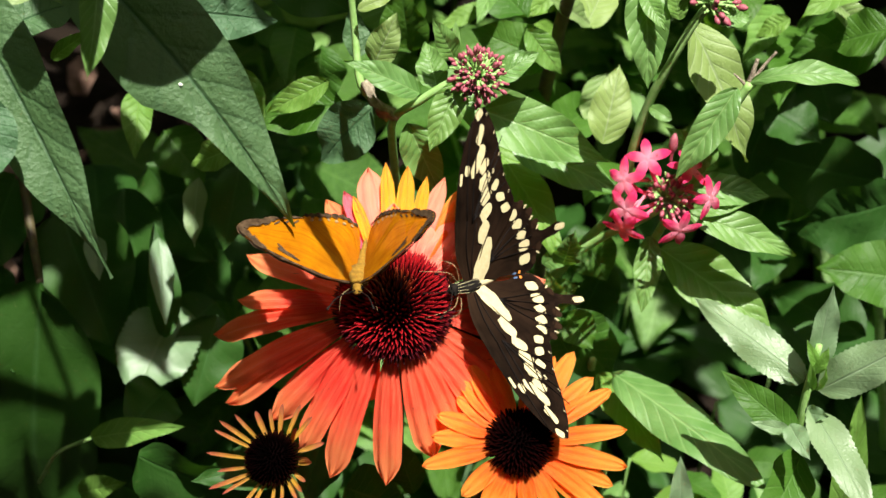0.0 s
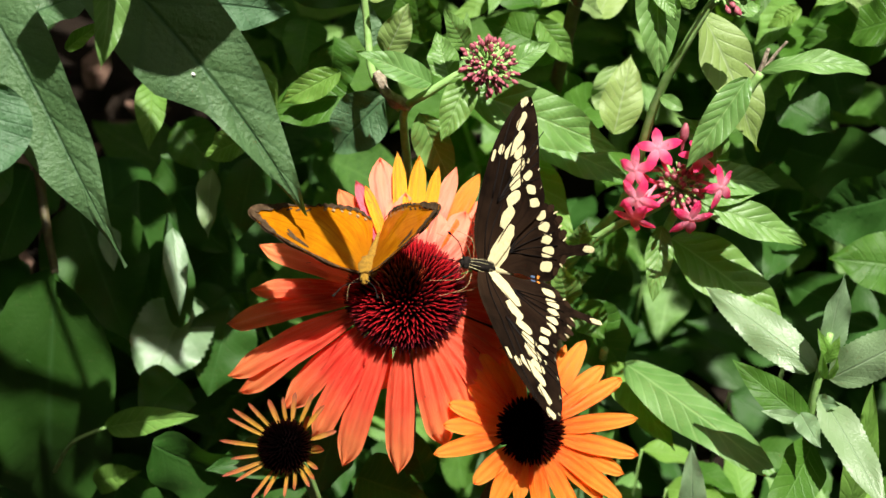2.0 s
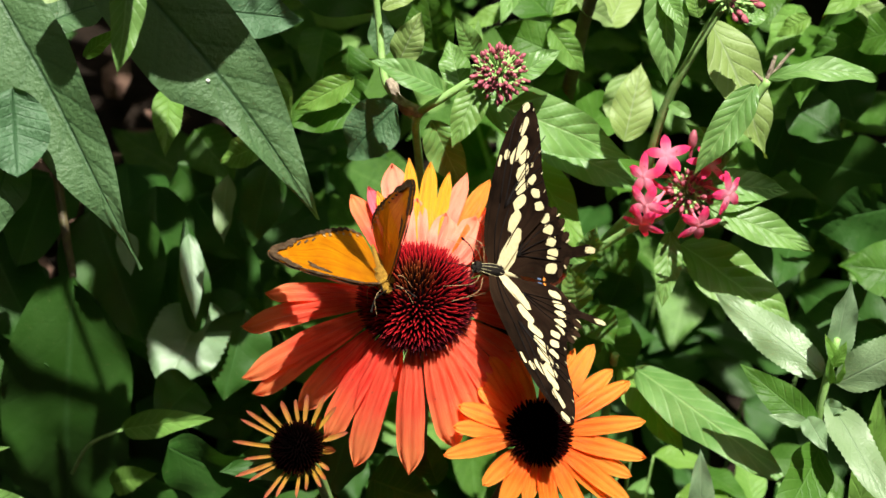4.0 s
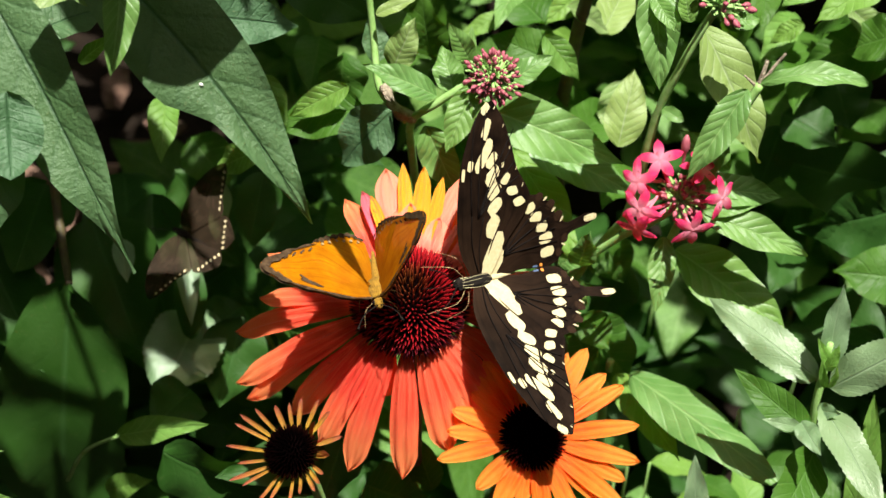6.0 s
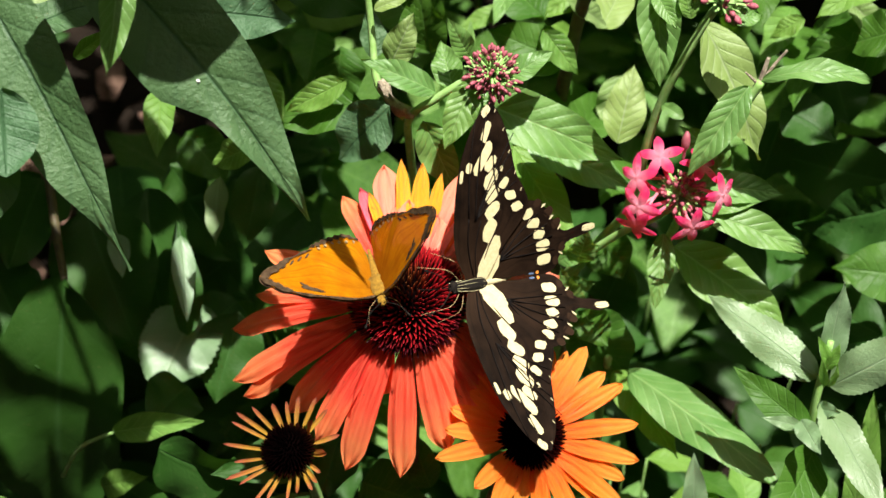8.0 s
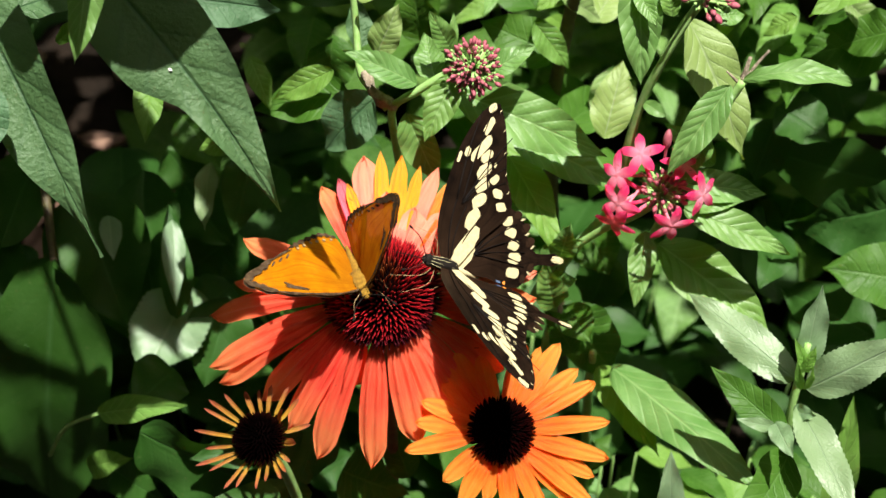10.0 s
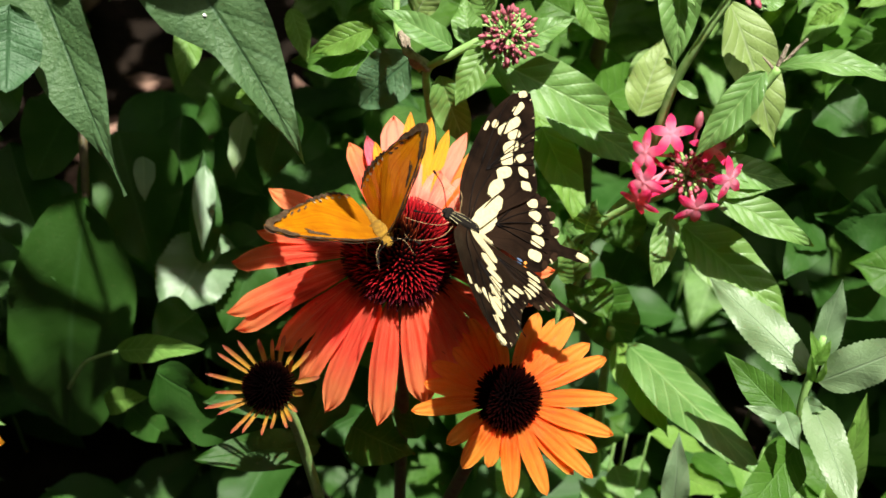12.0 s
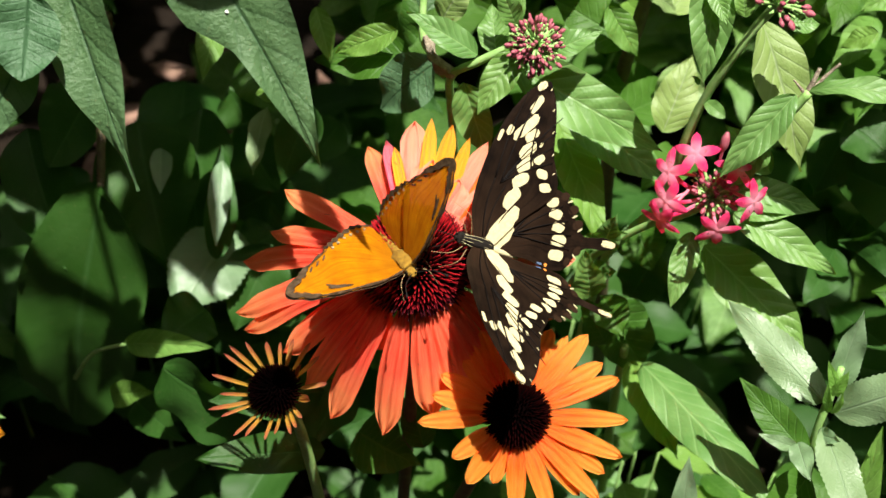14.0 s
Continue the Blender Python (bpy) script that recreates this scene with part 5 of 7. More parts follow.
leaf(back_plant, (-0.0465, 0.4625, 0.4410), (-0.0503, 0.4537, 0.4125), 0.0227, (0.3, -0.55, 0.8), M_MID, bend=0.5, quilt=0.025, nu=18, nv=8)
leaf(back_plant, (0.1392, 0.4895, 0.4360), (0.1315, 0.5094, 0.4000), 0.0186, (-0.1, -0.55, 0.8), M_MID, bend=0.5, quilt=0.025, nu=18, nv=8)
leaf(back_plant, (0.1621, 0.5097, 0.4270), (0.1441, 0.4822, 0.4156), 0.0155, (0.1, -0.55, 0.8), M_LIME, veins=8, slant=0.6, nu=48, nv=12)
leaf(back_plant, (0.1807, 0.5179, 0.4072), (0.1525, 0.4444, 0.4213), 0.0261, (-0.3, -0.55, 0.8), M_MID, bend=0.5, quilt=0.025, nu=30, nv=12)
leaf(back_plant, (0.1822, 0.4776, 0.4515), (0.1740, 0.5060, 0.4166), 0.0206, (0.0, -0.55, 0.8), M_MID, bend=0.5, quilt=0.025, nu=18, nv=8)
leaf(back_plant, (0.1522, 0.4595, 0.4080), (0.1766, 0.4447, 0.4008), 0.0256, (0.3, -0.55, 0.8), M_DEEP_SHADE, bend=0.5, quilt=0.025, nu=18, nv=8)
leaf(back_plant, (0.1570, 0.4707, 0.3910), (0.1508, 0.4634, 0.3572), 0.0216, (-0.1, -0.55, 0.8), M_DEEP_SHADE, bend=0.5, quilt=0.025, nu=18, nv=8)
leaf(back_plant, (0.1646, 0.4455, 0.3404), (0.1496, 0.4056, 0.3446), 0.0214, (0.1, -0.55, 0.8), M_DEEP_SHADE, bend=0.5, quilt=0.025, nu=18, nv=8)
leaf(back_plant, (0.0681, 0.4034, 0.3847), (0.0781, 0.3889, 0.3711), 0.0224, (-0.3, -0.55, 0.8), M_MID, bend=0.5, quilt=0.025, nu=18, nv=8)
leaf(back_plant, (0.0805, 0.4078, 0.3613), (0.0729, 0.4068, 0.3265), 0.0236, (0.0, -0.55, 0.8), M_DEEP_SHADE, bend=0.5, quilt=0.025, nu=18, nv=8)

ground_cover = thing("leafy_plant", (0.1200, 0.4200, 0.0200), "low mat of small bright green leaves", "plant", "plants of the bed")
rng = random.Random(33)
for k in range(60):
    at = Vector((rng.uniform(0.04, 0.24), rng.uniform(0.31, 0.40), rng.uniform(0.17, 0.23)))
    a = rng.uniform(0, 6.28)
    tip = at + Vector((math.cos(a) * 0.03, math.sin(a) * 0.03, rng.uniform(-0.01, 0.015)))
    leaf(ground_cover, at, tip, rng.uniform(0.012, 0.018), (rng.uniform(-0.4, 0.4), rng.uniform(-0.5, 0.2), 0.9), rng.choice((M_MID, M_PENTAS, M_LIME, M_MID)), nu=8, nv=4)
    if k % 3 == 0:
        tube(ground_cover, [(at.x, at.y, 0.02), (at.x, at.y, 0.1), at], 0.001, 0.0007, M_STEM, sides=5, n=6)
leaf(back_plant, (0.1862, 0.4679, 0.4766), (0.1545, 0.4496, 0.4670), 0.0159, (-0.3, -0.45, 0.85), M_LIME, veins=8, slant=0.6, nu=48, nv=12)
leaf(back_plant, (0.1972, 0.4585, 0.4541), (0.1765, 0.4694, 0.4360), 0.0222, (0.0, -0.45, 0.85), M_MID, bend=0.5, nu=18, nv=8)
leaf(back_plant, (0.1708, 0.4879, 0.4681), (0.1459, 0.4742, 0.4571), 0.0145, (0.3, -0.45, 0.85), M_LIME, veins=8, slant=0.6, nu=48, nv=12)
leaf(back_plant, (0.1510, 0.4536, 0.4639), (0.1383, 0.4529, 0.4539), 0.0089, (-0.1, -0.45, 0.85), M_LIME, veins=8, slant=0.6, nu=48, nv=12)
leaf(back_plant, (0.1365, 0.4775, 0.4726), (0.1321, 0.4468, 0.4647), 0.0144, (0.1, -0.45, 0.85), M_MID, bend=0.5, nu=18, nv=8)
leaf(back_plant, (0.1758, 0.4753, 0.4563), (0.1940, 0.4733, 0.4393), 0.0125, (-0.3, -0.45, 0.85), M_SERE, slant=0.65, quilt=0.016, nu=72, nv=14)
leaf(back_plant, (0.1247, 0.4673, 0.4770), (0.1263, 0.4704, 0.4539), 0.0102, (0.0, -0.45, 0.85), M_LIME, veins=8, slant=0.6, nu=48, nv=12)
leaf(back_plant, (0.0614, 0.4732, 0.4697), (0.0418, 0.4581, 0.4602), 0.0142, (0.3, -0.45, 0.85), M_LIME, veins=8, slant=0.6, nu=48, nv=12)
leaf(back_plant, (0.0327, 0.4829, 0.4655), (0.0199, 0.4466, 0.4661), 0.0122, (-0.1, -0.45, 0.85), M_PENTAS, slant=0.65, quilt=0.030, nu=72, nv=14)
leaf(back_plant, (0.0509, 0.4579, 0.4693), (0.0722, 0.4740, 0.4417), 0.0123, (0.1, -0.45, 0.85), M_SERE, slant=0.65, quilt=0.016, nu=72, nv=14)
leaf(back_plant, (0.0420, 0.4570, 0.4550), (0.0574, 0.4498, 0.4359), 0.0123, (-0.3, -0.45, 0.85), M_LIME, veins=8, slant=0.6, nu=48, nv=12)
leaf(broad_plant, (-0.1225, 0.4212, 0.3630), (-0.1172, 0.3855, 0.3436), 0.0109, (0.3, -0.8, 0.5), M_WILLOW, fold=0.2, nu=18, nv=8)
leaf(broad_plant, (-0.1545, 0.4286, 0.3568), (-0.1493, 0.4065, 0.3499), 0.0105, (0.3, -0.8, 0.5), M_WILLOW, nu=18, nv=8)
bpy.context.view_layer.update()
spot_on = min((hanging_leaf.matrix_world @ v.co for v in hanging_leaf.data.vertices), key=lambda p: (p - Vector((-0.0723, 0.3095, 0.5517))).length)
egg = tube_mesh("egg", [spot_on + Vector(d) for d in ((-0.0006, 0.0001, 0.0003), (0.0, -0.0003, 0.0002), (0.0006, -0.0003, 0.0))], 0.0006, 0.0006, 8, 7, profile=lambda f: 0.25 + 0.8 * math.sin(math.pi * min(0.94, f + 0.06)))
part("egg", egg, M_EGG, shrub, label="tiny white insect egg on the leaf")
# dark leaves added to fill shaded gaps where bare soil showed
leaf(broad_plant, (-0.1333, 0.4828, 0.3248), (-0.1071, 0.4596, 0.3030), 0.0319, (-0.3, -0.75, 0.6), M_DEEP_SHADE, bend=0.6, nu=18, nv=8, quilt=0.006)
leaf(broad_plant, (-0.1150, 0.4675, 0.2941), (-0.1392, 0.4683, 0.2706), 0.0269, (0.0, -0.75, 0.6), M_DEEP_SHADE, bend=0.6, nu=18, nv=8, quilt=0.006)
leaf(broad_plant, (-0.1051, 0.5065, 0.3137), (-0.1147, 0.4770, 0.3056), 0.0238, (0.3, -0.75, 0.6), M_DEEP_SHADE, bend=0.6, nu=18, nv=8, quilt=0.006)
leaf(broad_plant, (-0.1313, 0.4902, 0.2826), (-0.1043, 0.4706, 0.2587), 0.0336, (-0.1, -0.75, 0.6), M_DEEP_SHADE, bend=0.6, nu=18, nv=8, quilt=0.006)
leaf(broad_plant, (-0.1421, 0.4955, 0.3367), (-0.1284, 0.4925, 0.3065), 0.0235, (0.1, -0.75, 0.6), M_DEEP_SHADE, bend=0.6, nu=18, nv=8, quilt=0.006)
leaf(broad_plant, (-0.1090, 0.4524, 0.2801), (-0.1273, 0.4317, 0.2775), 0.0263, (-0.3, -0.75, 0.6), M_DEEP_SHADE, bend=0.6, nu=18, nv=8, quilt=0.006)
leaf(broad_plant, (-0.1680, 0.4817, 0.2916), (-0.1513, 0.4681, 0.2707), 0.0241, (0.0, -0.75, 0.6), M_DEEP_SHADE, bend=0.6, nu=18, nv=8, quilt=0.006)
leaf(broad_plant, (-0.0887, 0.5152, 0.3051), (-0.1000, 0.4772, 0.3055), 0.0210, (0.3, -0.75, 0.6), M_DEEP_SHADE, bend=0.6, nu=18, nv=8, quilt=0.006)
leaf(broad_plant, (-0.1864, 0.5469, 0.2867), (-0.1593, 0.4405, 0.2643), 0.0526, (0.1, -0.8, 0.55), M_DEEP_SHADE, bend=0.4, p=0.5, q=0.7, quilt=0.006, nu=30, nv=12)
leaf(broad_plant, (-0.1975, 0.4644, 0.3574), (-0.1927, 0.3910, 0.3736), 0.0347, (0.2, -0.75, 0.6), M_DEEP_SHADE, bend=0.5, p=0.5, q=0.7, quilt=0.006, nu=30, nv=12)
leaf(broad_plant, (-0.2231, 0.4393, 0.2859), (-0.2146, 0.4335, 0.2260), 0.0328, (-0.1, -0.75, 0.6), M_DEEP_SHADE, bend=0.6, nu=30, nv=12, quilt=0.006)
leaf(broad_plant, (-0.2150, 0.4037, 0.2366), (-0.2323, 0.3819, 0.2058), 0.0356, (0.1, -0.75, 0.6), M_DEEP_SHADE, bend=0.6, nu=18, nv=8, quilt=0.006)
leaf(broad_plant, (-0.1918, 0.4242, 0.2388), (-0.2025, 0.3756, 0.2267), 0.0354, (-0.3, -0.75, 0.6), M_DEEP_SHADE, bend=0.6, nu=30, nv=12, quilt=0.006)
leaf(broad_plant, (-0.1796, 0.3912, 0.1918), (-0.2024, 0.4054, 0.2135), 0.0273, (0.0, -0.75, 0.6), M_DEEP_SHADE, bend=0.6, nu=18, nv=8, quilt=0.006)
leaf(broad_plant, (-0.0661, 0.3726, 0.2220), (-0.0437, 0.3891, 0.2233), 0.0234, (0.3, -0.75, 0.6), M_DEEP_SHADE, bend=0.6, nu=18, nv=8, quilt=0.006)
leaf(broad_plant, (-0.0290, 0.3796, 0.2115), (-0.0458, 0.4082, 0.2001), 0.0211, (-0.1, -0.75, 0.6), M_DEEP_SHADE, bend=0.6, nu=18, nv=8, quilt=0.006)
leaf(broad_plant, (-0.2280, 0.4723, 0.2838), (-0.2177, 0.4478, 0.2665), 0.0239, (0.1, -0.75, 0.6), M_DEEP_SHADE, bend=0.6, nu=18, nv=8, quilt=0.006)

# dark mat added over the soil to stand for deep shade between plants
shade_cover = thing("leafy_plant", (-0.0600, 0.5000, 0.0200), "added low dense leaf mat, coloured dark green for shade", "plant", "plants of the bed")
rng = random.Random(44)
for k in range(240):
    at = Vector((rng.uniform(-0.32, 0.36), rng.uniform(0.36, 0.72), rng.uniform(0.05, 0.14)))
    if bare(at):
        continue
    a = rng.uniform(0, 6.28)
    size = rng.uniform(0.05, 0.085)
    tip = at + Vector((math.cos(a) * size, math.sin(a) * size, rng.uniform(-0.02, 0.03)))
    leaf(shade_cover, at, tip, size * 0.5, (rng.uniform(-0.3, 0.3), rng.uniform(-0.5, 0.1), 0.9), M_DEEP_SHADE, nu=10, nv=6)
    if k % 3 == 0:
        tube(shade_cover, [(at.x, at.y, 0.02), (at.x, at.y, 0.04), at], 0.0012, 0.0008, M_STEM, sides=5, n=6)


# ---- undergrowth ----
def depth_of(p):
    return p[1] * 0.669 + (0.82 - p[2]) * 0.743


def undergrowth():
    """Leafy plants that fill the bed behind the flowers."""
    rng = random.Random(11)
    shapes = [blade_mesh("leaf", 1.0, w, nu=32, nv=8, bend=b, fold=f, quilt=0.04, wave=0.1, seed=s, p=0.6, q=1.0) for s, (w, b, f) in enumerate(((0.42, 0.7, 0.2), (0.36, 1.0, 0.25), (0.5, 0.5, 0.15), (0.32, 1.2, 0.3), (0.45, 0.9, 0.1)))]
    tints = {}
    # tones by side: darker for shade on the left, brighter for sun on the right
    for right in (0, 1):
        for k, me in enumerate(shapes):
            for m in ((M_DEEP_SHADE, M_MID), (M_MID, M_LIME, M_PENTAS))[right]:
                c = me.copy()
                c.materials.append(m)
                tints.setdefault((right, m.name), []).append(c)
    plants = 0
    while plants < 70:
        x, y = rng.uniform(-0.5, 0.55), rng.uniform(0.42, 1.3)
        top = rng.uniform(0.08, 0.30)
        if bare((x, y)):
            continue
        if depth_of((x, y, top)) < 0.64 or abs(x) > 0.16 + 0.36 * depth_of((x, y, top)):
            continue
        if x > 0.05 and depth_of((x, y, top)) < 0.70:
            continue
        if x < 0.0 and rng.random() < 0.45:
            continue
        if 0.05 < x < 0.24 and y < 0.75 and rng.random() < 0.6:
            continue
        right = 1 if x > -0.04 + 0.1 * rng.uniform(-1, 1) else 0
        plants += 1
        plant = thing("leafy_plant", (x, y, 0.02), "bushy green garden plant with broad pointed leaves" if right else "plant with broad leaves, coloured dark green for shade", "plant", "plants of the bed")
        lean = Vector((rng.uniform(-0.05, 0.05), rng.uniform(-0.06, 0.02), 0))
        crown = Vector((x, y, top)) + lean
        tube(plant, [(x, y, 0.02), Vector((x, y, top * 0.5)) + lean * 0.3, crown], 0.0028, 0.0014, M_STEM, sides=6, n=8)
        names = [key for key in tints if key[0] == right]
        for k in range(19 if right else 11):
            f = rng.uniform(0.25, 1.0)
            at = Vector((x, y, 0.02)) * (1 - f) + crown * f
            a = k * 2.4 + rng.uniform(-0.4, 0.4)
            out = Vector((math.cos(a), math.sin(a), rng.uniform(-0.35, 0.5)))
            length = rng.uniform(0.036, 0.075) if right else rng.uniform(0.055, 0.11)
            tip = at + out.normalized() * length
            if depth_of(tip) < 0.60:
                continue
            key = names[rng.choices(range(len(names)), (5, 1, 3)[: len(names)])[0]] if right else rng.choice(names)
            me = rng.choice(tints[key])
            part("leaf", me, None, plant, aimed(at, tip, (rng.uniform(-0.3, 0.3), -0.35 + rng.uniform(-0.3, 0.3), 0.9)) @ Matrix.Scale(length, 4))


undergrowth()


# ---- butterflies ----
CM = 0.01


def camber(x, y):
    return 0.16 * math.sin(math.pi * min(1.0, x / 6.4)) - 0.02 * y


def wing_mesh(name, lead, trail, side, n=30, k=9, drop=0.0, scallop=0.0, scale=1.0):
    """A wing between its leading and trailing edge, in the insect's own space: y ahead, z up."""
    a, b = curve([(*p, 0) for p in lead], n), curve([(*p, 0) for p in trail], n)
    verts, uvs = [], []
    for i in range(n):
        for j in range(k):
            f = j / (k - 1)
            p = a[i].lerp(b[i], f)
            if scallop and j == k - 1:
                p = p + (p - a[i]).normalized() * scallop * abs(math.sin(i * 0.9))
            z = camber(p.x, p.y) - drop + 0.035 * math.sin(f * 7 * math.pi) * min(1, p.x)
            verts.append((side * p.x * CM * scale, p.y * CM * scale, z * CM * scale))
            uvs.append((i / (n - 1), f))
    faces = grid_faces(n, k)
    return mesh_of(name, verts, faces if side < 0 else [f[::-1] for f in faces], uvs)


def spot(wing, x, y, rx, ry, turn, side, material, drop=0.0, name="spot", label="", scale=1.0, k=20, square=2.6, lean=0.0, flat=0.03, scale_by=(1, 1)):
    """A patch of pale scales, slightly proud of both faces of the wing."""
    verts, faces = [], []
    c, s = math.cos(radians(turn)), math.sin(radians(turn))
    rx, ry = rx * scale_by[0], ry * scale_by[1]
    for up in (flat, -flat):
        first = len(verts)
        verts.append((side * x * CM * scale, y * CM * scale, (camber(x, y) - drop + up) * CM * scale))
        for i in range(k):
            a = 2 * math.pi * i / k
            px = rx * math.copysign(abs(math.cos(a)) ** (2 / square), math.cos(a))
            py = ry * math.copysign(abs(math.sin(a)) ** (2 / square), math.sin(a))
            px += lean * py
            r = 1 + 0.16 * noise.noise((x * 9 + math.cos(a) * 1.8, y * 9 + math.sin(a) * 1.8, 0)) + 0.03 * math.sin(a * 9 + x * 5)
            qx, qy = x + (px * c - py * s) * r, y + (px * s + py * c) * r
            verts.append((side * qx * CM * scale, qy * CM * scale, (camber(qx, qy) - drop + up * 0.8) * CM * scale))
        faces += [(first, first + 1 + i, first + 1 + (i + 1) % k) if (side > 0) == (up > 0) else (first, first + 1 + (i + 1) % k, first + 1 + i) for i in range(k)]
    me = mesh_of(name, verts, faces)
    ob = part(name, me, material, wing)
    ob.matrix_basis = Matrix()
    if label:
        tagged(ob, label)
    return ob


def vein(wing, a, b, side, drop=0.0, r=0.022):
    """A dark raised vein across a wing."""
    pts = []
    for i in range(5):
        t = i / 4
        x, y = a[0] + (b[0] - a[0]) * t, a[1] + (b[1] - a[1]) * t + 0.12 * math.sin(math.pi * t)
        pts.append((side * x * CM, y * CM, (camber(x, y) - drop + 0.03) * CM))
    part("vein", tube_mesh("vein", pts, r * CM, r * 0.7 * CM, 5, 10), M_VEIN, wing).matrix_basis = Matrix()


def rim(wing, edge, inset, side, material, drop=0.0, name="margin", label="", ragged=0.35, n=40, scale=1.0, centre=(1.6, -0.4)):
    """A dark band along the edge of a wing, its inner border uneven."""
    line = curve([(*p, 0) for p in edge], n)
    verts, faces = [], []
    mid = Vector((*centre, 0))
    for up in (0.05, -0.05):
        first = len(verts)
        for i, p in enumerate(line):
            d = (line[min(i + 1, n - 1)] - line[max(i - 1, 0)])
            d = Vector((-d.y, d.x, 0)).normalized()
            if d.dot(mid - p) < 0:
                d = -d
            w = inset * (1 + ragged * math.sin(i * 1.25) + 0.5 * ragged * math.sin(i * 2.9)) * min(1, 0.3 + 4 * min(i, n - 1 - i) / n)
            for q in (p - d * (0.03 + 0.03 * math.sin(i * 1.25)), p + d * w):
                verts.append((side * q.x * CM * scale, q.y * CM * scale, (camber(q.x, q.y) - drop + up) * CM * scale))
        f = grid_faces(n, 2, first)
        faces += f if up > 0 else [q[::-1] for q in f]
    ob = part(name, mesh_of(name, verts, faces), material, wing)
    ob.matrix_basis = Matrix()
    return tagged(ob, label) if label else ob


def insect_body(bug, length_front, length_back, radius, material, head_material, stripe=None, scale=1.0, belly=None):
    """Furry thorax, tapering ringed abdomen and head with eyes, along y."""
    S = CM * scale
    pts = [(0, length_front * S, 0), (0, 0.35 * S, 0.03 * S), (0, -0.1 * S, 0.02 * S), (0, -0.42 * S, -0.02 * S)]
    part("thorax", tube_mesh("thorax", pts, radius * 1.12 * S, radius * S, 16, 24, 0.45, lambda f: 0.35 + 0.65 * math.sin(math.pi * min(0.97, 0.10 + f * 0.86)) ** 0.8), material, bug, label="furry thorax").matrix_basis = Matrix()
    pts = [(0, -0.3 * S, -0.05 * S), (0, -0.8 * S, -0.12 * S), (0, -length_back * S, -0.26 * S)]
    part("abdomen", tube_mesh("abdomen", pts, radius * 0.55 * S, radius * S, 12, 40, 0.1, lambda f: (1.0 - 0.1 * abs(math.sin(f * 7 * math.pi))) * max(0.12, math.sin(math.pi * min(0.96, 0.30 + 0.66 * f)) ** 0.6)), belly or material, bug, label="ringed tapering abdomen").matrix_basis = Matrix()
    head = tube_mesh("head", [(0, (length_front - 0.15) * S, 0), (0, (length_front + 0.12) * S, -0.02 * S), (0, (length_front + 0.3) * S, -0.06 * S)], 0.17 * S, 0.17 * S, 10, 10, 0.2, lambda f: 0.45 + 0.75 * math.sin(math.pi * min(0.96, f + 0.05)))
    part("head", head, head_material, bug).matrix_basis = Matrix()
    for s in (-1, 1):
        eye = tube_mesh("eye", [(s * 0.09 * S, (length_front + 0.1) * S, 0.02 * S), (s * 0.15 * S, (length_front + 0.12) * S, 0.03 * S), (s * 0.2 * S, (length_front + 0.14) * S, 0.03 * S)], 0.09 * S, 0.09 * S, 8, 7, 0, lambda f: 0.6 + 0.5 * math.sin(math.pi * min(0.95, f + 0.1)))
        part("eye", eye, M_BLACKFUR, bug, label="dark round eye").matrix_basis = Matrix()
        pts = [(s * 0.05 * S, (length_front + 0.25) * S, 0.05 * S), (s * 0.5 * S, (length_front + 0.9) * S, 0.45 * S), (s * 0.75 * S, (length_front + 1.5) * S, 0.55 * S)]
        ant = tube_mesh("antenna", pts, 0.018 * S, 0.018 * S, 5, 14, 0, lambda f: 1.0 if f < 0.85 else 2.3)
        part("antenna", ant, M_BLACKFUR, bug, label="thin dark clubbed antenna").matrix_basis = Matrix()
    if stripe:
        for s in (-1, 1):
            for off, up, r in ((0.07, 0.225, 0.007), (0.18, 0.15, 0.009)):
                st = tube_mesh("stripe", [(s * off * 0.6 * S, (length_front + 0.16) * S, up * 0.55 * S), (s * off * S, 0.45 * S, (up + 0.02) * S), (s * off * 1.1 * S, 0.05 * S, up * S), (s * off * S, -0.3 * S, up * 0.75 * S)], r * S, r * 0.6 * S, 5, 12, 0.3)
                part("stripe", st, stripe, bug, label="cream stripe along the thorax").matrix_basis = Matrix()


def leg(bug, points, material, scale=1.0):
    me = tube_mesh("leg", [Vector(p) * CM * scale for p in points], 0.013 * CM * scale, 0.008 * CM * scale, 5, 12)
    part("leg", me, material, bug).matrix_basis = Matrix()


def wings(bug, fore, hind, material, fore_label, hind_label, scale=1.0, scallop=0.0):
    out = {}
    for side in (1, -1):
        f = part("forewing", wing_mesh("forewing", fore[0], fore[1], side, scale=scale), material, bug, label=fore_label)
        h = part("hindwing", wing_mesh("hindwing", hind[0], hind[1], side, drop=0.13, scallop=scallop, scale=scale), material, bug, label=hind_label)
        f.matrix_basis = h.matrix_basis = Matrix()
        out[side] = (f, h)
    return out


# giant black and cream swallowtail
swallowtail = thing("swallowtail_butterfly", (0.013, 0.3, 0.472), "black swallowtail butterfly with cream spot bands feeding on the coneflower", "butterfly")
FORE = ([(0.1, 0.35), (1.2, 0.84), (2.6, 0.9), (4.1, 0.66), (5.3, 0.15), (6.0, -0.38)], [(0.15, -0.3), (1.3, -1.15), (2.55, -2.05), (3.7, -1.56), (4.7, -1.33), (5.5, -1.08), (6.1, -0.72)])
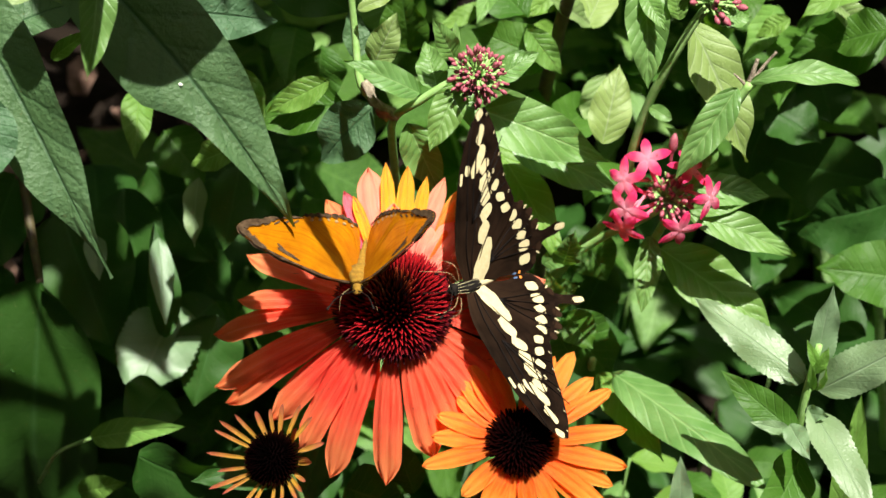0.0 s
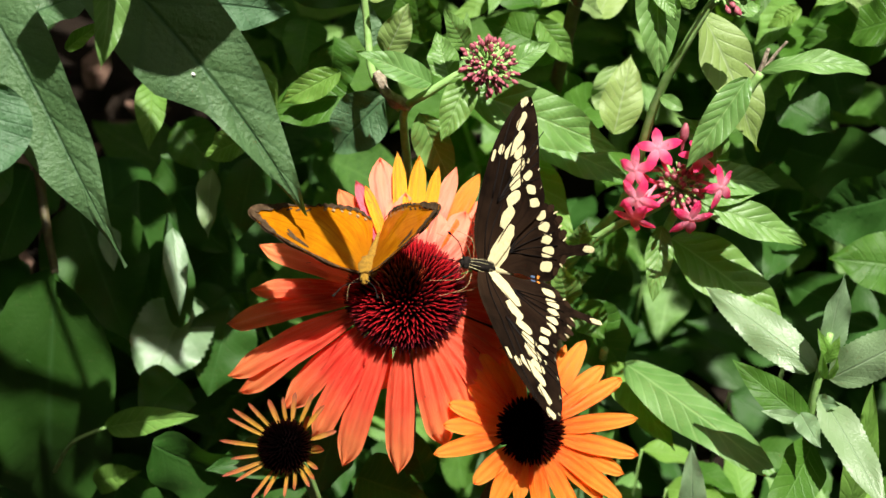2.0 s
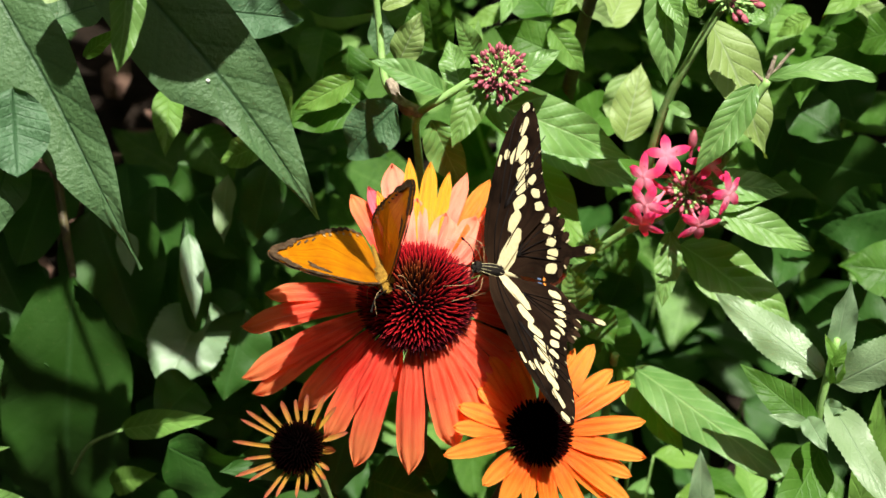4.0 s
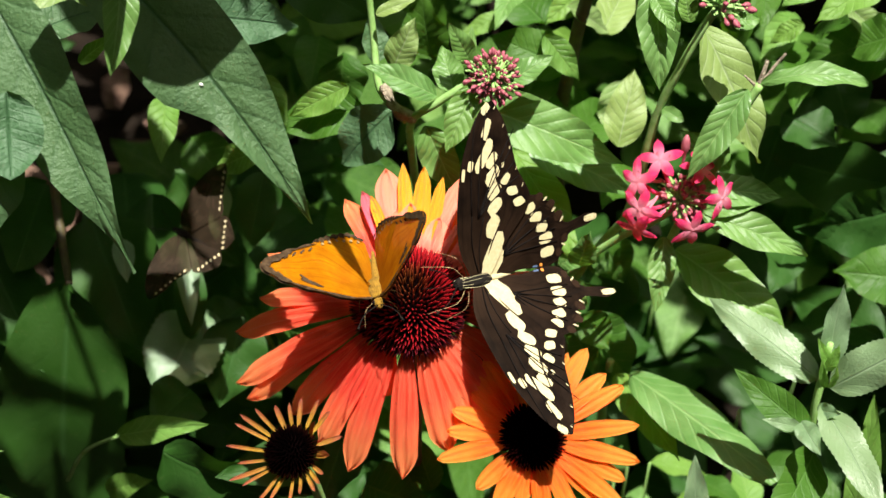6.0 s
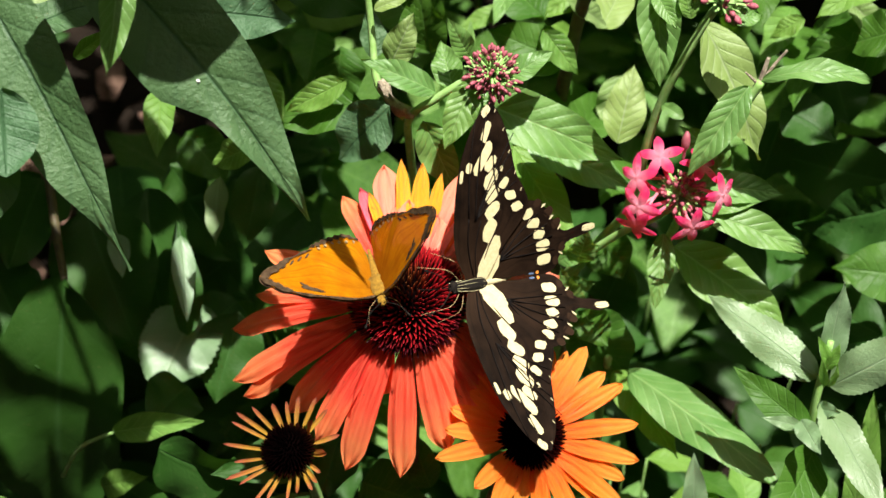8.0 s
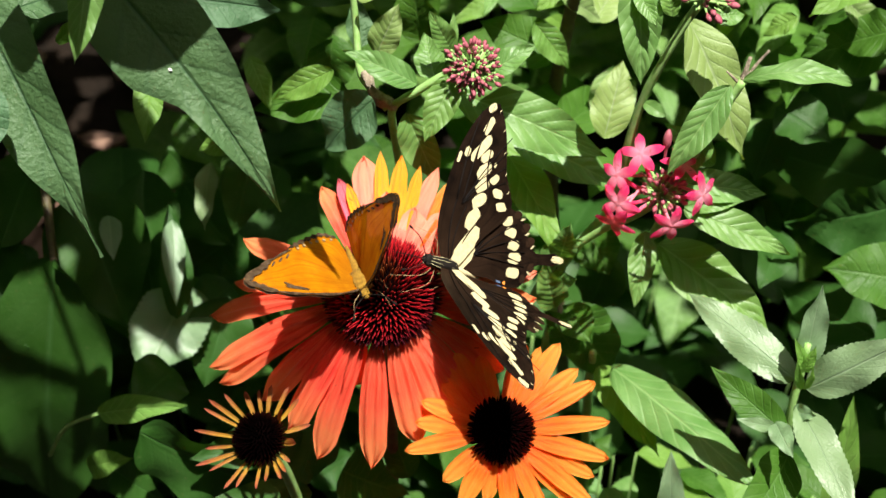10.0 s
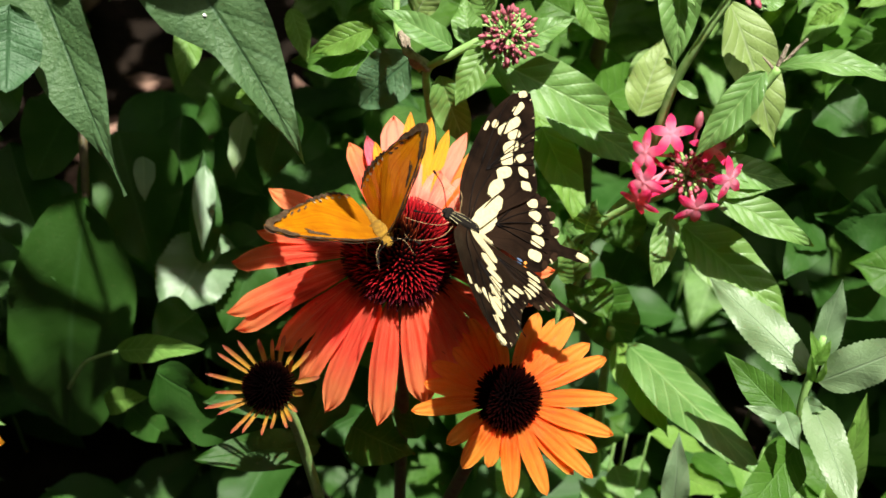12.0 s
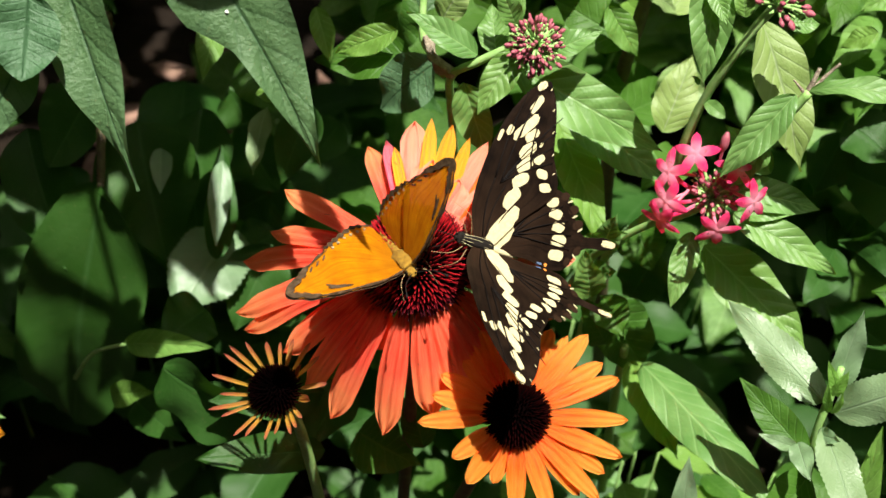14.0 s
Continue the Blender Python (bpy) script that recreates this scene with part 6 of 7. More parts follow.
HIND = ([(0.2, -0.1), (1.3, -1.1), (2.5, -1.85), (2.66, -2.3), (2.38, -2.85), (1.95, -3.15), (1.48, -3.62), (1.54, -4.1), (1.68, -4.6), (1.55, -4.95)], [(0.05, -0.5), (0.0, -1.2), (0.05, -1.9), (-0.05, -2.7), (0.1, -3.3), (0.5, -3.5), (0.95, -3.75), (1.12, -4.05), (1.22, -4.55), (1.40, -4.95)])
sw_wings = wings(swallowtail, FORE, HIND, M_BLACKWING, "black forewing crossed by a cream spot band", "black tailed hindwing with cream spots")
for side in (1, -1):
    f, h = sw_wings[side]
    for x, y, rx, ry, turn in ((5.84, -0.42, 0.24, 0.15, 137), (5.17, -0.39, 0.41, 0.16, 156), (4.30, -0.25, 0.71, 0.20, 147), (4.09, -0.53, 0.34, 0.18, 138), (3.56, -0.53, 0.42, 0.23, 140), (3.03, -0.57, 0.36, 0.24, 134), (2.5, -0.58, 0.38, 0.24, 132), (1.82, -0.49, 0.44, 0.29, 152)):
        spot(f, x, y, rx, ry, turn, side, M_CREAM, square=3.0, lean=0.2, scale_by=(0.9, 0.82))
    for x, y, rx, ry, turn in ((4.0, 0.32, 0.20, 0.13, 170), (3.72, 0.62, 0.24, 0.08, 171), (3.9, -0.96, 0.11, 0.06, 166), (3.40, -1.05, 0.24, 0.17, 148), (2.96, -1.31, 0.24, 0.19, 95), (2.55, -1.57, 0.24, 0.19, 110)):
        spot(f, x, y, rx, ry, turn, side, M_CREAM, square=2.8, lean=-0.2, scale_by=(0.9, 0.85))
    for x, y, turn in ((5.84, -0.78, 60), (5.2, -1.08, 65), (4.45, -1.28, 68), (3.72, -1.5, 65), (3.12, -1.74, 60)):
        spot(f, x, y, 0.07, 0.016, turn + 90, side, M_CREAM, name="edge_fleck", k=8)
    for k, (x, y) in enumerate(((4.9, 0.2), (4.3, -0.85), (3.75, -0.78), (3.2, -0.8), (2.7, -0.95))):
        vein(f, (2.2, 0.1), (x + 0.75, y - 0.62), side)
    vein(f, (0.3, 0.1), (2.3, 0.35), side)
    vein(f, (2.3, 0.35), (5.6, 0.0), side)
    vein(f, (0.3, 0.0), (2.2, -0.12), side)
    spot(f, 0.85, -0.5, 0.78, 0.28, 152, side, M_CREAM, label="broad cream root of the spot band", square=3.2, lean=0.55)
    spot(h, 0.5, -0.66, 0.52, 0.27, 148, side, M_CREAM, 0.13, label="broad cream patch at the wing base", square=3.0, lean=0.4)
    for x, y, rx, ry, turn in ((2.2, -2.1, 0.26, 0.19, 112), (1.84, -2.36, 0.28, 0.22, 97), (1.47, -2.62, 0.26, 0.22, 92), (1.03, -2.78, 0.31, 0.25, 95), (0.52, -2.86, 0.32, 0.22, 95), (1.49, -4.72, 0.32, 0.14, 95)):
        spot(h, x, y, rx, ry, turn, side, M_CREAM, 0.13, square=2.8, lean=0.1, scale_by=(0.9, 0.88))
    for x, y, r, turn in ((2.55, -2.52, 0.14, 120), (2.2, -2.98, 0.17, 125), (1.76, -3.32, 0.17, 130), (0.9, -3.62, 0.14, 170), (0.42, -3.36, 0.13, 10)):
        spot(h, x, y, r * 1.25, r, turn, side, M_BLACKWING, 0.13, name="scallop", square=2.0, flat=0.012)
    for x, y, turn in ((2.44, -2.76, 35), (2.0, -3.1, 40), (1.62, -3.46, 50), (0.68, -3.56, 150)):
        spot(h, x, y, 0.11, 0.03, turn + 90, side, M_CREAM, 0.13, name="edge_crescent", k=10)
    for x, y in ((2.35, -1.95), (2.05, -2.35), (1.66, -2.7), (1.25, -2.95), (0.78, -3.05)):
        vein(h, (0.7, -1.0), (x * 1.08, y * 1.08), side, 0.13)
    spot(h, 0.06, -2.35, 0.04, 0.11, 0, side, M_BLUE, 0.13, label="small blue crescent")
    spot(h, 0.08, -2.6, 0.06, 0.06, 0, side, M_RUST, 0.13, label="small rust eyespot")
insect_body(swallowtail, 0.75, 1.6, 0.20, M_BLACKFUR, M_BLACKFUR, M_CREAM, belly=M_CREAM)
for s in (-1, 1):
    cheek = tube_mesh("cheek", [Vector(p) * CM for p in ((s * 0.1, 0.98, -0.1), (s * 0.16, 0.75, -0.14), (s * 0.16, 0.45, -0.12))], 0.05 * CM, 0.03 * CM, 7, 8)
    part("cheek", cheek, M_CREAM, swallowtail, label="cream fur below the head").matrix_basis = Matrix()
for s in (-1, 1):
    leg(swallowtail, [(s * 0.15, 0.55, -0.1), (s * 0.6, 1.1, 0.1), (s * 0.75, 1.7, -0.35), (s * 0.8, 2.0, -0.4)], M_LEG)
    leg(swallowtail, [(s * 0.15, 0.4, -0.15), (s * 0.8, 0.7, 0.0), (s * 1.1, 1.0, -0.6), (s * 1.2, 1.25, -0.7)], M_LEG)
    leg(swallowtail, [(s * 0.12, 0.1, -0.15), (s * 0.7, 0.1, -0.15), (s * 0.9, 0.2, -0.9), (s * 0.95, 0.4, -1.0)], M_LEG)
tongue = tube_mesh("proboscis", [Vector(p) * CM for p in ((0, 1.0, -0.08), (0, 1.5, -0.2), (0.05, 1.9, -0.7))], 0.02 * CM, 0.012 * CM, 5, 10)
part("proboscis", tongue, M_BLACKFUR, swallowtail).matrix_basis = Matrix()

# orange long-winged butterfly
julia = thing("orange_butterfly", (-0.022, 0.296, 0.481), "orange long-winged butterfly with dark wing edges on the coneflower", "butterfly")
J_FORE = ([(0.05, 0.4), (1.2, 0.98), (2.65, 1.28), (3.7, 1.36), (4.35, 1.25)], [(0.1, 0.0), (1.2, -0.5), (2.4, -0.85), (3.3, -0.25), (3.9, 0.2), (4.68, 0.9)])
J_HIND = ([(0.1, 0.1), (1.2, -0.4), (2.3, -0.75), (2.5, -0.95)], [(0.02, -0.4), (0.08, -1.4), (0.3, -2.05), (0.9, -2.05), (1.5, -1.72), (2.1, -1.3), (2.42, -1.05)])
ju_wings = wings(julia, J_FORE, J_HIND, M_JULIA, "orange forewing with a dark tip", "orange hindwing with a dark scalloped edge", scallop=0.05)
for side in (1, -1):
    f, h = ju_wings[side]
    rim(f, [(0.3, 0.55), (1.2, 0.98), (2.65, 1.28), (3.7, 1.36), (4.3, 1.25), (4.68, 0.95), (3.9, 0.2), (3.3, -0.25), (2.5, -0.8)], 0.065, side, M_JULIA_EDGE, label="dark brown wing border", ragged=0.12, centre=(2.2, 0.3))
    rim(f, [(3.6, 1.33), (4.3, 1.22), (4.62, 0.95), (3.95, 0.26), (3.5, -0.08)], 0.17, side, M_JULIA_EDGE, -0.012, name="tip_patch", label="dark wing tip", ragged=0.18, centre=(2.6, 0.45))
    spot(f, 2.80, 1.00, 0.44, 0.075, 0, side, M_JULIA_EDGE, name="bar", label="black patch at the front edge of the forewing", square=2.0)
    spot(f, 3.02, 0.93, 0.26, 0.05, -20, side, M_JULIA_EDGE, name="bar", label="black streak across the forewing", square=2.0)
    for k in range(4):
        spot(f, 3.75 - 0.33 * k, 0.28 - 0.24 * k, 0.17, 0.035, 55, side, M_JULIA_EDGE, name="streak", k=8, square=2.0)
    for k in range(6):
        spot(h, 0.55 + 0.32 * k, -1.9 + 0.155 * k * (0.6 + 0.1 * k), 0.06, 0.05, 0, side, M_LEG, 0.10, name="edge_dot", k=8)
    rim(h, [(0.3, -2.08), (0.9, -2.08), (1.5, -1.75), (2.1, -1.33), (2.5, -1.0)], 0.12, side, M_JULIA_EDGE, 0.13, label="dark scalloped border", centre=(1.0, -0.5))
insect_body(julia, 0.5, 1.9, 0.29, M_JULIA_BODY, M_JULIA_BODY)
for s in (-1, 1):
    leg(julia, [(s * 0.12, 0.4, -0.1), (s * 0.5, 0.8, -0.1), (s * 0.65, 1.05, -0.7)], M_LEG)
    leg(julia, [(s * 0.12, 0.1, -0.1), (s * 0.6, 0.15, -0.15), (s * 0.8, 0.2, -0.8)], M_LEG)

# smoky black swallowtail that flies past
visitor = thing("dark_butterfly", (0.1, 0.6, 0.7), "smoky black butterfly with pale edge spots flying past", "butterfly")
V = 0.56
vi_wings = wings(visitor, FORE, ([(0.2, -0.1), (1.3, -1.1), (2.42, -2.0), (2.5, -2.5), (2.1, -3.0), (1.6, -3.4), (1.3, -3.6)], [(0.05, -0.5), (0.0, -1.2), (0.0, -2.0), (-0.05, -2.7), (0.2, -3.2), (0.7, -3.5), (1.2, -3.6)]), M_SMOKE, "smoky brown-black forewing", "smoky black hindwing with pale spots", V)
for side in (1, -1):
    f, h = vi_wings[side]
    for k in range(7):
        t = k / 6
        spot(f, 5.45 - 2.6 * t, -0.85 - 0.85 * t, 0.11, 0.08, 30, side, M_CREAM, scale=V, k=8)
    for k in range(6):
        t = k / 5
        spot(h, 2.2 - 1.9 * t, -2.45 - 0.6 * t, 0.12, 0.09, -30, side, M_CREAM, 0.13, scale=V, k=8)
insect_body(visitor, 0.75, 2.2, 0.27, M_BLACKFUR, M_BLACKFUR, M_CREAM, V)


def motions():
    walk(swallowtail, [
        (0, pose(0.0150, 0.3055, 0.4645, 38.4, -46.2, 99.9)),
        (0.5, pose(0.0135, 0.3037, 0.4694, 42.8, -39.0, 88.8)),
        (1, pose(0.0155, 0.3033, 0.4713, 49.8, -39.9, 89.7)),
        (1.5, pose(0.0159, 0.3039, 0.4702, 47.9, -37.7, 87.4)),
        (2, pose(0.0154, 0.3015, 0.4732, 45.9, -33.9, 81.4)),
        (2.5, pose(0.0161, 0.3006, 0.4742, 48.7, -30.4, 78.3)),
        (3, pose(0.0161, 0.3018, 0.4734, 49.5, -30.2, 79.7)),
        (3.2, pose(0.0164, 0.3024, 0.4731, 50.8, -29.5, 79.9)),
        (5.5, pose(0.0131, 0.2988, 0.4737, 28.0, -44.9, 101.9)),
        (6, pose(0.0130, 0.2981, 0.4743, 22.6, -45.4, 103.3)),
        (6.5, pose(0.0129, 0.2953, 0.4744, 24.1, -47.9, 106.6)),
        (7, pose(0.0126, 0.2923, 0.4758, 21.3, -49.5, 110.3)),
        (7.5, pose(0.0127, 0.2939, 0.4737, 21.4, -49.7, 106.1)),
        (8, pose(0.0117, 0.2961, 0.4734, 26.0, -45.7, 98.4)),
        (10.3, pose(0.0115, 0.3015, 0.4738, 46.9, -27.3, 79.1)),
        (10.5, pose(0.0117, 0.2963, 0.4803, 47.7, -26.5, 77.7)),
        (11, pose(0.0119, 0.2964, 0.4800, 42.2, -26.3, 75.8)),
        (11.5, pose(0.0129, 0.2985, 0.4782, 44.4, -25.9, 73.9)),
        (12, pose(0.0124, 0.2925, 0.4863, 42.6, -22.0, 70.8)),
        (12.5, pose(0.0130, 0.2973, 0.4803, 45.1, -21.8, 68.8)),
        (13, pose(0.0116, 0.2968, 0.4814, 43.1, -23.1, 69.3)),
        (13.5, pose(0.0111, 0.2975, 0.4786, 40.3, -29.0, 74.5)),
        (14, pose(0.0110, 0.3022, 0.4715, 35.3, -33.9, 81.4)),
    ])
    for w in sw_wings[1]:
        walk(w, [
            (0, pose(0, 0, 0, 0, -8.1, 0)),
            (0.5, pose(0, 0, 0, 0, -12.6, 0)),
            (1, pose(0, 0, 0, 0, -12.2, 0)),
            (1.5, pose(0, 0, 0, 0, -4.0, 0)),
            (2, pose(0, 0, 0, 0, -4.5, 0)),
            (2.5, pose(0, 0, 0, 0, -4.9, 0)),
            (3, pose(0, 0, 0, 0, -0.2, 0)),
            (3.2, pose(0, 0, 0, 0, -1.3, 0)),
            (5.5, pose(0, 0, 0, 0, -7.5, 0)),
            (6, pose(0, 0, 0, 0, -12.4, 0)),
            (6.5, pose(0, 0, 0, 0, -17.2, 0)),
            (7, pose(0, 0, 0, 0, -10.3, 0)),
            (7.5, pose(0, 0, 0, 0, -12.5, 0)),
            (8, pose(0, 0, 0, 0, -9.2, 0)),
            (10.3, pose(0, 0, 0, 0, -1.0, 0)),
            (10.5, pose(0, 0, 0, 0, 3.8, 0)),
            (11, pose(0, 0, 0, 0, 5.5, 0)),
            (11.5, pose(0, 0, 0, 0, 10.3, 0)),
            (12, pose(0, 0, 0, 0, 14.9, 0)),
            (12.5, pose(0, 0, 0, 0, 10.1, 0)),
            (13, pose(0, 0, 0, 0, 7.4, 0)),
            (13.5, pose(0, 0, 0, 0, 3.9, 0)),
            (14, pose(0, 0, 0, 0, -1.3, 0)),
        ])
    for w in sw_wings[-1]:
        walk(w, [
            (0, pose(0, 0, 0, 0, 28.8, 0)),
            (0.5, pose(0, 0, 0, 0, 37.7, 0)),
            (1, pose(0, 0, 0, 0, 39.5, 0)),
            (1.5, pose(0, 0, 0, 0, 35.8, 0)),
            (2, pose(0, 0, 0, 0, 36.2, 0)),
            (2.5, pose(0, 0, 0, 0, 40.6, 0)),
            (3, pose(0, 0, 0, 0, 39.2, 0)),
            (3.2, pose(0, 0, 0, 0, 37.6, 0)),
            (5.5, pose(0, 0, 0, 0, 30.4, 0)),
            (6, pose(0, 0, 0, 0, 28.8, 0)),
            (6.5, pose(0, 0, 0, 0, 24.2, 0)),
            (7, pose(0, 0, 0, 0, 14.0, 0)),
            (7.5, pose(0, 0, 0, 0, 13.8, 0)),
            (8, pose(0, 0, 0, 0, 24.4, 0)),
            (10.3, pose(0, 0, 0, 0, 50.3, 0)),
            (10.5, pose(0, 0, 0, 0, 51.8, 0)),
            (11, pose(0, 0, 0, 0, 51.2, 0)),
            (11.5, pose(0, 0, 0, 0, 46.5, 0)),
            (12, pose(0, 0, 0, 0, 48.7, 0)),
            (12.5, pose(0, 0, 0, 0, 49.8, 0)),
            (13, pose(0, 0, 0, 0, 49.0, 0)),
            (13.5, pose(0, 0, 0, 0, 44.6, 0)),
            (14, pose(0, 0, 0, 0, 46.5, 0)),
        ])
    walk(julia, [
        (0, pose(-0.0225, 0.2961, 0.4809, 1.6, 5.2, 176.3)),
        (0.5, pose(-0.0236, 0.2988, 0.4792, 1.7, 3.5, 172.4)),
        (1, pose(-0.0239, 0.2993, 0.4792, 1.8, 3.0, 169.6)),
        (1.5, pose(-0.0243, 0.2990, 0.4775, 3.5, 3.6, 173.2)),
        (2, pose(-0.0238, 0.3001, 0.4752, 3.6, 5.7, 172.4)),
        (2.5, pose(-0.0231, 0.2931, 0.4829, 6.9, 8.6, -169.7)),
        (3, pose(-0.0222, 0.2946, 0.4802, 4.7, 9.8, -164.3)),
        (3.2, pose(-0.0223, 0.2931, 0.4818, 6.3, 10.2, -163.0)),
        (5.5, pose(-0.0211, 0.2909, 0.4811, 2.7, 8.9, -165.0)),
        (6, pose(-0.0218, 0.2905, 0.4784, -1.2, 8.4, -171.4)),
        (6.5, pose(-0.0220, 0.2878, 0.4815, -3.7, 7.8, -172.4)),
        (7, pose(-0.0216, 0.2921, 0.4770, -2.8, 8.3, -172.9)),
        (7.5, pose(-0.0210, 0.2905, 0.4778, -0.7, 8.3, -167.5)),
        (8, pose(-0.0209, 0.2918, 0.4771, -1.2, 8.1, -166.0)),
        (10.3, pose(-0.0174, 0.2934, 0.4738, 2.3, 9.0, -157.5)),
        (10.5, pose(-0.0191, 0.2939, 0.4732, 3.1, 9.2, -163.6)),
        (11, pose(-0.0200, 0.2894, 0.4761, -3.9, 8.5, -167.6)),
        (11.5, pose(-0.0202, 0.2874, 0.4773, 0.3, 6.8, -172.5)),
        (12, pose(-0.0164, 0.2891, 0.4832, 10.4, 9.8, -147.2)),
        (12.5, pose(-0.0169, 0.2872, 0.4804, 15.4, 10.4, -137.8)),
        (13, pose(-0.0175, 0.2856, 0.4833, 16.1, 10.5, -136.5)),
        (13.5, pose(-0.0165, 0.2880, 0.4790, 12.2, 10.1, -137.3)),
        (14, pose(-0.0134, 0.2882, 0.4738, 7.9, 9.8, -141.4)),
    ])
    for w in ju_wings[1]:
        walk(w, [
            (0, pose(0, 0, 0, 0, -44.3, 0)),
            (0.5, pose(0, 0, 0, 0, -46.9, 0)),
            (1, pose(0, 0, 0, 0, -46.8, 0)),
            (1.5, pose(0, 0, 0, 0, -50.6, 0)),
            (2, pose(0, 0, 0, 0, -44.5, 0)),
            (2.5, pose(0, 0, 0, 0, -47.0, 0)),
            (3, pose(0, 0, 0, 0, -36.1, 0)),
            (3.2, pose(0, 0, 0, 0, -47.5, 0)),
            (5.5, pose(0, 0, 0, 0, -44.7, 0)),
            (6, pose(0, 0, 0, 0, -45.9, 0)),
            (6.5, pose(0, 0, 0, 0, -43.3, 0)),
            (7, pose(0, 0, 0, 0, -43.1, 0)),
            (7.5, pose(0, 0, 0, 0, -43.3, 0)),
            (8, pose(0, 0, 0, 0, -40.9, 0)),
            (10.3, pose(0, 0, 0, 0, -39.8, 0)),
            (10.5, pose(0, 0, 0, 0, -41.2, 0)),
            (11, pose(0, 0, 0, 0, -48.2, 0)),
            (11.5, pose(0, 0, 0, 0, -49.1, 0)),
            (12, pose(0, 0, 0, 0, -39.6, 0)),
            (12.5, pose(0, 0, 0, 0, -33.5, 0)),
            (13, pose(0, 0, 0, 0, -31.2, 0)),
            (13.5, pose(0, 0, 0, 0, -26.4, 0)),
            (14, pose(0, 0, 0, 0, -25.9, 0)),
        ])
    for w in ju_wings[-1]:
        walk(w, [
            (0, pose(0, 0, 0, 0, 50.9, 0)),
            (0.5, pose(0, 0, 0, 0, 51.0, 0)),
            (1, pose(0, 0, 0, 0, 52.5, 0)),
            (1.5, pose(0, 0, 0, 0, 57.4, 0)),
            (2, pose(0, 0, 0, 0, 50.3, 0)),
            (2.5, pose(0, 0, 0, 0, 64.2, 0)),
            (3, pose(0, 0, 0, 0, 55.7, 0)),
            (3.2, pose(0, 0, 0, 0, 68.7, 0)),
            (5.5, pose(0, 0, 0, 0, 59.2, 0)),
            (6, pose(0, 0, 0, 0, 61.0, 0)),
            (6.5, pose(0, 0, 0, 0, 59.4, 0)),
            (7, pose(0, 0, 0, 0, 62.2, 0)),
            (7.5, pose(0, 0, 0, 0, 62.2, 0)),
            (8, pose(0, 0, 0, 0, 59.2, 0)),
            (10.3, pose(0, 0, 0, 0, 65.9, 0)),
            (10.5, pose(0, 0, 0, 0, 64.2, 0)),
            (11, pose(0, 0, 0, 0, 68.6, 0)),
            (11.5, pose(0, 0, 0, 0, 58.1, 0)),
            (12, pose(0, 0, 0, 0, 60.0, 0)),
            (12.5, pose(0, 0, 0, 0, 64.0, 0)),
            (13, pose(0, 0, 0, 0, 64.4, 0)),
            (13.5, pose(0, 0, 0, 0, 63.0, 0)),
            (14, pose(0, 0, 0, 0, 61.1, 0)),
        ])
    walk(visitor, [
        (0, pose(0.1005, 0.5612, 0.4925, -0.4, -26.8, 90.0)),
        (1.6, pose(0.0943, 0.5595, 0.4899, -0.0, -26.7, 90.0)),
        (2.1, pose(0.0551, 0.3982, 0.5573, -0.0, -26.7, 90.1)),
        (2.2, pose(0.0515, 0.3844, 0.5458, -0.0, -26.7, 90.1)),
        (2.3, pose(0.0469, 0.3750, 0.5382, -0.0, -26.7, 90.1)),
        (2.4, pose(0.0413, 0.3678, 0.5325, 3.8, -26.4, 81.5)),
        (2.5, pose(0.0363, 0.3669, 0.5326, 1.0, -26.6, 88.0)),
        (2.6, pose(0.0382, 0.3707, 0.5362, 9.5, -25.1, 68.7)),
        (2.7, pose(0.0397, 0.3881, 0.5441, 23.4, -13.3, 28.3)),
        (3, pose(0.0034, 0.5142, 0.5108, 4.9, -26.3, 79.5)),
        (4, pose(-0.2272, 0.5018, 0.5080, -9.3, -25.4, 112.0)),
        (4.7, pose(-0.2622, 0.4025, 0.4216, -25.6, 8.9, -160.9)),
        (5.2, pose(-0.1753, 0.3513, 0.3752, 9.2, 25.6, -68.1)),
        (5.3, pose(-0.1368, 0.3578, 0.3808, 17.5, 21.1, -47.4)),
        (5.4, pose(-0.1243, 0.3631, 0.3858, 25.5, 9.7, -18.1)),
        (5.5, pose(-0.1206, 0.3819, 0.4024, 26.1, -7.0, 15.0)),
        (5.6, pose(-0.1119, 0.3761, 0.4108, 26.9, 2.4, -5.0)),
        (5.7, pose(-0.1049, 0.3820, 0.4154, 26.6, -4.7, 10.0)),
        (5.8, pose(-0.0979, 0.3774, 0.4101, 25.1, -11.1, 23.8)),
        (5.9, pose(-0.1011, 0.3782, 0.4101, 22.9, -15.3, 33.4)),
        (6, pose(-0.1092, 0.3789, 0.4118, 12.7, -23.8, 62.0)),
        (6.1, pose(-0.0929, 0.3868, 0.4298, 22.1, -15.5, 35.0)),
        (6.2, pose(-0.0917, 0.3807, 0.4403, 25.7, -8.3, 18.0)),
        (6.3, pose(-0.0399, 0.3870, 0.4836, 20.7, -17.4, 40.0)),
        (6.4, pose(-0.0238, 0.3725, 0.5114, 26.7, -4.2, 9.0)),
        (6.5, pose(-0.0112, 0.3722, 0.5230, 26.9, -2.4, 5.0)),
        (6.6, pose(-0.0098, 0.3849, 0.5345, 26.9, -4.3, 9.8)),
        (6.7, pose(-0.0068, 0.4168, 0.5365, 27.1, -2.0, 5.2)),
        (7, pose(0.0028, 0.4934, 0.5386, 27.2, 0.3, 0.4)),
        (14, pose(-0.0326, 0.4880, 0.5159, 25.6, -1.5, 10.4)),
    ])
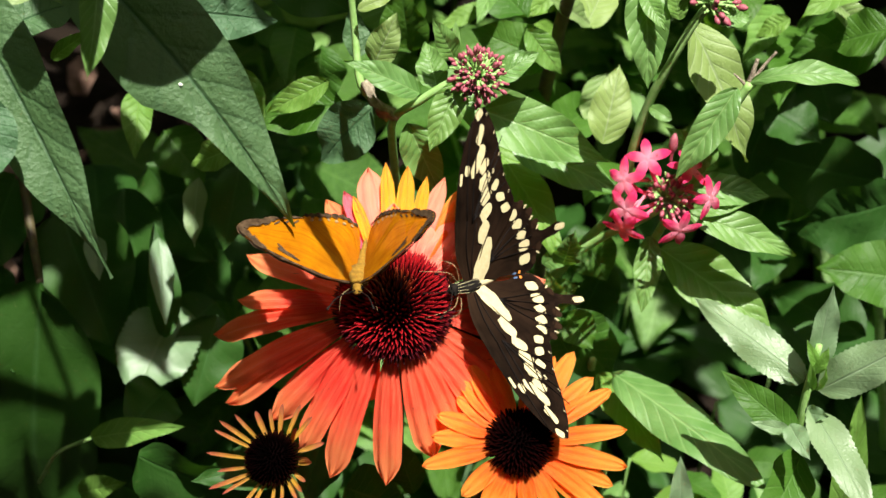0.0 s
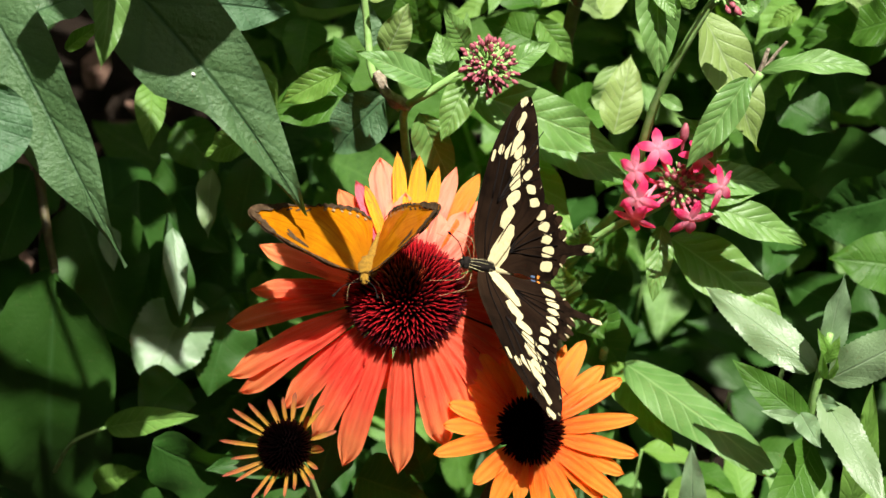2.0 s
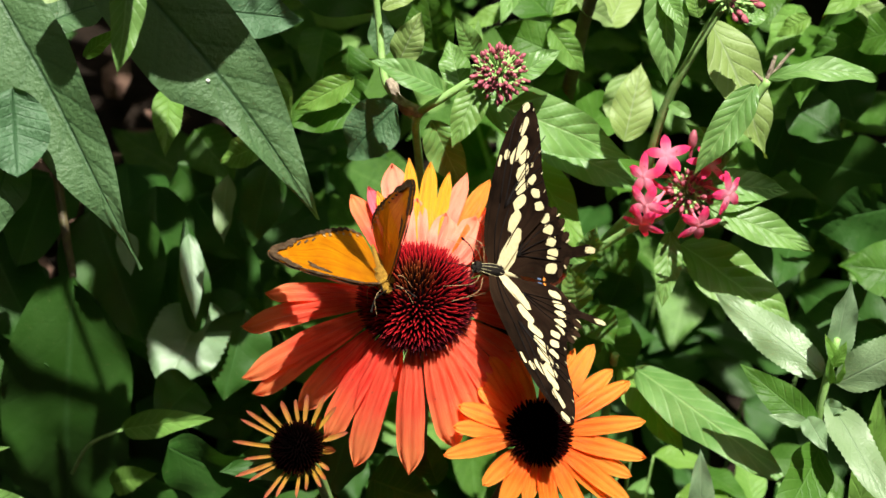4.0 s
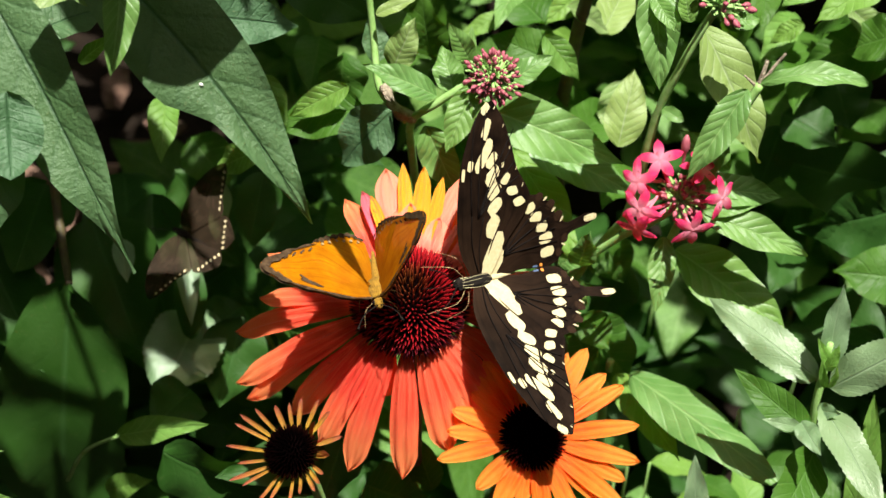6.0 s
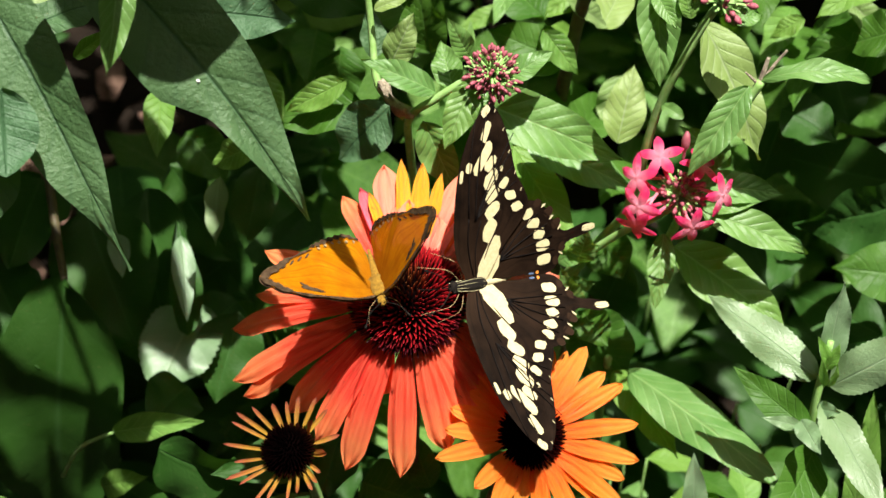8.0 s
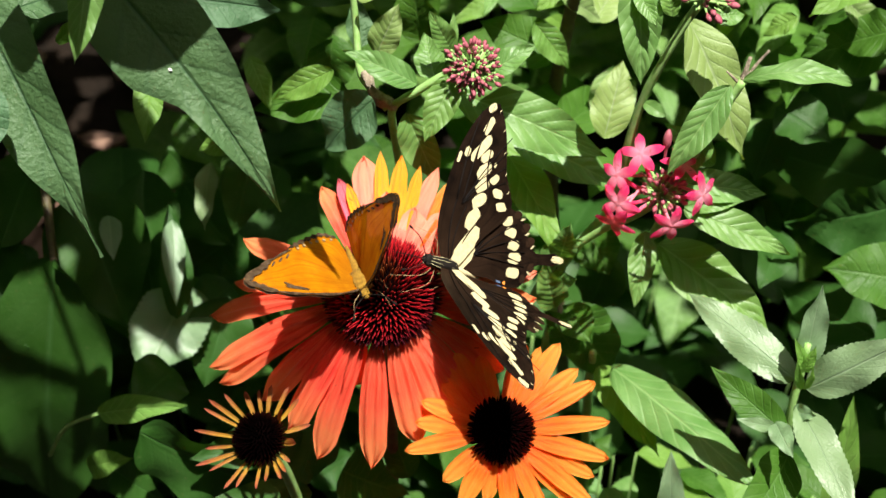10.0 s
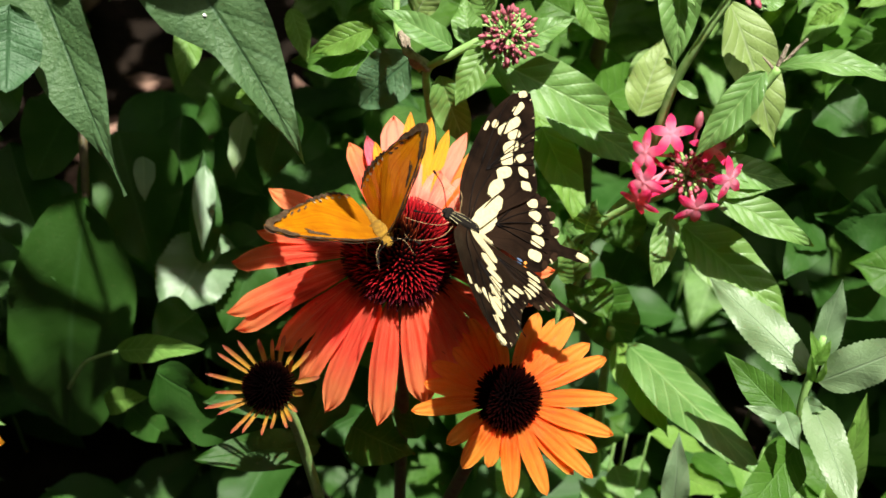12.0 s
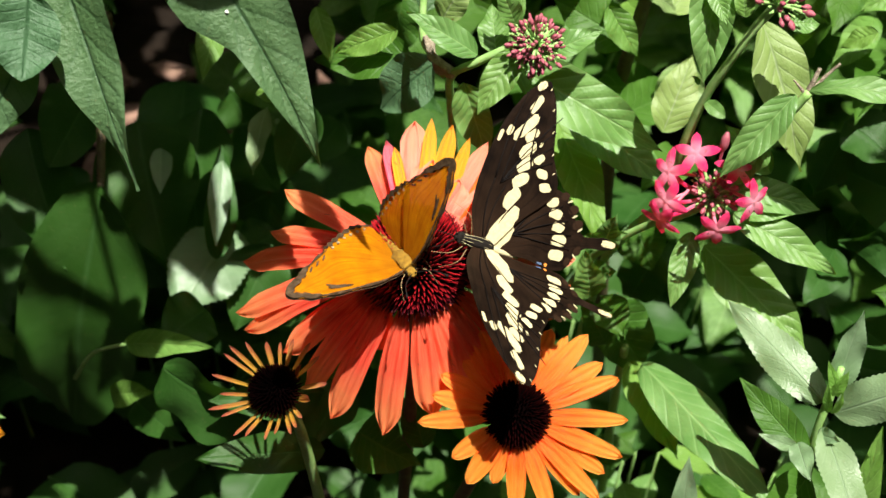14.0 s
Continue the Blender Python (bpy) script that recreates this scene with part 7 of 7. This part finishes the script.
    for w in vi_wings[1]:
        walk(w, [
            (0, pose(0, 0, 0, 0, -30.0, 0)),
            (1.6, pose(0, 0, 0, 0, -30.0, 0)),
            (2.1, pose(0, 0, 0, 0, -60.0, 0)),
            (2.2, pose(0, 0, 0, 0, -10.0, 0)),
            (2.3, pose(0, 0, 0, 0, -50.0, 0)),
            (2.4, pose(0, 0, 0, 0, -40.0, 0)),
            (2.5, pose(0, 0, 0, 0, -40.0, 0)),
            (2.6, pose(0, 0, 0, 0, -20.0, 0)),
            (2.7, pose(0, 0, 0, 0, -60.0, 0)),
            (3, pose(0, 0, 0, 0, -30.0, 0)),
            (4, pose(0, 0, 0, 0, -30.0, 0)),
            (4.7, pose(0, 0, 0, 0, -30.0, 0)),
            (5.2, pose(0, 0, 0, 0, -40.0, 0)),
            (5.3, pose(0, 0, 0, 0, -60.0, 0)),
            (5.4, pose(0, 0, 0, 0, -55.0, 0)),
            (5.5, pose(0, 0, 0, 0, -40.0, 0)),
            (5.6, pose(0, 0, 0, 0, 5.0, 0)),
            (5.7, pose(0, 0, 0, 0, -10.0, 0)),
            (5.8, pose(0, 0, 0, 0, -10.0, 0)),
            (5.9, pose(0, 0, 0, 0, -20.0, 0)),
            (6, pose(0, 0, 0, 0, -18.0, 0)),
            (6.1, pose(0, 0, 0, 0, -30.0, 0)),
            (6.2, pose(0, 0, 0, 0, -50.0, 0)),
            (6.3, pose(0, 0, 0, 0, -70.0, 0)),
            (6.4, pose(0, 0, 0, 0, -65.0, 0)),
            (6.5, pose(0, 0, 0, 0, -50.0, 0)),
            (6.6, pose(0, 0, 0, 0, -60.0, 0)),
            (6.7, pose(0, 0, 0, 0, -10.0, 0)),
            (7, pose(0, 0, 0, 0, -30.0, 0)),
            (14, pose(0, 0, 0, 0, -30.0, 0)),
        ])
    for w in vi_wings[-1]:
        walk(w, [
            (0, pose(0, 0, 0, 0, 30.0, 0)),
            (1.6, pose(0, 0, 0, 0, 30.0, 0)),
            (2.1, pose(0, 0, 0, 0, 60.0, 0)),
            (2.2, pose(0, 0, 0, 0, 10.0, 0)),
            (2.3, pose(0, 0, 0, 0, 40.0, 0)),
            (2.4, pose(0, 0, 0, 0, 10.0, 0)),
            (2.5, pose(0, 0, 0, 0, 4.0, 0)),
            (2.6, pose(0, 0, 0, 0, 10.0, 0)),
            (2.7, pose(0, 0, 0, 0, 60.0, 0)),
            (3, pose(0, 0, 0, 0, 30.0, 0)),
            (4, pose(0, 0, 0, 0, 30.0, 0)),
            (4.7, pose(0, 0, 0, 0, 30.0, 0)),
            (5.2, pose(0, 0, 0, 0, 40.0, 0)),
            (5.3, pose(0, 0, 0, 0, 60.0, 0)),
            (5.4, pose(0, 0, 0, 0, 10.0, 0)),
            (5.5, pose(0, 0, 0, 0, 5.0, 0)),
            (5.6, pose(0, 0, 0, 0, -5.0, 0)),
            (5.7, pose(0, 0, 0, 0, 45.0, 0)),
            (5.8, pose(0, 0, 0, 0, 50.0, 0)),
            (5.9, pose(0, 0, 0, 0, 25.0, 0)),
            (6, pose(0, 0, 0, 0, 18.0, 0)),
            (6.1, pose(0, 0, 0, 0, 5.0, 0)),
            (6.2, pose(0, 0, 0, 0, 10.0, 0)),
            (6.3, pose(0, 0, 0, 0, 40.0, 0)),
            (6.4, pose(0, 0, 0, 0, 10.0, 0)),
            (6.5, pose(0, 0, 0, 0, 4.0, 0)),
            (6.6, pose(0, 0, 0, 0, 60.0, 0)),
            (6.7, pose(0, 0, 0, 0, 10.0, 0)),
            (7, pose(0, 0, 0, 0, 30.0, 0)),
            (14, pose(0, 0, 0, 0, 30.0, 0)),
        ])


motions()
